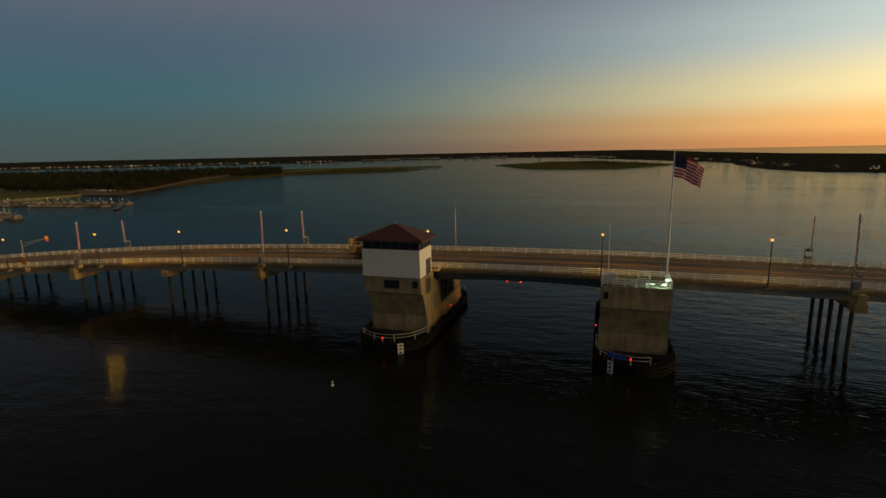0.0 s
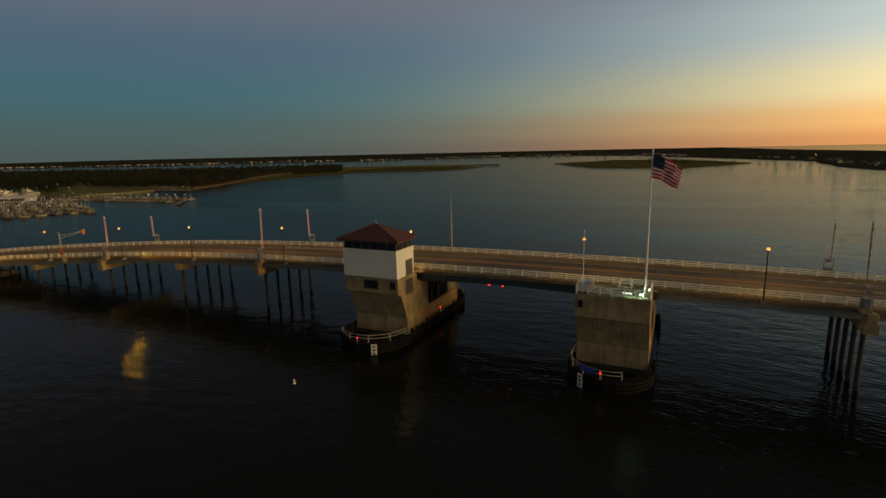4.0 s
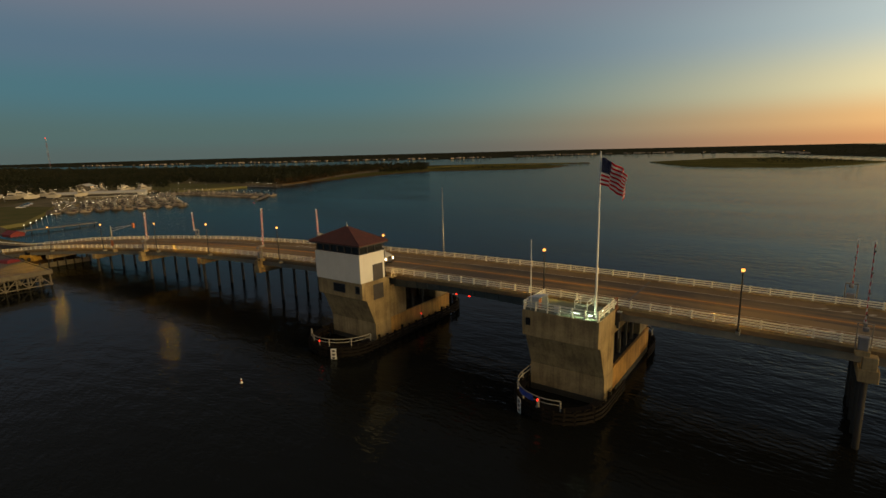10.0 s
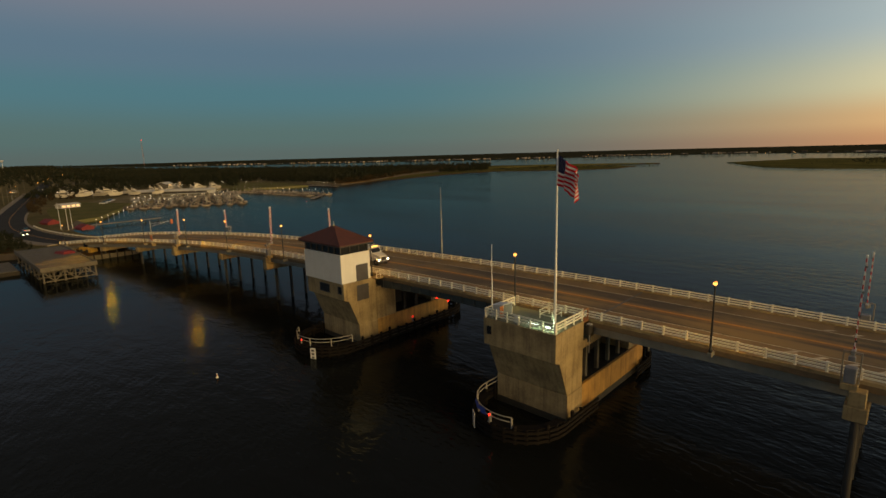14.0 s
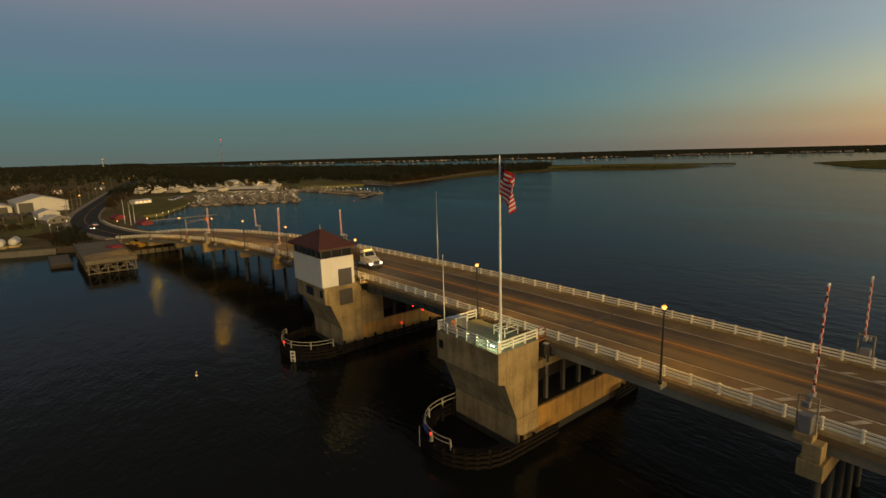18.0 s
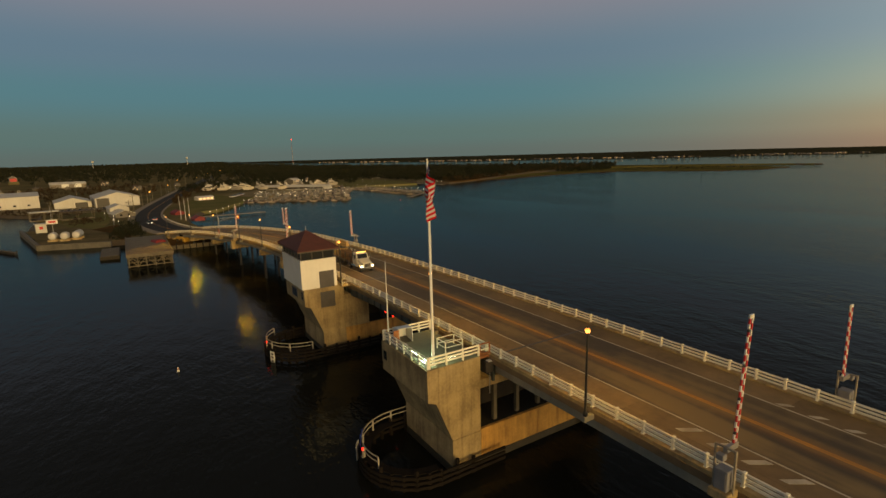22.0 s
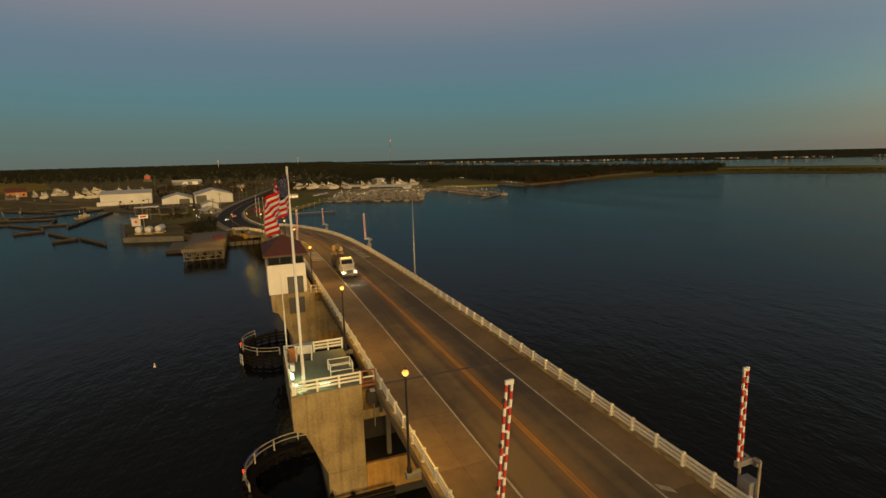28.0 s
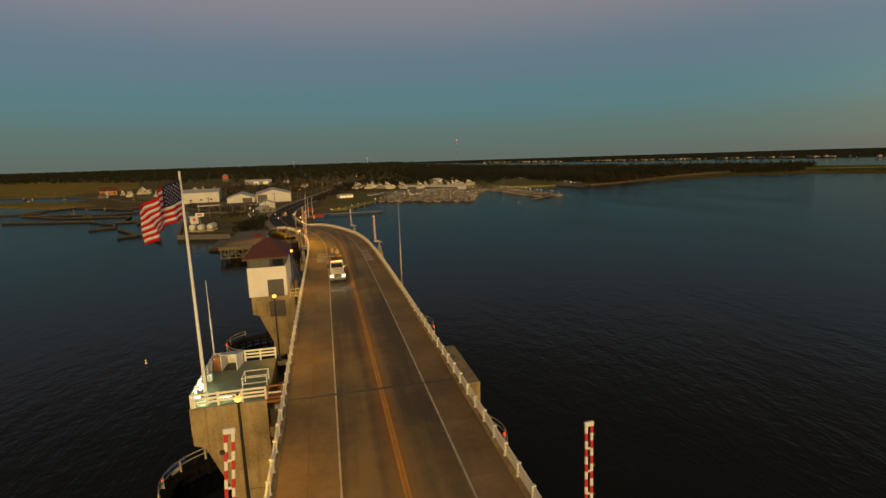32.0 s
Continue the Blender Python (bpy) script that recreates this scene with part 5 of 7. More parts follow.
woods("barrier_island_trees", scatter(BARRIER, 3600, RNG), 1.5, 3.6, COARSE, FOLIAGE, "low dark trees between houses on the barrier island", 1.0)
woods("island_scrub", scatter([(-190, 945), (-108, 760), (-50, 722), (22, 728), (75, 815), (98, 900), (50, 1000), (-25, 1140), (-115, 1140)], 420, RNG), 0.6, 1.8, COARSE, FOLIAGE, "low scrub on the marsh island", 0.7)
TOWN_TREES = scatter([(-230, 24), (-270, 24), (-330, -10), (-520, -60), (-640, -20), (-640, 60), (-560, 90), (-400, 62), (-300, 46), (-235, 48)], 620, RNG,
                     [[(-410, -40), (-320, -40), (-320, 62), (-410, 62)], [(-330, -30), (-300, -30), (-300, 60), (-330, 60)], [(-285, 0), (-250, 0), (-250, 55), (-285, 55)]])
woods("town_trees", TOWN_TREES[::2], 2, 5, FINE, FOLIAGE_AUTUMN, "bare brown trees and shrubs among the sheds")
woods("marina_trees", scatter([(-440, 85), (-640, 130), (-640, 240), (-520, 290), (-450, 250), (-520, 215), (-460, 105)], 420, RNG), 3, 7, FINE, FOLIAGE, "dark trees behind the marina")

woods("island_bushes", scatter([(-20, 860), (80, 830), (100, 900), (50, 1000), (-20, 1120), (-60, 1000)], 260, RNG), 1.5, 3.2, COARSE, FOLIAGE, "dark bushes on the back of the marsh island", 0.7)
MARSH_PALE = material("tawny_marsh", (0.34, 0.24, 0.065), (0.17, 0.14, 0.042), 0.95, spec=0.0, scale=0.03, amount=1.1, bump=0.5, bump_scale=1.5)
# marsh grass in the south-west and on the spit
REEDS = material("rust_reeds", (0.115, 0.068, 0.030), (0.065, 0.046, 0.022), 0.95, spec=0.0, scale=0.08, amount=1.0, bump=0.7, bump_scale=2)
SPIT = [(-388, 330), (-392, 372), (-405, 454), (-422, 539), (-412, 602), (-360, 636), (-305, 668), (-280, 712), (-284, 800), (-330, 822), (-396, 800), (-500, 700), (-500, 600), (-470, 500), (-436, 430), (-400, 350)]
land("marsh_spit", ccw(SPIT), 0.55, (GRASS_MARSH, REEDS), "low tawny marsh along the point of the peninsula", "marsh", 12, 4, 8.0, 3.0)
woods("spit_scrub", scatter([(-420, 640), (-330, 690), (-300, 760), (-330, 800), (-400, 780), (-480, 690)], 300, RNG), 0.8, 2.6, COARSE, FOLIAGE, "low dark scrub on the marsh spit", 0.4)
woods("point_trees", scatter([(-455, 560), (-440, 620), (-480, 680), (-505, 640), (-480, 560)], 130, RNG), 4, 8, FINE, FOLIAGE, "dark tree clump on the point", 0.4)
land("marsh", ccw([(-300, 905), (-375, 856), (-452, 780), (-512, 692), (-495, 610), (-560, 640), (-600, 740), (-470, 845)]), 1.56, (GRASS_MARSH, GRASS_MARSH), "brown marsh grass on the spit", "marsh", 14, 4, 5.0, 3.0)
land("marsh_flat", ccw([(-500, -225), (-440, -182), (-385, -112), (-398, -92), (-440, -112), (-495, -180)]), 0.5, (MARSH_PALE, MARSH_PALE), "flat brown marsh beside the docks", "marsh", 12, 4, 6.0, 2.0)
land("marsh_field", ccw([(-572, -200), (-700, -150), (-1000, -250), (-1500, -700), (-1200, -900), (-800, -540), (-665, -325), (-600, -250)]), 1.6, (MARSH_PALE, MARSH_PALE), "wide tawny marsh field", "marsh", 30, 6, 7.0, 4.0)

# lots, lawns and tracks
LAWN = material("dull_grass", (0.11, 0.12, 0.045), (0.20, 0.165, 0.075), 0.95, spec=0.0, scale=0.06, amount=1.0, bump=0.5, bump_scale=2)
LOT = material("pale_gravel_lot", (0.30, 0.24, 0.15), (0.14, 0.12, 0.07), 0.95, spec=0.0, scale=0.08, amount=0.9, bump=0.3, bump_scale=4)
for name, pts, z, mt, lab in (
        ("lawn", [(-398, 232), (-388, 290), (-440, 300), (-520, 290), (-540, 240), (-450, 230)], 1.53, LAWN, "dull green park lawn by the marina"),
        ("gravel_lot", [(-330, 134), (-400, 178), (-432, 232), (-470, 225), (-440, 160), (-380, 112)], 1.54, LOT, "pale gravel boat yard beside the marina"),
        ("lawn", [(-262, 92), (-300, 112), (-345, 130), (-400, 110), (-340, 84), (-250, 72)], 1.53, LAWN, "dull grass above the beach"),
        ("lawn", [(-228, 28), (-262, 18), (-300, 30), (-300, 42), (-236, 44), (-210, 40)], 1.53, LAWN, "dull grass behind the quay"),
        ("gravel_lot", [(-305, 8), (-340, -18), (-366, -40), (-350, 62), (-318, 52), (-300, 40)], 1.54, LOT, "pale gravel yard before the sheds"),
        ("gravel_lot", [(-420, -60), (-560, -130), (-600, -60), (-560, -10), (-430, -12)], 1.54, LOT, "pale gravel boat yard behind the warehouse"),
        ("reed_bed", [(-389, 312), (-376, 320), (-396, 366), (-438, 440), (-452, 436), (-420, 372), (-398, 330)], 1.55, REEDS, "rust-brown reeds along the shore"),
        ("reed_bed", [(-205, 30), (-188, 44), (-170, 48), (-172, 52), (-196, 50), (-224, 46)], 1.56, REEDS, "brown reeds beside the road")):
    land(name, ccw(pts), z, (mt, mt), lab, "ground", 8, 3, 9.0, 0.5)

woods("roadside_shrubs", scatter([(-166, 46), (-176, 42), (-196, 44), (-214, 48), (-216, 53), (-196, 53), (-178, 55), (-168, 54)], 90, RNG), 1.2, 3.6, FINE, FOLIAGE, "green shrubs between quay and road")
woods("shore_shrubs", scatter([(-225, 28), (-262, 20), (-330, -15), (-345, -8), (-300, 30), (-240, 40)], 150, RNG, [[(-285, 4), (-258, 4), (-258, 38), (-285, 38)]]), 0.8, 2.4, FINE, FOLIAGE_AUTUMN, "low brown shrubs behind the quay")
woods("park_trees", scatter([(-300, 76), (-345, 82), (-420, 100), (-450, 150), (-480, 130), (-440, 92), (-340, 74)], 110, RNG, [[(-360, 86), (-334, 86), (-334, 106), (-360, 106)]]), 2.0, 5.5, FINE, FOLIAGE_AUTUMN, "bare brown trees along the road and park")

# ---------- sheds and houses ----------
METAL_WHITE = material("white_sheet_metal", (0.60, 0.59, 0.55), (0.42, 0.40, 0.36), 0.6, scale=0.15, amount=0.7, streak=0.6)
ROOF_PALE = material("pale_metal_roof", (0.56, 0.55, 0.52), (0.42, 0.41, 0.39), 0.6, scale=0.2, amount=0.7)
ROOF_BROWN = material("brown_shingle_roof", (0.10, 0.075, 0.06), (0.06, 0.05, 0.04), 0.9, scale=0.6, amount=0.8)
SIDING = material("weathered_siding", (0.20, 0.18, 0.15), (0.12, 0.105, 0.09), 0.8, scale=0.4, amount=0.7, per_piece=0.35)
WARM_PANE = material("lit_window", (0.7, 0.5, 0.3), rough=0.3, glow=(1.0, 0.62, 0.28), power=1.2)
WHITE_BULB = material("white_lamp", (0.9, 0.9, 0.85), rough=0.3, glow=(1.0, 0.84, 0.58), power=3.5)
AMBER_BULB = material("amber_lamp", (0.9, 0.6, 0.3), rough=0.3, glow=(1.0, 0.38, 0.05), power=4.0)


def gable(ob, w, d, eaves, ridge, wall_mat, roof_mat, along="x", ox=0.0, oy=0.0, wl="", rl=""):
    """Walls and pitched roof; the ridge runs along x or y. w: length in x, d: length in y."""
    if along == "x":
        prof = [(oy - d / 2, 0), (oy + d / 2, 0), (oy + d / 2, eaves), (oy, ridge), (oy - d / 2, eaves)]
        part("wall", Geo().prism(prof, "x", ox - w / 2, ox + w / 2), wall_mat, ob, wl)
        for s in (-1, 1):
            t = 0.22
            o = [(oy, ridge + 0.02), (oy, ridge + t), (oy + s * (d / 2 + 0.4), eaves + t - 0.25), (oy + s * (d / 2 + 0.4), eaves + 0.02 - 0.25)]
            part("roof", Geo().prism(o, "x", ox - w / 2 - 0.35, ox + w / 2 + 0.35), roof_mat, ob, rl)
    else:
        prof = [(ox - w / 2, 0), (ox + w / 2, 0), (ox + w / 2, eaves), (ox, ridge), (ox - w / 2, eaves)]
        part("wall", Geo().prism(prof, "y", oy - d / 2, oy + d / 2), wall_mat, ob, wl)
        for s in (-1, 1):
            t = 0.22
            o = [(ox, ridge + 0.02), (ox, ridge + t), (ox + s * (w / 2 + 0.4), eaves + t - 0.25), (ox + s * (w / 2 + 0.4), eaves + 0.02 - 0.25)]
            part("roof", Geo().prism(o, "y", oy - d / 2 - 0.35, oy + d / 2 + 0.35), roof_mat, ob, rl)


GZ = LAND_Z - 0.12
ware = thing("warehouse", "long white sheet-metal warehouse with a shallow pale roof", "warehouse", (-385, -15.5, GZ), radians(8))
gable(ware, 40, 31, 7.6, 9.2, METAL_WHITE, ROOF_PALE, "y")
for y in (-11, -4, 3, 10):
    part("window", Geo().box(20.0, 20.06, y - 0.7, y + 0.7, 1.6, 2.6), WINDOW, ware)
for y in (-13.5,):
    part("annex", Geo().box(20.0, 24.5, y - 4, y + 9, 0, 2.6, 0.05), METAL_WHITE, ware, "low white lean-to")
shed = thing("boat_shed", "broad white gabled boat shed with an open dark doorway", "shed", (-358, 43, GZ), radians(6))
gable(shed, 42, 24, 5.6, 8.8, METAL_WHITE, METAL_WHITE, "x")
part("doorway", Geo().box(21.0, 21.06, -11.2, -4.6, 0.05, 5.6), FRAME_DARK, shed, "tall dark open doorway")
shed2 = thing("boat_shed", "lower white shed wing with an open bay", "shed", (-364, 19.5, GZ), radians(6))
gable(shed2, 36, 19, 3.4, 6.2, METAL_WHITE, METAL_WHITE, "x")
part("doorway", Geo().box(18.0, 18.06, 1.0, 7.6, 0.05, 3.3), FRAME_DARK, shed2, "dark open bay")
for s in (0.8, 7.8):
    part("post", Geo().box(18.0, 18.3, s - 0.15, s + 0.15, 0, 3.3), POLE_WHITE, shed2)
cottage = thing("dock_office", "low dock office with a wide pale roof", "building", (-261, 47, GZ), radians(20))
gable(cottage, 9, 9, 2.0, 3.6, SIDING, METAL_WHITE, "x")
for y in (-2, 1.6):
    part("window", Geo().box(4.5, 4.55, y - 0.5, y + 0.5, 0.9, 1.8), WINDOW, cottage)
annex = thing("dock_office", "low white-roofed shop beside the road", "building", (-290, 45, GZ), radians(8))
gable(annex, 14, 9, 3.0, 4.6, METAL_WHITE, ROOF_PALE, "x")
part("window", Geo().box(7.0, 7.05, -2.5, 1.0, 1.0, 2.2), WINDOW, annex)


def open_shelter(x, y, w, d, h, rz, label, mat):
    ob = thing("open_shelter", label, "shelter", (x, y, GZ), rz)
    for a in (-1, 1):
        for b in (-1, 0, 1):
            part("post", Geo().box(a * (w / 2 - 0.3) - 0.12, a * (w / 2 - 0.3) + 0.12, b * (d / 2 - 0.3) - 0.12, b * (d / 2 - 0.3) + 0.12, 0, h), TIMBER_PALE, ob)
    part("roof", Geo().box(-w / 2, w / 2, -d / 2, d / 2, h, h + 0.35, 0.05), mat, ob)
    part("floor", Geo().box(-w / 2 + 0.2, w / 2 - 0.2, -d / 2 + 0.2, d / 2 - 0.2, 0, 0.15), CONCRETE, ob)


open_shelter(-272, 14.5, 6, 12, 4.2, radians(12), "open shelter with a flat white roof", METAL_WHITE)
open_shelter(-268, 28, 7, 14, 4.0, radians(12), "open timber shelter with a brown roof", ROOF_BROWN)


def house_form(w, d, eaves, ridge, wall, roof, lit):
    ob = thing("house", "small house with a pitched roof and lit windows near the shore" if lit else "small house with a pitched roof and dark windows", "house", group="houses round the bay")
    gable(ob, w, d, eaves, ridge, wall, roof, "x")
    k = 0
    for z in ((1.0, 2.3), (3.9, 5.2)):
        if z[1] > eaves:
            continue
        for x in (-w * 0.3, 0.0, w * 0.3):
            for s in (-1, 1):
                k += 1
                part("window", Geo().box(x - 0.55, x + 0.55, s * d / 2 - 0.04, s * d / 2 + 0.04, *z), WARM_PANE if lit and k % 4 == 1 else WINDOW, ob)
        part("window", Geo().box(w / 2 - 0.03, w / 2 + 0.04, -0.6, 0.6, *z), WARM_PANE if lit else WINDOW, ob)
    part("chimney", Geo().box(-w * 0.3, -w * 0.3 + 0.7, -0.35, 0.35, ridge - 1.0, ridge + 0.9, 0.03), ROOF_BROWN, ob)
    return ob


FORMS = [house_form(11, 8, 5.6, 7.6, SIDING, ROOF_BROWN, True), house_form(13, 9, 3.0, 5.6, SIDING, ROOF_BROWN, False), house_form(10, 8, 3.0, 5.0, SIDING, ROOF_BROWN, False), house_form(12, 8, 3.0, 5.2, SIDING, ROOF_BROWN, False)]
spots = []
shore = [(-2350, 830), (-1880, 985), (-1490, 1100), (-1215, 1305), (-925, 1380), (-700, 1712), (-340, 1850), (-62, 1665), (15, 1415)]
for (x0, y0), (x1, y1) in zip(shore, shore[1:]):
    n = int(math.hypot(x1 - x0, y1 - y0) / 80)
    for i in range(n):
        f = (i + RNG.uniform(0.1, 0.9)) / n
        spots.append((x0 + (x1 - x0) * f + RNG.uniform(-8, 8), y0 + (y1 - y0) * f + RNG.uniform(14, 40), 1.0))
barrier = [(135, 1125), (200, 965), (190, 770), (196, 696), (222, 625), (262, 606), (420, 556), (620, 495)]
for (x0, y0), (x1, y1) in zip(barrier, barrier[1:]):
    n = max(2, int(math.hypot(x1 - x0, y1 - y0) / 22))
    for i in range(n):
        f = (i + RNG.uniform(0.1, 0.9)) / n
        spots.append((x0 + (x1 - x0) * f + RNG.uniform(8, 20), y0 + (y1 - y0) * f + RNG.uniform(10, 90), 1.0))
for x, y in ((-627, -2), (-640, 14), (-655, -30), (-700, 30), (-728, 177), (-905, 217), (-700, 150), (-560, -105), (-575, -60), (-505, -128), (-600, 100), (-540, 60), (-520, 125), (-590, 140), (-620, 190), (-540, 230)):
    spots.append((x, y, GZ))
for i, (x, y, z) in enumerate(spots):
    f = FORMS[i % 4]
    m = pose(x, y, z, 0, 0, float(RNG.uniform(-60, 60))) @ Matrix.Scale(0.8, 4)
    if i < 4:
        f.matrix_basis = m
    else:
        copy_thing(f, m)
# the many far cottages along the shore, and their lights
COTTAGE = island_material("far_cottage_walls", (0.05, 0.045, 0.04), (0.50, 0.42, 0.34), 0.8)
SPARK_WHITE = material("far_white_light", (0.9, 0.85, 0.7), rough=0.4, glow=(1.0, 0.80, 0.50), power=2.2)
SPARK_AMBER = material("far_amber_light", (0.9, 0.6, 0.3), rough=0.4, glow=(1.0, 0.42, 0.08), power=2.6)
g, gw, ga = Geo(), Geo(), Geo()
crowd = random.Random(21)
for (x0, y0), (x1, y1) in zip(shore, shore[1:]):
    n = int(math.hypot(x1 - x0, y1 - y0) / 9)
    for i in range(n):
        f = (i + crowd.random()) / n
        x, y = x0 + (x1 - x0) * f + crowd.uniform(-6, 6), y0 + (y1 - y0) * f + crowd.uniform(2, 60)
        w, d, h = crowd.uniform(3, 7), crowd.uniform(2.5, 5), crowd.uniform(1.8, 3.6)
        if noise.noise(Vector((x * 0.006, y * 0.006, 3))) > -0.12:
            g.loft([[(x - w, y - d, 0.6), (x + w, y - d, 0.6), (x + w, y + d, 0.6), (x - w, y + d, 0.6)],
                    [(x - w, y - d, 1 + h), (x + w, y - d, 1 + h), (x + w, y + d, 1 + h), (x - w, y + d, 1 + h)],
                    [(x - w, y - 0.1, 2.4 + h), (x + w, y - 0.1, 2.4 + h), (x + w, y + 0.1, 2.4 + h), (x - w, y + 0.1, 2.4 + h)]])
        if crowd.random() < 0.16:
            k = crowd.uniform(0.22, 0.5)
            (ga if crowd.random() < 0.35 else gw).turn([(0.1, 2 - k), (k, 2.0), (0.1, 2 + k)], (x + w, y - d - 3), 6)
whole("far_cottages", g, COTTAGE, "row of small cottages along the far shore", "houses", kind="stuff")
whole("far_lights", gw, SPARK_WHITE, "small white lights along the far shore", "lights", kind="stuff")
whole("far_amber_lights", ga, SPARK_AMBER, "small amber lights along the far shore", "lights", kind="stuff")
far_house = thing("house", "white-gabled house with an orange front above the trees", "house", (-886, -82, GZ + 4), radians(10))
part("mound", Geo().box(-7, 7, -6, 6, -4.2, 0.0, 0.4), GROUND_DIRT, far_house, "low ground under the house")
gable(far_house, 10, 9, 5.0, 8.0, SIDING, METAL_WHITE, "x")
part("front", Geo().box(5.0, 5.12, -3.6, 3.6, 0.4, 4.6), GATE_RED, far_house, "orange-red front")
store = thing("store_shed", "low pale-roofed store with two white doors among the trees", "shed", (-690, -6, GZ), radians(8))
gable(store, 16, 34, 4.2, 6.4, SIDING, METAL_WHITE, "y")
for y in (-3, 9):
    part("door", Geo().box(8.0, 8.1, y - 3.4, y + 3.4, 0.1, 4.6), POLE_WHITE, store, "wide white door")
red_house = thing("house", "orange-walled house with a dark red roof beside the marsh", "house", (-552, -140, GZ), radians(25))
ORANGE_WALL = material("orange_siding", (0.45, 0.20, 0.08), (0.34, 0.15, 0.06), 0.8, scale=0.5)
gable(red_house, 12, 15, 4.6, 8.4, ORANGE_WALL, ROOF_RED, "y")
for y in (-5, 0, 5):
    part("window", Geo().box(6.0, 6.05, y - 0.9, y + 0.9, 1.2, 2.8), WINDOW, red_house)
office = thing("marina_office", "two-storey white marina building with lit windows", "building", (-492, 200, GZ), radians(40))
gable(office, 9, 12, 4.6, 6.2, SIDING, ROOF_PALE, "y")
for y in (-4.6, -2.3, 0, 2.3, 4.6):
    for z in (0.8, 3.0):
        part("window", Geo().box(4.5, 4.55, y - 0.7, y + 0.7, z, z + 1.1), WARM_PANE if y in (0, 2.3) else WINDOW, office)
kiosk = thing("beach_pavilion", "low white lit pavilion above the beach", "building", (-346, 96, GZ), radians(20))
gable(kiosk, 6, 11, 2.0, 2.7, METAL_WHITE, ROOF_PALE, "y")
for y in (-4, -1.4, 1.4, 4):
    part("window", Geo().box(3.0, 3.05, y - 0.9, y + 0.9, 0.6, 1.7), WARM_PANE, kiosk)

# ---------- marina ----------
HULL_WHITE = material("white_gelcoat", (0.34, 0.29, 0.23), (0.13, 0.105, 0.08), 0.4, scale=0.7, amount=1.1, per_piece=0.75)
CABIN_DARK = material("tinted_cabin_glass", (0.02, 0.022, 0.025), rough=0.1, scale=1)
CANVAS = material("dark_boat_canvas", (0.03, 0.035, 0.055), (0.07, 0.035, 0.03), 0.9, scale=0.05, amount=1.0)
DOCK_WOOD = material("weathered_dock_boards", (0.24, 0.20, 0.15), (0.14, 0.12, 0.09), 0.85, scale=0.6, amount=0.8)


def boat_form(l, b, cabin, tower):
    ob = thing("motorboat", "white motorboat with outriggers moored in the marina" if tower else "white motorboat moored in the marina", "boat", group="marina boats")
    rings = []
    for f, wb, wt, zb in ((0.0, 0.72, 0.94, 0.05), (0.35, 0.75, 1.0, 0.0), (0.7, 0.5, 0.88, 0.08), (0.92, 0.12, 0.42, 0.35), (1.0, 0.01, 0.04, 0.75)):
        x = -l / 2 + l * f
        top = 1.0 + 0.5 * f * f
        rings.append([(x, -wb * b / 2, zb - 0.25), (x, wb * b / 2, zb - 0.25), (x, wt * b / 2, top), (x, -wt * b / 2, top)])
    part("hull", Geo().loft(rings), HULL_WHITE, ob)
    if cabin:
        c = part("cabin", Geo().loft([[(-l * 0.12, -b * 0.34, 1.1), (l * 0.24, -b * 0.26, 1.2), (l * 0.24, b * 0.26, 1.2), (-l * 0.12, b * 0.34, 1.1)],
                                      [(-l * 0.10, -b * 0.30, 2.5), (l * 0.10, -b * 0.26, 2.5), (l * 0.10, b * 0.26, 2.5), (-l * 0.10, b * 0.30, 2.5)]]), HULL_WHITE, ob)
        part("window", Geo().box(-l * 0.09, l * 0.14, -b * 0.345, b * 0.345, 1.75, 2.2), CABIN_DARK, c)
    else:
        part("console", Geo().box(-0.5, 0.4, -0.5, 0.5, 1.0, 1.9, 0.08), HULL_WHITE, ob)
        part("canopy", Geo().box(-1.1, 0.9, -0.9, 0.9, 2.6, 2.72, 0.04), CABIN_DARK, ob)
        for s in (-0.8, 0.8):
            part("canopy_post", Geo().tube((-0.6, s, 1.0), (-0.6, s, 2.6), 0.04, n=5), POLE_GREY, ob)
    if tower:
        part("flybridge", Geo().box(-l * 0.10, l * 0.04, -b * 0.28, b * 0.28, 2.5, 3.3, 0.08), HULL_WHITE, ob)
        for s in (-1, 1):
            part("outrigger", Geo().tube((0, s * b * 0.3, 2.5), (-1.2, s * b * 0.8, 8.5), 0.04, 0.015, 5), POLE_GREY, ob)
    part("cockpit_cover", Geo().loft([[(-l * 0.46, -b * 0.40, 1.06), (-l * 0.14, -b * 0.42, 1.12), (-l * 0.14, b * 0.42, 1.12), (-l * 0.46, b * 0.40, 1.06)], [(-l * 0.42, -b * 0.2, 1.45), (-l * 0.16, -b * 0.22, 1.7), (-l * 0.16, b * 0.22, 1.7), (-l * 0.42, b * 0.2, 1.45)]]), CANVAS, ob, "dark canvas cover")
    part("aerial", Geo().tube((-l * 0.05, b * 0.2, 1.9 if not cabin else 2.4), (-l * 0.12, b * 0.25, 5.2 if not cabin else 6.0), 0.05, 0.03, 4), POLE_WHITE, ob)
    part("engine" if not cabin else "stern_board", Geo().box(-l / 2 - 0.5, -l / 2, -b * 0.2, b * 0.2, 0.2, 1.3, 0.06), FRAME_DARK if not cabin else HULL_WHITE, ob)
    return ob


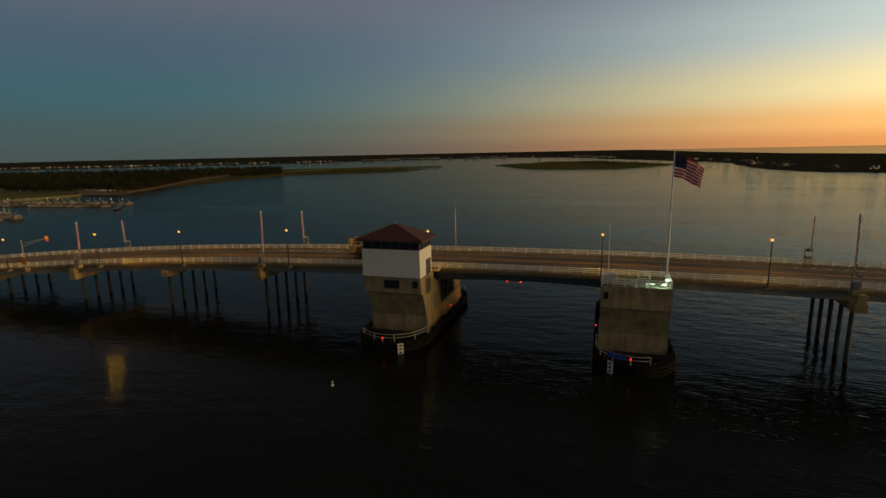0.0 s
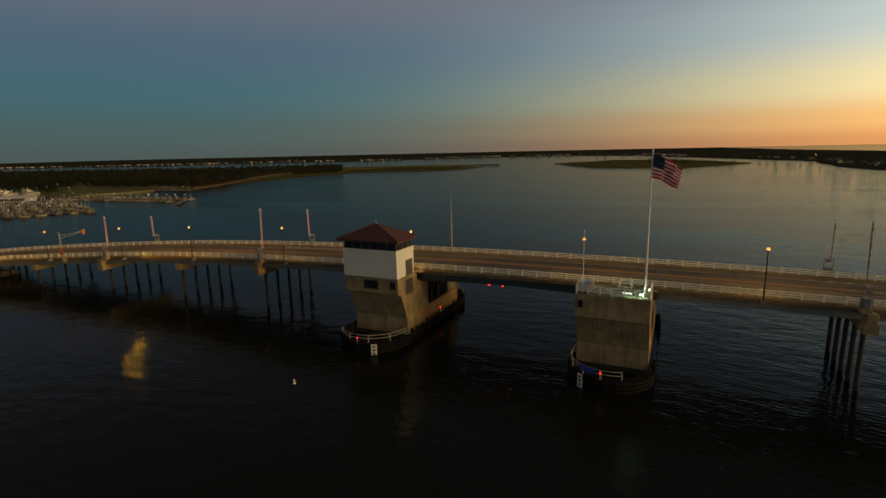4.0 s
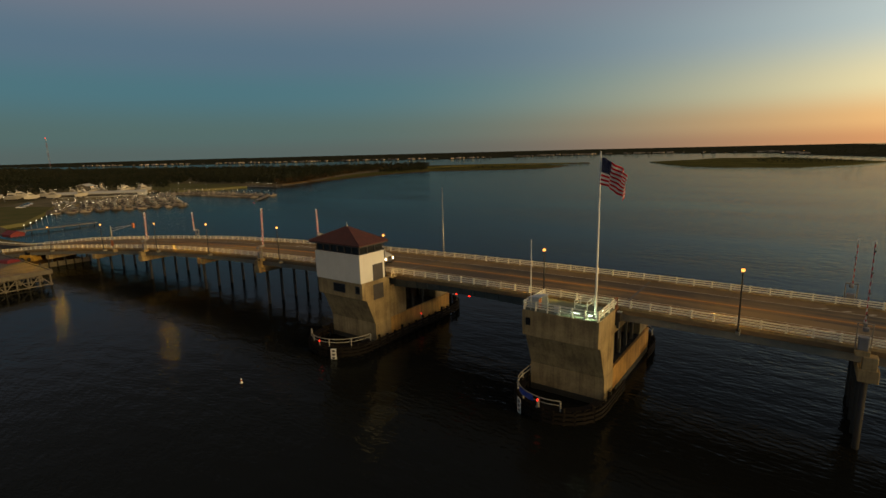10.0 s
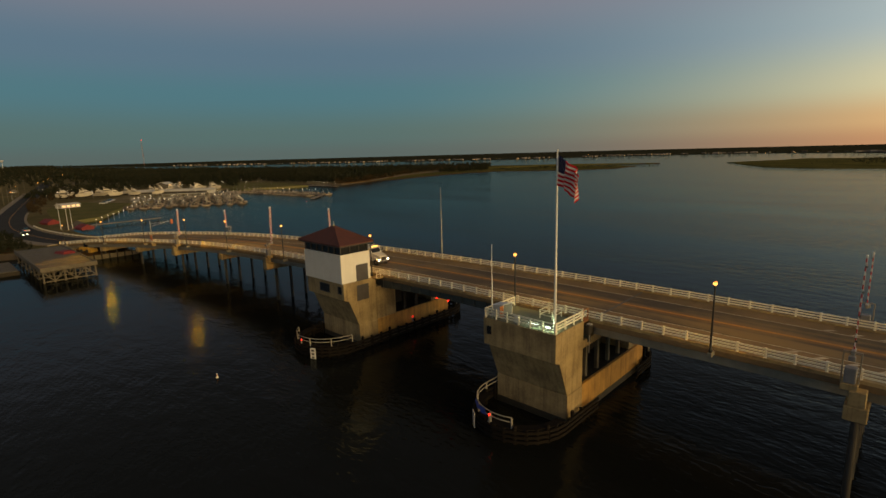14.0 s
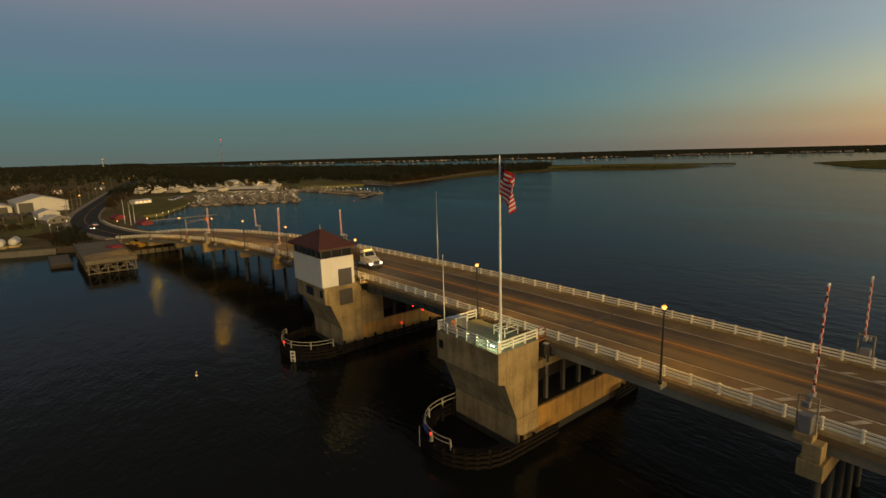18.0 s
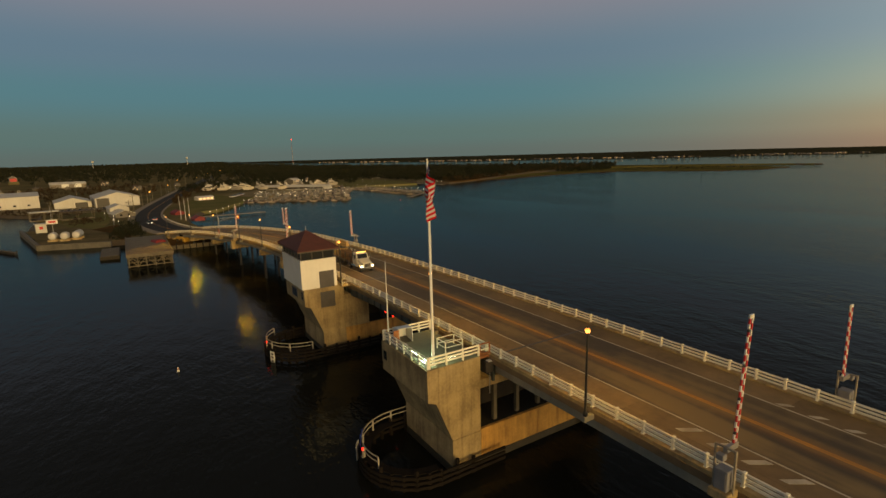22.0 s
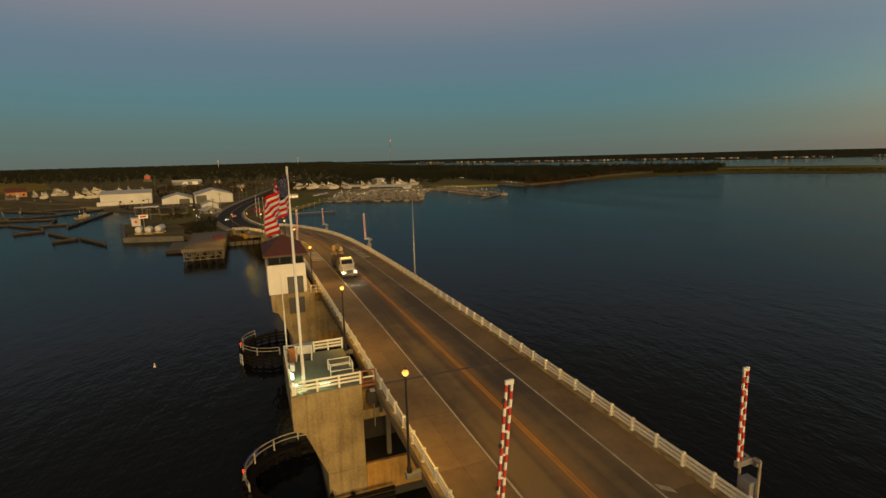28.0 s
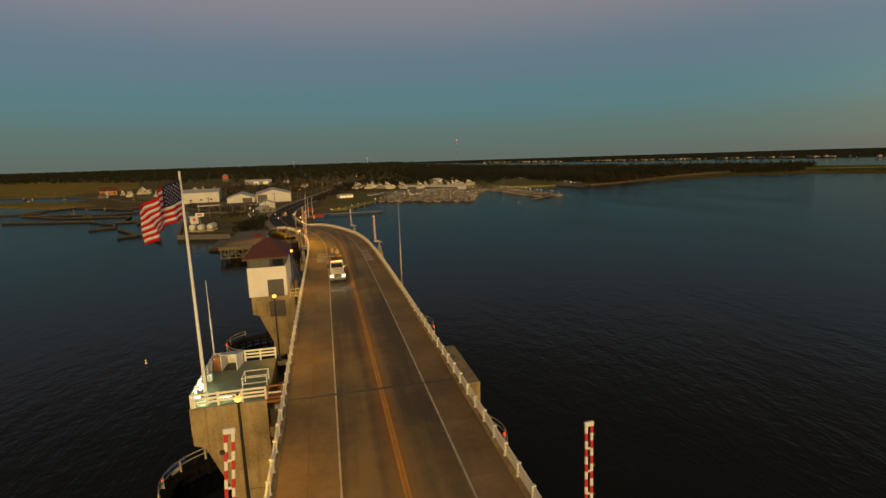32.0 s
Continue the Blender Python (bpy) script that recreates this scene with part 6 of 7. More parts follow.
BOATS = [boat_form(5.0, 1.8, False, False), boat_form(6.2, 2.1, True, False), boat_form(9.5, 3.1, True, True), boat_form(5.6, 2.0, False, False)]
berths = []
A, B, C, D = Vector((-315, 119)), Vector((-279, 178)), Vector((-394, 222)), Vector((-371, 137))
docks = thing("marina_docks", "weathered timber finger docks of the marina", "dock", kind="structure")
for r in range(8):
    f = r / 7
    p, q = A.lerp(D, f * 0.94), B.lerp(C, f * 0.94)
    d = (q - p)
    n = Vector((-d.y, d.x)).normalized()
    part("walkway", Geo().beam((p.x, p.y, 0.55), (q.x, q.y, 0.55), 1.8, 0.22), DOCK_WOOD, docks)
    count = int(d.length / 6.6)
    for i in range(count):
        c = p + d * ((i + 0.5) / count)
        part("dock_pile", Geo().turn([(0.16, -0.5), (0.13, 2.5), (0.08, 2.6)], (c.x + n.x * 0.9, c.y + n.y * 0.9), 6), TIMBER_PALE, docks)
        for s in (-1, 1):
            for out in (2.3, 4.9):
                if RNG.random() < 0.85:
                    berths.append((c.x + n.x * s * out, c.y + n.y * s * out, math.atan2(d.y * s, d.x * s)))
# long northern dock
p, q = Vector((-392, 229)), Vector((-283, 236))
part("walkway", Geo().beam((p.x, p.y, 0.7), (q.x, q.y, 0.7), 3.0, 0.25), DOCK_WOOD, docks)
part("walkway", Geo().beam((q.x, q.y, 0.7), (-262, 214, 0.7), 3.0, 0.25), DOCK_WOOD, docks)
part("walkway", Geo().beam((-398, 294, 0.9), (-352, 298, 0.9), 3.0, 0.25), DOCK_WOOD, docks)
for i in range(17):
    c = p.lerp(q, (i + 0.5) / 17)
    part("dock_pile", Geo().turn([(0.18, -0.5), (0.17, 2.8), (0.1, 2.9)], (c.x, c.y + 1.7), 6), TIMBER_PALE, docks)
    for s in (-1, 1):
        berths.append((c.x, c.y + s * 8.0, s * math.pi / 2))
RNG.shuffle(berths)
for i, (x, y, a) in enumerate(berths):
    k = (0, 1, 3, 1, 2, 0, 3, 1)[i % 8]
    if abs(y - 232) < 12 and x < -280:
        k = 2 if i % 3 else 1
    m = pose(x, y, 0.0, 0, 0, math.degrees(a + RNG.normal(0, 0.06))) @ Matrix.Scale(0.74 + 0.16 * float(RNG.random()), 4)
    src = BOATS[k]
    if "placed" in src:
        copy_thing(src, m)
    else:
        src.matrix_basis = m
        src["placed"] = 1
for b in BOATS:
    if "placed" in b:
        del b["placed"]


def yacht_ashore(x, y, rz, l):
    """A large white motor yacht standing on timber cradles."""
    b = l * 0.30
    ob = thing("motor_yacht", "white motor yacht with a flybridge standing on cradles ashore", "yacht", (x, y, GZ), rz, group="yachts in the boat yard")
    rings = []
    for f, wb, wt, zb in ((0.0, 0.70, 0.95, 0.15), (0.4, 0.74, 1.0, 0.0), (0.72, 0.50, 0.9, 0.15), (0.92, 0.12, 0.5, 0.7), (1.0, 0.01, 0.06, 1.5)):
        q, top = -l / 2 + l * f, 2.0 + 0.9 * f * f
        rings.append([(q, -wb * b / 2, 1.0 + zb), (q, wb * b / 2, 1.0 + zb), (q, wt * b / 2, 1.0 + top), (q, -wt * b / 2, 1.0 + top)])
    part("hull", Geo().loft(rings), YACHT_WHITE, ob)
    house_ = part("deckhouse", Geo().loft([[(-l * 0.28, -b * 0.38, 3.0), (l * 0.26, -b * 0.26, 3.3), (l * 0.26, b * 0.26, 3.3), (-l * 0.28, b * 0.38, 3.0)],
                                          [(-l * 0.26, -b * 0.34, 4.7), (l * 0.08, -b * 0.28, 4.7), (l * 0.08, b * 0.28, 4.7), (-l * 0.26, b * 0.34, 4.7)]]), YACHT_WHITE, ob)
    part("window", Geo().box(-l * 0.22, l * 0.10, -b * 0.375, b * 0.375, 3.75, 4.25), CABIN_DARK, house_, "dark window band")
    part("flybridge", Geo().loft([[(-l * 0.24, -b * 0.30, 4.7), (l * 0.05, -b * 0.24, 4.7), (l * 0.05, b * 0.24, 4.7), (-l * 0.24, b * 0.30, 4.7)],
                                  [(-l * 0.22, -b * 0.30, 5.5), (l * 0.0, -b * 0.22, 5.5), (l * 0.0, b * 0.22, 5.5), (-l * 0.22, b * 0.30, 5.5)]]), YACHT_WHITE, ob)
    part("radar_arch", Geo().beam((-l * 0.18, -b * 0.3, 5.4), (-l * 0.22, -b * 0.2, 6.8), 0.3, 0.2).beam((-l * 0.18, b * 0.3, 5.4), (-l * 0.22, b * 0.2, 6.8), 0.3, 0.2).beam((-l * 0.22, -b * 0.25, 6.8), (-l * 0.22, b * 0.25, 6.8), 0.4, 0.2), YACHT_WHITE, ob)
    for q in (-l * 0.28, l * 0.12):
        part("cradle", Geo().box(q - 0.25, q + 0.25, -b * 0.36, b * 0.36, 0, 1.25), TIMBER_AND_SHADE, ob)


YACHT_WHITE = material("dull_white_gelcoat", (0.60, 0.55, 0.46), (0.40, 0.36, 0.29), 0.4, scale=0.5, amount=0.8, per_piece=0.3)
for x, y, a, l in ((-441, 112, 40, 15), (-436, 123, 65, 12), (-430, 133, 30, 16), (-421, 141, 75, 11), (-413, 152, 25, 14), (-452, 128, 110, 13), (-446, 142, 50, 16), (-437, 153, 20, 11), (-462, 116, 75, 15), (-405, 166, 60, 10)):
    yacht_ashore(x, y, radians(a), l * 0.82)
yards = []
for i in range(22):
    yards.append((RNG.uniform(-565, -440), RNG.uniform(-120, -22), (1, 1, 2, 3)[i % 4]))
for i in range(12):
    yards.append((RNG.uniform(-445, -400), RNG.uniform(165, 222), (1, 1, 2)[i % 3]))
for x, y, k in yards:
    yacht_ashore(x, y, float(RNG.uniform(0.2, 1.4)), 6.5 + 1.8 * k)
long_shed = thing("dry_stack_shed", "long low white boat store behind the docks", "shed", (-405, 178, GZ), radians(50))
gable(long_shed, 62, 7, 2.6, 3.8, METAL_WHITE, ROOF_PALE, "x")
part("opening", Geo().box(-26, 26, -3.56, -3.5, 0.4, 2.1), FRAME_DARK, long_shed, "long dark opening")


def post_light(h, bulb, label, size=0.22):
    ob = thing("lamp_post", label, "lamp post", group="shore lamp posts")
    part("post", Geo().turn([(0.09, 0), (0.05, h)], n=6), POLE_GREY, ob)
    part("bulb", Geo().turn([(0.05, h), (size, h + size * 0.7), (size, h + size * 1.2), (0.05, h + size * 2)], n=8), bulb, ob, "glowing bulb")
    return ob


white_post = post_light(3.2, WHITE_BULB, "dock lamp post with a white bulb, lit", 0.14)
amber_post = post_light(7.5, AMBER_BULB, "roadside lamp post with an amber bulb, lit", 0.30)
whites, ambers = [], [(-342, 63.3), (-432, 80), (-542, 96), (-612, 122), (-660, 134), (-735, 150), (-985, 204), (-1010, 214), (-1207, 246)]
for i in range(44):
    f, h = RNG.uniform(0, 1), RNG.uniform(0, 1)
    c = A.lerp(B, f).lerp(D.lerp(C, f), h)
    whites.append((c.x, c.y, 0.4))
for i in range(14):
    c = p.lerp(q, i / 13)
    whites.append((c.x, c.y + 1.0, 0.7))
for i in range(12):
    whites.append((-400 + 4 * i, 296 + RNG.uniform(-1, 3), 0.9))
for i in range(46):
    whites.append((RNG.uniform(-560, -420), RNG.uniform(90, 300), GZ))
for i in range(10):
    whites.append((-228 - 7 * i, 84 + 4.0 * i, GZ if i > 5 else 0.6))
for x, y in ((-250, 40), (-232, 44), (-215, 44), (-205, 46), (-226, 50)):
    whites.append((x, y, GZ))
for i, (x, y, z) in enumerate(whites):
    if i == 0:
        white_post.location = (x, y, z)
    else:
        copy_thing(white_post, pose(x, y, z))
for i, (x, y) in enumerate(ambers):
    if i == 0:
        amber_post.location = (x, y, GZ)
    else:
        copy_thing(amber_post, pose(x, y, GZ))
for i, (x, y, z) in enumerate(spots):
    if i % 3 == 0 and z < 1.2:
        copy_thing(amber_post if i % 2 else white_post, pose(x + 4, y - 12, 1.0))
red_light(-233.2, 192.0, 1.9)
beach_dock = thing("beach_pier", "small timber pier with lamp posts off the beach", "dock")
part("walkway", Geo().beam((-232, 79, 1.2), (-236, 112, 0.9), 3.0, 0.25), DOCK_WOOD, beach_dock)
for k in range(6):
    part("pile_shaft", Geo().turn([(0.17, -1), (0.16, 1.4)], (-231 - 0.8 * k, 81 + 6 * k), 7), TIMBER_AND_SHADE, beach_dock)

# ---------- the work dock beside the bridge ----------
wd = thing("timber_work_dock", "weathered timber work dock on crossed piles", "dock")
X0, X1, Y0, Y1, DZ = -158.0, -118.5, 48.0, 59.3, 3.55
for i in range(24):
    x = X0 + (X1 - X0) * i / 24
    part("deck_board", Geo().box(x, x + (X1 - X0) / 24 - 0.05, Y0, Y1, DZ - 0.14, DZ + 0.02 * (i % 3)), TIMBER_PALE, wd)
for s, y in ((0, Y0), (1, Y1)):
    part("edge_beam", Geo().box(X0, X1, y - 0.2, y + 0.2, DZ - 0.7, DZ + 0.28, 0.03), TIMBER_PALE, wd)
part("edge_beam", Geo().box(X1 - 0.05, X1 + 0.35, Y0 - 0.2, Y1 + 0.2, DZ - 0.75, DZ + 0.3, 0.03), TIMBER_PALE, wd)
for i in range(7):
    x = X1 - 0.2 - i * 6.2
    for j in range(6):
        y = Y0 + 0.3 + (Y1 - Y0 - 0.6) * j / 5
        part("pile_shaft", Geo().turn([(0.2, -1.5), (0.19, DZ - 0.15)], (x, y), 8), TIMBER_PALE, wd)
    if i < 3:
        for j in range(5):
            ya, yb = Y0 + 0.3 + (Y1 - Y0 - 0.6) * j / 5, Y0 + 0.3 + (Y1 - Y0 - 0.6) * (j + 1) / 5
            part("brace", Geo().beam((x + 0.22, ya, 0.3 if j % 2 else 2.7), (x + 0.22, yb, 2.7 if j % 2 else 0.3), 0.1, 0.22), TIMBER_PALE, wd)
    part("waling", Geo().box(x + 0.16, x + 0.34, Y0, Y1, 0.25, 0.5), TIMBER_PALE, wd)
for j in range(0, 6):
    x = X1 - 0.2 - j * 6.2
    part("brace", Geo().beam((x, Y0 - 0.05, 0.3 if j % 2 else 2.7), (x - 6.2, Y0 - 0.05, 2.7 if j % 2 else 0.3), 0.1, 0.22), TIMBER_PALE, wd)
RED_SHEET = material("red_tarpaulin", (0.22, 0.018, 0.015), (0.15, 0.014, 0.012), 0.6, scale=1)
rs = thing("red_cover", "red tarpaulin over low goods on the work dock", "tarpaulin", (-140.8, 56.9, DZ + 0.04), radians(15))
part("sheet", Geo().loft([[(-2.6, -1.6, 0), (2.6, -1.6, 0), (2.6, 1.6, 0), (-2.6, 1.6, 0)], [(-2.2, -1.3, 0.5), (2.2, -1.2, 0.7), (2.2, 1.2, 0.6), (-2.2, 1.3, 0.45)], [(-1.2, -0.4, 0.75), (1.4, -0.3, 0.9), (1.4, 0.3, 0.9), (-1.2, 0.4, 0.8)]]), RED_SHEET, rs)
barge = thing("mooring_float", "low timber mooring float beside the dock", "dock", (-146, 43.5, 0))
part("hull", Geo().box(-9, 9, -2.6, 2.6, -0.3, 1.0, 0.1), TIMBER_AND_SHADE, barge)
part("deck", Geo().box(-8.8, 8.8, -2.4, 2.4, 1.0, 1.1), TIMBER_PALE, barge)
land("bank", ccw([(-170, 56), (-146, 60), (-143.5, 64), (-143.5, 76), (-170, 78)]), 0.95, (REEDS, SAND), "brown reedy bank behind a timber bulkhead under the bridge", "ground", 4, 1.0, 4.0, 1.5)
wharf = thing("timber_bulkhead", "low brown timber bulkhead at the foot of the bridge", "bulkhead", (-143.2, 60.0, 0), group="")
for k in range(9):
    part("pile_shaft", Geo().turn([(0.2, -1.0), (0.19, 1.7 + 0.3 * (k % 2)), (0.12, 1.85 + 0.3 * (k % 2))], (0.25, 2.0 * k), 8), TIMBER_AND_SHADE, wharf)
for z in (0.25, 0.75, 1.15):
    part("waling", Geo().box(-0.15, 0.05, -0.3, 16.3, z - 0.2, z + 0.2, 0.02), TIMBER_PALE, wharf)
plant = thing("yellow_loader", "small yellow machine parked at the back of the dock", "machine", (-154.5, 65.0, 0.9), radians(30))
YELLOW = material("yellow_machine_paint", (0.55, 0.33, 0.05), (0.40, 0.24, 0.04), 0.6, scale=1.5)
part("body", Geo().box(-2.2, 1.4, -1.1, 1.1, 0.6, 1.8, 0.15), YELLOW, plant)
part("cab", Geo().box(-0.6, 0.8, -0.7, 0.7, 1.8, 3.0, 0.1), WINDOW, plant)
part("bucket", Geo().prism([(1.4, 0.2), (2.6, 0.1), (2.4, 1.3), (1.6, 1.2)], "y", -1.2, 1.2), YELLOW, plant)
for x in (-1.3, 0.9):
    for y in (-1.0, 1.0):
        part("wheel", Geo().tube((x, y - 0.2, 0.55), (x, y + 0.2, 0.55), 0.6, n=12), FRAME_DARK, plant)

# ---------- concrete quay with tanks ----------
LOT_DIRT = material("packed_dirt", (0.20, 0.155, 0.09), (0.09, 0.082, 0.045), 0.95, spec=0.0, scale=0.12, amount=1.2, bump=0.4, bump_scale=3)
quay = thing("quay", "concrete-walled quay with a timber edge", "quay", kind="structure")
qp = [(-226, 11.0), (-172.5, 22.5), (-165.5, 43.5)]
for a, b in zip(qp, qp[1:]):
    part("wall", Geo().beam((*a, 0.5), (*b, 0.5), 0.9, 2.6), CONCRETE_DARK, quay)
    part("cap", Geo().beam((*a, 1.86), (*b, 1.86), 1.3, 0.16), TIMBER_PALE, quay)
part("apron", Geo().add([(-224, 12.5, 1.62), (-173, 23.5, 1.62), (-167, 43, 1.62), (-185, 46, 1.62), (-226, 30, 1.62)], [(0, 1, 2, 3, 4)]), LOT_DIRT, quay, "brown dirt apron")
for i, (x, y) in enumerate(((-182.5, 26.0), (-181.0, 29.6), (-183.5, 33.2))):
    tk = thing("white_tank", "white cylindrical tank lying on a steel saddle", "tank", (x, y, 1.62), radians(172), group="white tanks on the quay")
    e = 3.4 if i == 2 else 1.9
    prof = [(0.3, -e), (1.0, 0.2 - e), (1.3, 0.7 - e), (1.35, e - 0.7), (1.0, e - 0.2), (0.3, e)]
    part("shell", Geo().loft([[(z, r * math.cos(k * math.pi / 9), 1.9 + r * math.sin(k * math.pi / 9)) for k in range(18)] for r, z in prof]), ROOF_PALE if i == 2 else METAL_WHITE, tk, smooth=False)
    for s in (-e * 0.55, e * 0.55):
        part("saddle", Geo().box(s - 0.25, s + 0.25, -1.5, 1.5, 0, 0.75), CONCRETE, tk)
kb = thing("fuel_kiosk", "small white kiosk with a red mark on the quay", "kiosk", (-216, 19, 1.6), radians(10))
part("body", Geo().box(-2, 2, -1.8, 1.8, 0, 3.4, 0.06), METAL_WHITE, kb)
part("mark", Geo().box(2.0, 2.04, -0.6, 0.6, 1.4, 2.6), GATE_RED, kb, "plain red mark")
part("roof", Geo().box(-2.3, 2.3, -2.1, 2.1, 3.4, 3.6, 0.04), ROOF_PALE, kb)
sb = thing("fuel_sign", "white and red sign board on a tall pole", "sign", (-205, 24, 1.6), radians(5))
part("pole", Geo().turn([(0.14, 0), (0.09, 11.5)], n=8), POLE_GREY, sb)
part("board", Geo().box(-0.12, 0.12, -1.8, 1.8, 4.2, 5.8, 0.03), GATE_WHITE, sb)
part("mark", Geo().box(0.121, 0.14, -1.2, 1.2, 4.6, 5.4), GATE_RED, sb, "plain red bar")

# ---------- timber breakwaters ----------
for a, b in (((-222, -29), (-228, -20)), ((-218, -15), (-190, 2)), ((-185, -4), (-191, 3)), ((-191, 4), (-168, 17)), ((-283, -96), (-266, -46)), ((-266, -46), (-240, -24)), ((-240, -24), (-228, -20)),
             ((-330, -110), (-297, -74)), ((-297, -74), (-286, -32)), ((-317, -12), (-240, -14)), ((-286, -32), (-262, -27)), ((-382, -99), (-336, -47)), ((-345, -130), (-347, -107)), ((-390, -100), (-351, -120)), ((-328, -109), (-308, -50)), ((-308, -50), (-318, -37)), ((-318, -37), (-349, -19)), ((-356, -58), (-365, -21)), ((-252, -29), (-254, -18))):
    bw = thing("breakwater", "low dark timber breakwater standing in the water", "breakwater", (*a, 0), group="timber breakwaters")
    dx, dy = b[0] - a[0], b[1] - a[1]
    n = max(2, int(math.hypot(dx, dy) / 4))
    part("wall", Geo().beam((0, 0, 0.1), (dx, dy, 0.1), 0.45, 1.36), TIMBER_AND_SHADE, bw)
    part("cap", Geo().beam((0, 0, 0.86), (dx, dy, 0.86), 0.9, 0.14), TIMBER_PALE, bw)
    for i in range(n + 1):
        part("pile_shaft", Geo().turn([(0.2, -1), (0.17, 1.5), (0.1, 1.6)], (dx * i / n, dy * i / n + 0.45), 7), TIMBER_AND_SHADE, bw)
land("mud_flat", ccw([(-371, -92), (-360, -62), (-380, -32), (-470, -72), (-500, -125), (-470, -150), (-430, -118)]), 0.35, (LOT_DIRT, LOT_DIRT), "brown mud flat behind the breakwaters", "ground", 8, 4, 12.0, 2.0)
# boats in the southern basin
for x, y, a in ((-617, -238, 70), (-600, -226, 80), (-592, -216, 60), (-594, -207, 75), (-586, -196, 85), (-580, -188, 65), (-560, -174, 75), (-543, -160, 80), (-520, -225, 20), (-532, -200, 30), (-548, -215, 10), (-505, -190, 60), (-515, -165, 80), (-470, -100, 40), (-440, -80, 30), (-300, -60, 70), (-330, -80, 50), (-352, -70, 20), (-285, -20, 90), (-300, -22, 85)):
    copy_thing(BOATS[1 if a % 20 else 3], pose(x, y, 0.0, 0, 0, a))

# ---------- utility poles ----------
for i, (x, y, h) in enumerate(((-323, 58, 12), (-340, 61.5, 12), (-378, 66, 12), (-420, 74, 12), (-442, 79, 12), (-463, 84, 12), (-500, 91, 12), (-540, 97, 12), (-590, 108, 12), (-388, 21, 14), (-243, 20.6, 11), (-470, -10, 14), (-520, -40, 14), (-580, -60, 14), (-640, -90, 14), (-232, 50.5, 10), (-262, 52.5, 11))):
    up = thing("utility_pole", "wooden utility pole with a crossarm", "utility pole", (x, y, GZ), 0.3, group="utility poles")
    part("pole", Geo().turn([(0.2, 0), (0.13, h)], n=7), TIMBER_PALE, up)
    part("crossarm", Geo().box(-0.08, 0.08, -1.3, 1.3, h - 0.9, h - 0.7), TIMBER_PALE, up)
    for s in (-1.1, 0, 1.1):
        part("insulator", Geo().turn([(0.05, h - 0.7), (0.07, h - 0.55), (0.03, h - 0.5)], (0, s), 6), POLE_GREY, up)
for x, y, h in ((-225, 70.8, 11), (-218.6, 72.2, 10), (-221.8, 74.2, 10)):
    fp = thing("bare_flagpole", "tall bare white pole beside the road", "flagpole", (x, y, GZ), group="bare poles by the road")
    part("pole", Geo().turn([(0.12, 0), (0.06, h)], n=8), POLE_WHITE, fp)
    part("foot", Geo().turn([(0.4, 0), (0.3, 0.3)], n=8), CONCRETE, fp)
hut = thing("red_hut", "low open hut with a dull red roof by the shore", "hut", (-215, 77.0, GZ), radians(10))
gable(hut, 6, 4.5, 1.0, 2.0, RED_SHEET, RED_SHEET, "x")

hut2 = thing("red_hut", "low open hut with a dull red roof beside the road", "hut", (-252, 71.5, GZ), radians(14))
gable(hut2, 7, 4.5, 1.0, 2.2, RED_SHEET, RED_SHEET, "x")

# ---------- signal mast on the bridge ----------
sm = thing("signal_mast", "grey signal mast with a truss arm over the road", "traffic signal", on_road(-115.6, -8.0, -0.4), road_turn(-115.6))
part("bracket", Geo().box(-0.35, 0.35, -0.3, 0.8, -0.4, 0.4, 0.04), CONCRETE, sm)
part("pole", Geo().turn([(0.14, 0.3), (0.10, 6.3)], n=8), POLE_GREY, sm)
for z in (5.6, 4.9):
    part("chord", Geo().tube((0, 0, z), (0, 5.6, 5.75), 0.05, n=6), POLE_GREY, sm)
for k in range(1, 5):
    part("web", Geo().tube((0, 1.1 * k, 5.58), (0, 1.1 * k + 0.5, 4.95 + 0.15 * k), 0.03, n=5), POLE_GREY, sm)
ORANGE = material("orange_sign_paint", (0.60, 0.16, 0.03), (0.5, 0.13, 0.03), 0.5, scale=2)
part("signal_head", Geo().box(-0.25, 0.25, 5.4, 5.9, 5.0, 6.2, 0.04), ORANGE, sm, "orange signal head")
part("sign", Geo().box(-0.5, 0.5, -0.18, -0.12, 1.2, 2.6, 0.02), ORANGE, sm, "plain orange sign")

# ---------- far landmarks ----------
TOWER_RED = material("faded_tower_red", (0.22, 0.06, 0.05), (0.15, 0.05, 0.045), 0.6, scale=0.5)
rt = thing("radio_tower", "tall red and white lattice radio tower with a red light", "radio tower", (-1635, 525, 1.4))
H = 84
for k in range(3):
    a = 2.1 * k
    for j in range(7):
        z0, z1 = H * j / 7, H * (j + 1) / 7
        part("leg", Geo().tube((1.5 * math.cos(a), 1.5 * math.sin(a), z0), (1.5 * math.cos(a), 1.5 * math.sin(a), z1), 0.20, n=5), TOWER_RED if j % 2 else POLE_GREY, rt)
for j in range(28):
    z = H * j / 28
    a, b = 2.1 * (j % 3), 2.1 * ((j + 1) % 3)
    part("brace", Geo().tube((1.5 * math.cos(a), 1.5 * math.sin(a), z), (1.5 * math.cos(b), 1.5 * math.sin(b), z + 3), 0.16, n=4), POLE_GREY, rt)
part("beacon", Geo().turn([(0.3, H), (1.2, H + 0.8), (1.2, H + 2), (0.3, H + 2.6)], n=8), RED_GLOW, rt, "glowing red beacon")
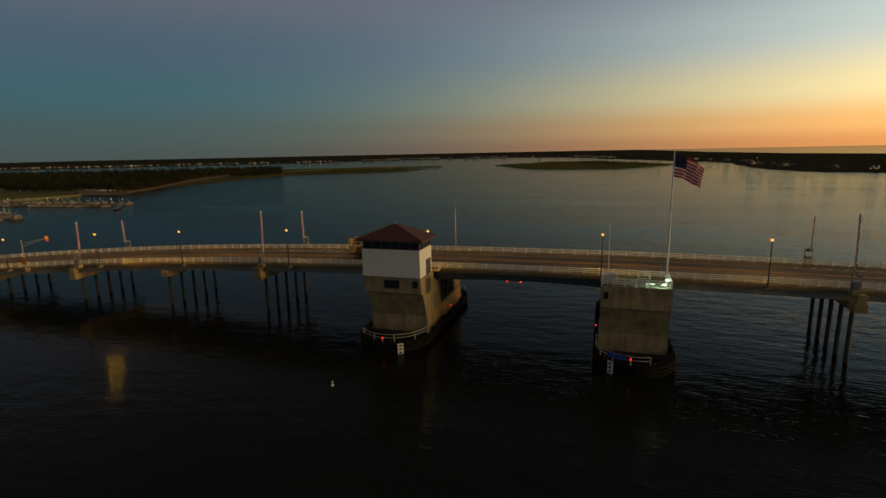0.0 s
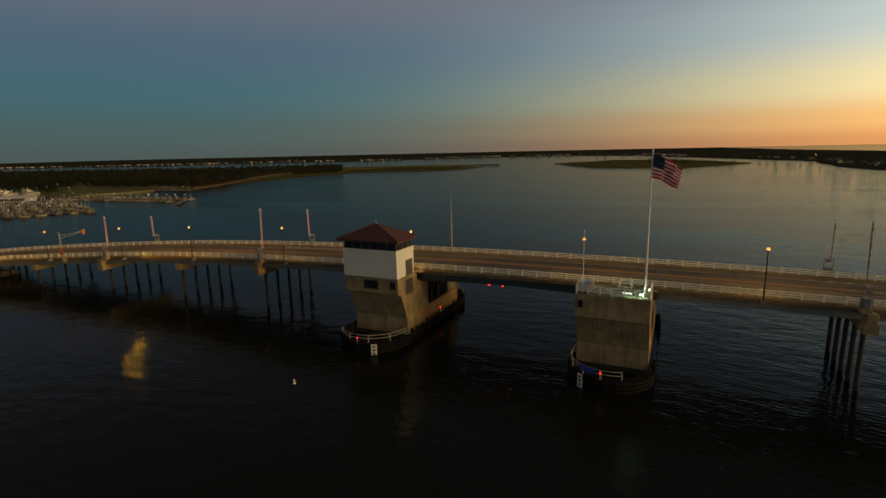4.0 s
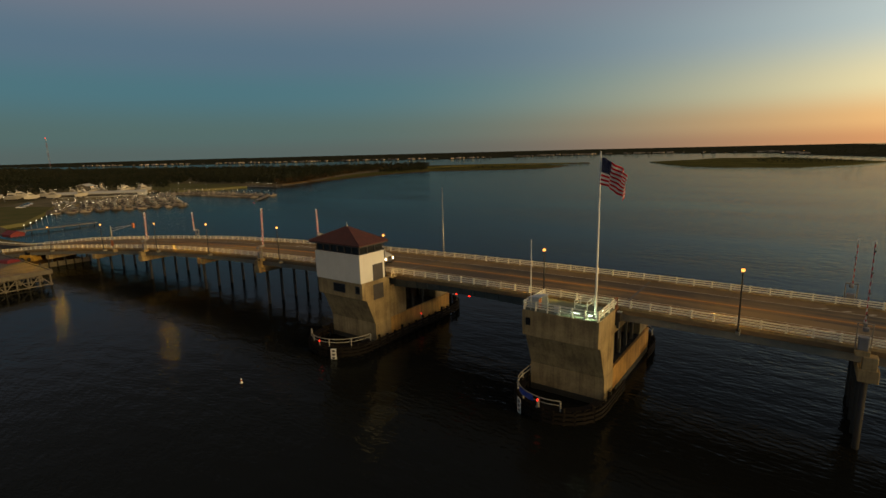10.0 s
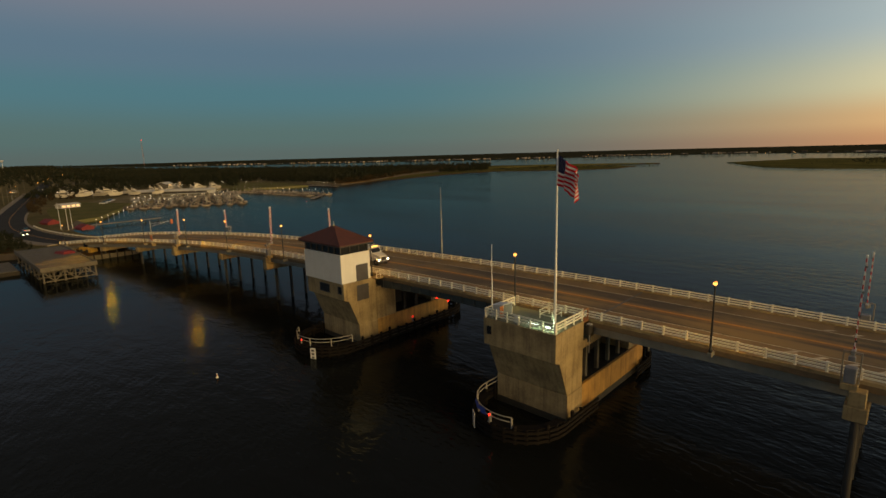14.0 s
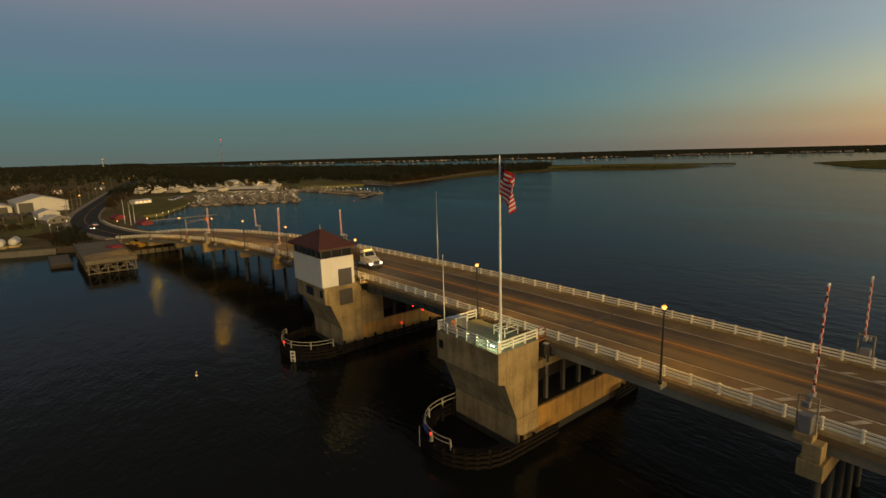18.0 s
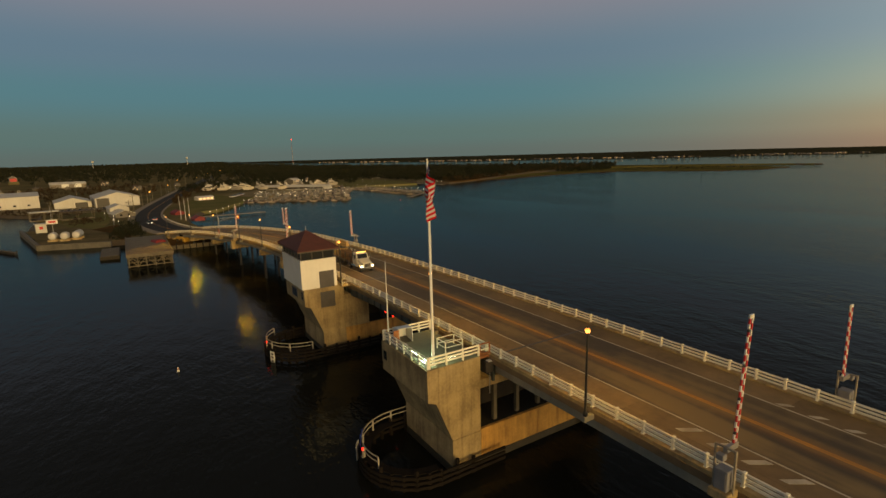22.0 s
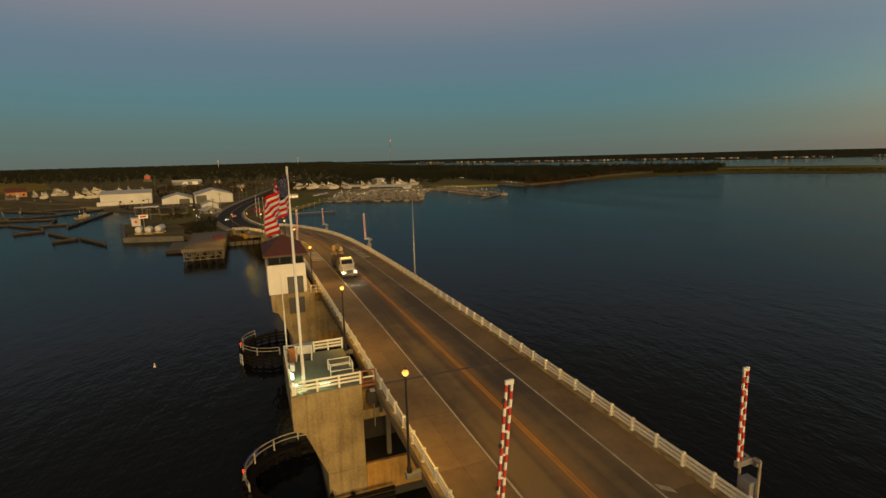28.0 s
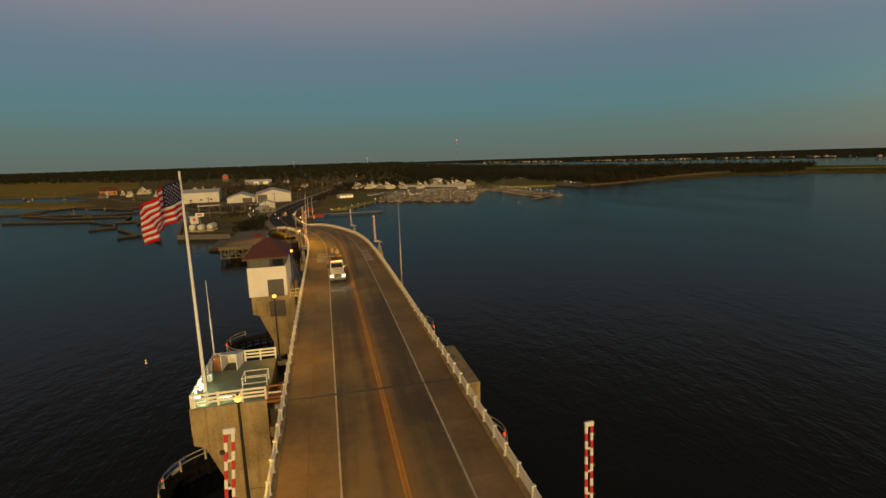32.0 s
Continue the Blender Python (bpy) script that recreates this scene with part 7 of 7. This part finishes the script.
for x, y, h in ((-2353, -44, 33), (-2443, 294, 40)):
    wt = thing("water_tower", "white water tower above the distant trees", "water tower", (x, y, 1.4), group="water towers")
    part("tank", Geo().turn([(1.2, h - 6), (4.2, h - 4.5), (5.2, h - 2), (4.2, h + 0.3), (0.7, h + 1.6)], n=14), METAL_WHITE, wt, smooth=True)
    part("stem", Geo().turn([(2.0, 0), (0.9, 4), (0.9, h - 5.7)], n=10), METAL_WHITE, wt)

# ---------- log truck on the bridge ----------
TRUCK_WHITE = material("white_truck_paint", (0.56, 0.55, 0.53), (0.44, 0.43, 0.41), 0.35, scale=1.2, amount=0.6)
CHROME = material("chrome", (0.55, 0.55, 0.55), rough=0.2, metal=1.0, scale=3)
TYRE = material("tyre_rubber", (0.02, 0.02, 0.02), rough=0.9, scale=6)
LOG = material("pine_log_bark", (0.30, 0.17, 0.075), (0.12, 0.07, 0.035), 0.9, scale=1.5, amount=0.9, bump=0.4, bump_scale=10, per_piece=0.35)
HEADLIGHT = material("headlight_lens", (0.9, 0.9, 0.8), rough=0.2, glow=(1.0, 0.86, 0.55), power=10.0)
AMBER_SMALL = material("amber_marker_lens", (0.8, 0.4, 0.1), rough=0.3, glow=(1.0, 0.5, 0.08), power=7.0)
CRANE_TAN = material("tan_crane_paint", (0.50, 0.33, 0.12), (0.34, 0.22, 0.09), 0.6, scale=1.5)


def wheel(ob, x, y, r=0.52, w=0.30):
    t = part("wheel", Geo().tube((x, y - w / 2, r), (x, y + w / 2, r), r, n=18), TYRE, ob)
    s = 1 if y > 0 else -1
    part("rim", Geo().tube((x, y + s * w / 2, r), (x, y + s * (w / 2 + 0.03), r), r * 0.58, r * 0.5, 14), CHROME, t)


truck = thing("log_truck", "white truck cab hauling brown logs, headlights on", "truck", (-31.7, 82.0, deck_z(-36)), 0.0)
part("chassis", Geo().box(-12.8, -0.5, -0.45, 0.45, 0.62, 0.92, 0.03), FRAME_DARK, truck)
part("bumper", Geo().box(-0.32, 0.0, -1.18, 1.18, 0.42, 0.80, 0.06), CHROME, truck)
hood = Geo().loft([[(-0.15, -0.78, 0.75), (-0.15, 0.78, 0.75), (-0.15, 0.74, 1.55), (-0.15, -0.74, 1.55)],
                   [(-0.9, -1.0, 0.75), (-0.9, 1.0, 0.75), (-0.9, 0.88, 1.78), (-0.9, -0.88, 1.78)],
                   [(-1.95, -1.05, 0.75), (-1.95, 1.05, 0.75), (-1.95, 0.95, 1.98), (-1.95, -0.95, 1.98)]])
part("bonnet", hood, TRUCK_WHITE, truck)
part("grille", Geo().box(-0.15, -0.10, -0.50, 0.50, 0.85, 1.45, 0.02), FRAME_DARK, truck, "dark grille")
for k in range(5):
    part("grille_bar", Geo().box(-0.10, -0.075, -0.5, 0.5, 0.90 + 0.11 * k, 0.94 + 0.11 * k), CHROME, truck)
for s in (-1, 1):
    part("mudguard", Geo().prism([(-1.75, 0.85), (-1.70, 1.18), (-1.35, 1.38), (-0.85, 1.34), (-0.42, 1.12), (-0.28, 0.80), (-0.42, 0.80), (-0.6, 1.02), (-0.98, 1.14), (-1.35, 1.08), (-1.6, 0.85)], "y", s * 0.98 - 0.22, s * 0.98 + 0.22), TRUCK_WHITE, truck)
    part("headlight", Geo().box(-0.27, -0.16, s * 0.93 - 0.16, s * 0.93 + 0.16, 0.92, 1.15, 0.03), HEADLIGHT, truck, "glowing headlight")
    part("marker", Geo().box(-0.5, -0.4, s * 1.22 - 0.03, s * 1.22 + 0.03, 1.05, 1.15), AMBER_SMALL, truck, "amber marker lamp")
    m = part("mirror", Geo().box(-2.2, -2.1, s * 1.42 - 0.12, s * 1.42 + 0.12, 2.0, 2.7, 0.03), FRAME_DARK, truck)
    part("mirror_arm", Geo().tube((-2.15, s * 1.1, 2.1), (-2.15, s * 1.35, 2.2), 0.03, n=5), CHROME, m)
    part("fuel_tank", Geo().tube((-4.1, s * 0.92, 0.75), (-2.6, s * 0.92, 0.75), 0.32, n=14), CHROME, truck)
    part("exhaust_pipe", Geo().tube((-3.75, s * 1.0, 1.0), (-3.75, s * 1.0, 3.3), 0.08, n=8), CHROME, truck)
cab = part("cab", Geo().loft([[(-1.95, -1.08, 0.75), (-3.55, -1.12, 0.75), (-3.55, 1.12, 0.75), (-1.95, 1.08, 0.75)],
                              [(-1.95, -1.08, 1.98), (-3.55, -1.12, 1.98), (-3.55, 1.12, 1.98), (-1.95, 1.08, 1.98)],
                              [(-2.45, -0.98, 2.78), (-3.52, -1.04, 2.82), (-3.52, 1.04, 2.82), (-2.45, 0.98, 2.78)],
                              [(-2.65, -0.85, 2.92), (-3.45, -0.92, 2.98), (-3.45, 0.92, 2.98), (-2.65, 0.85, 2.92)]]), TRUCK_WHITE, truck, "white cab")
part("windscreen", Geo().add([(-1.99, -0.92, 2.05), (-1.99, 0.92, 2.05), (-2.41, 0.86, 2.72), (-2.41, -0.86, 2.72), (-2.05, -0.92, 2.02), (-2.05, 0.92, 2.02), (-2.47, 0.86, 2.70), (-2.47, -0.86, 2.70)],
                             [(0, 1, 2, 3), (7, 6, 5, 4), (0, 4, 5, 1), (1, 5, 6, 2), (2, 6, 7, 3), (3, 7, 4, 0)]), WINDOW, cab, "dark windscreen")
for s in (-1, 1):
    part("door_window", Geo().box(-3.25, -2.5, s * 1.08 - 0.03, s * 1.08 + 0.03, 2.05, 2.6), WINDOW, cab)
for k in range(5):
    y = -0.7 + 0.35 * k
    part("roof_lamp", Geo().box(-2.72, -2.6, y - 0.08, y + 0.08, 2.93, 3.04, 0.02), AMBER_SMALL, cab, "amber roof lamp")
part("headache_rack", Geo().box(-4.0, -3.85, -1.15, 1.15, 0.95, 2.9, 0.03), FRAME_DARK, truck, "dark rack behind the cab")
part("bed", Geo().box(-12.8, -4.0, -1.2, 1.2, 0.93, 1.12, 0.03), FRAME_DARK, truck, "dark steel bed")
for x in (-4.6, -6.8, -9.0, -10.9):
    for s in (-1, 1):
        part("stake", Geo().box(x - 0.06, x + 0.06, s * 1.2 - 0.06, s * 1.2 + 0.06, 1.1, 2.5), FRAME_DARK, truck)
for r in range(4):
    for k in range(7 - (r % 2)):
        y = -0.96 + 0.32 * k + 0.16 * (r % 2)
        j = 0.25 * math.sin(3.1 * k + 1.7 * r)
        lg = whole("pine_log", Geo().tube((0, 0, 0), (-7.0 + 0.4 * math.sin(k + r), 0.10 * math.sin(2.3 * k + r), 0.04), 0.15, 0.12, 9), LOG, "brown barked pine log lying on the truck", "log",
                   (-31.7 - 4.15 + j * 0.3, 82.0 + y, deck_z(-36) + 1.27 + 0.275 * r), group="logs on the truck")
part("crane_base", Geo().box(-12.6, -11.3, -1.15, 1.15, 1.12, 2.35, 0.08), CRANE_TAN, truck, "tan loading crane")
part("crane_post", Geo().turn([(0.3, 2.3), (0.24, 3.5)], (-12.1, 0.0), 10), CRANE_TAN, truck)
part("crane_boom", Geo().beam((-12.1, 0, 3.1), (-9.4, 0.35, 3.2), 0.62, 0.5).beam((-9.6, 0.35, 3.55), (-12.0, 0.0, 3.75), 0.36, 0.36), CRANE_TAN, truck)
part("grapple", Geo().prism([(-11.4, 2.5), (-10.6, 2.5), (-10.8, 3.0), (-11.2, 3.0)], "y", -0.35, 0.55), FRAME_DARK, truck)
part("crane_seat", Geo().box(-12.8, -12.2, -0.75, -0.2, 2.6, 3.6, 0.06), CRANE_TAN, truck)
for x in (-0.98,):
    for s in (-1, 1):
        wheel(truck, x, s * 0.98)
for x in (-5.2, -9.6, -11.0):
    for s in (-1, 1):
        wheel(truck, x, s * 0.95, 0.52, 0.55)
for s in (-0.93, 0.93):
    ld = bpy.data.lights.new("headlight_beam", "SPOT")
    ld.energy, ld.color, ld.spot_size, ld.shadow_soft_size = 150, (1.0, 0.86, 0.6), radians(50), 0.1
    new("headlight_beam", ld).matrix_world = look((-31.25, 82.15 + s, deck_z(-36) + 1.03), (-19, 82.15 + s, deck_z(-20)))


# ---------- cars on the approach road ----------
def car(u, off, back, paint, label, lit=True, at=None, rz=0.0):
    p = at or on_road(u, off, 0.04)
    ob = thing("car", label, "car", p, rz if at else road_turn(u) + (math.pi if back else 0), group="parked cars" if at else "cars on the approach road")
    part("body", Geo().loft([[(-2.2, -0.85, 0.35), (2.2, -0.82, 0.35), (2.2, 0.82, 0.35), (-2.2, 0.85, 0.35)], [(-2.25, -0.9, 0.65), (2.25, -0.86, 0.62), (2.25, 0.86, 0.62), (-2.25, 0.9, 0.65)],
                             [(-2.15, -0.86, 0.98), (2.0, -0.8, 0.88), (2.0, 0.8, 0.88), (-2.15, 0.86, 0.98)]]), paint, ob)
    part("cabin", Geo().loft([[(-1.8, -0.8, 0.95), (1.0, -0.78, 0.93), (1.0, 0.78, 0.93), (-1.8, 0.8, 0.95)], [(-1.2, -0.66, 1.45), (0.3, -0.66, 1.45), (0.3, 0.66, 1.45), (-1.2, 0.66, 1.45)]]), WINDOW, ob, "dark glazed cabin")
    for x in (-1.4, 1.35):
        for s in (-1, 1):
            wheel(ob, x, s * 0.8, 0.33, 0.22)
    for s in (-1, 1):
        part("headlight", Geo().box(2.18, 2.28, s * 0.62 - 0.16, s * 0.62 + 0.16, 0.6, 0.78, 0.02), HEADLIGHT if lit else CHROME, ob, "glowing headlight" if lit else "headlight")
        part("tail_light", Geo().box(-2.3, -2.2, s * 0.65 - 0.12, s * 0.65 + 0.12, 0.68, 0.82, 0.02), RED_GLOW if lit else GATE_RED, ob, "red tail light")
    return ob


PAINT_GREY = material("silver_car_paint", (0.35, 0.35, 0.36), rough=0.3, scale=2)
PAINT_DARK = material("dark_car_paint", (0.04, 0.045, 0.05), rough=0.3, scale=2)
car(-214, -1.9, False, PAINT_DARK, "dark car with headlights on, coming towards the bridge")
car(-228, 1.9, True, PAINT_GREY, "silver car driving inland")

PAINT_WHITE = material("white_car_paint", (0.65, 0.64, 0.62), rough=0.3, scale=2)
PAINT_RED = material("maroon_car_paint", (0.25, 0.03, 0.03), rough=0.3, scale=2)
kinds = [car(0, 0, False, p, l, False, (-300, 20 + 3 * i, LAND_Z)) for i, (p, l) in enumerate(((PAINT_GREY, "parked silver car on gravel"), (PAINT_DARK, "parked dark car on gravel"), (PAINT_WHITE, "parked white car on gravel"), (PAINT_RED, "parked maroon car on gravel")))]
lots = [(-316 - 2.0 * (i % 2), 12 + 2.9 * i, 0.1) for i in range(12)] + [(-430 + 1.2 * i, 172 + 2.7 * i, 0.7) for i in range(15)] + [(-352 - 3.2 * i, 116 + 1.4 * i, 1.2) for i in range(9)]
for i, (x, y, a) in enumerate(lots):
    m = pose(x, y, LAND_Z - 0.05, 0, 0, math.degrees(a + RNG.normal(0, 0.05)))
    if i < 4:
        kinds[i].matrix_basis = m
    elif RNG.random() < 0.8:
        copy_thing(kinds[int(RNG.integers(4))], m)

# ---------- channel buoy and driftwood ----------
buoy = thing("channel_buoy", "small white buoy floating in the channel", "buoy", (-32.6, 53.1, 0.0))
part("float", Geo().turn([(0.05, -0.4), (0.18, -0.2), (0.20, 0.1), (0.09, 0.2), (0.08, 0.6), (0.03, 0.65)], n=12), GATE_WHITE, buoy, smooth=True)
part("band", Geo().turn([(0.095, 0.3), (0.095, 0.45)], n=12), ORANGE, buoy, "orange band")
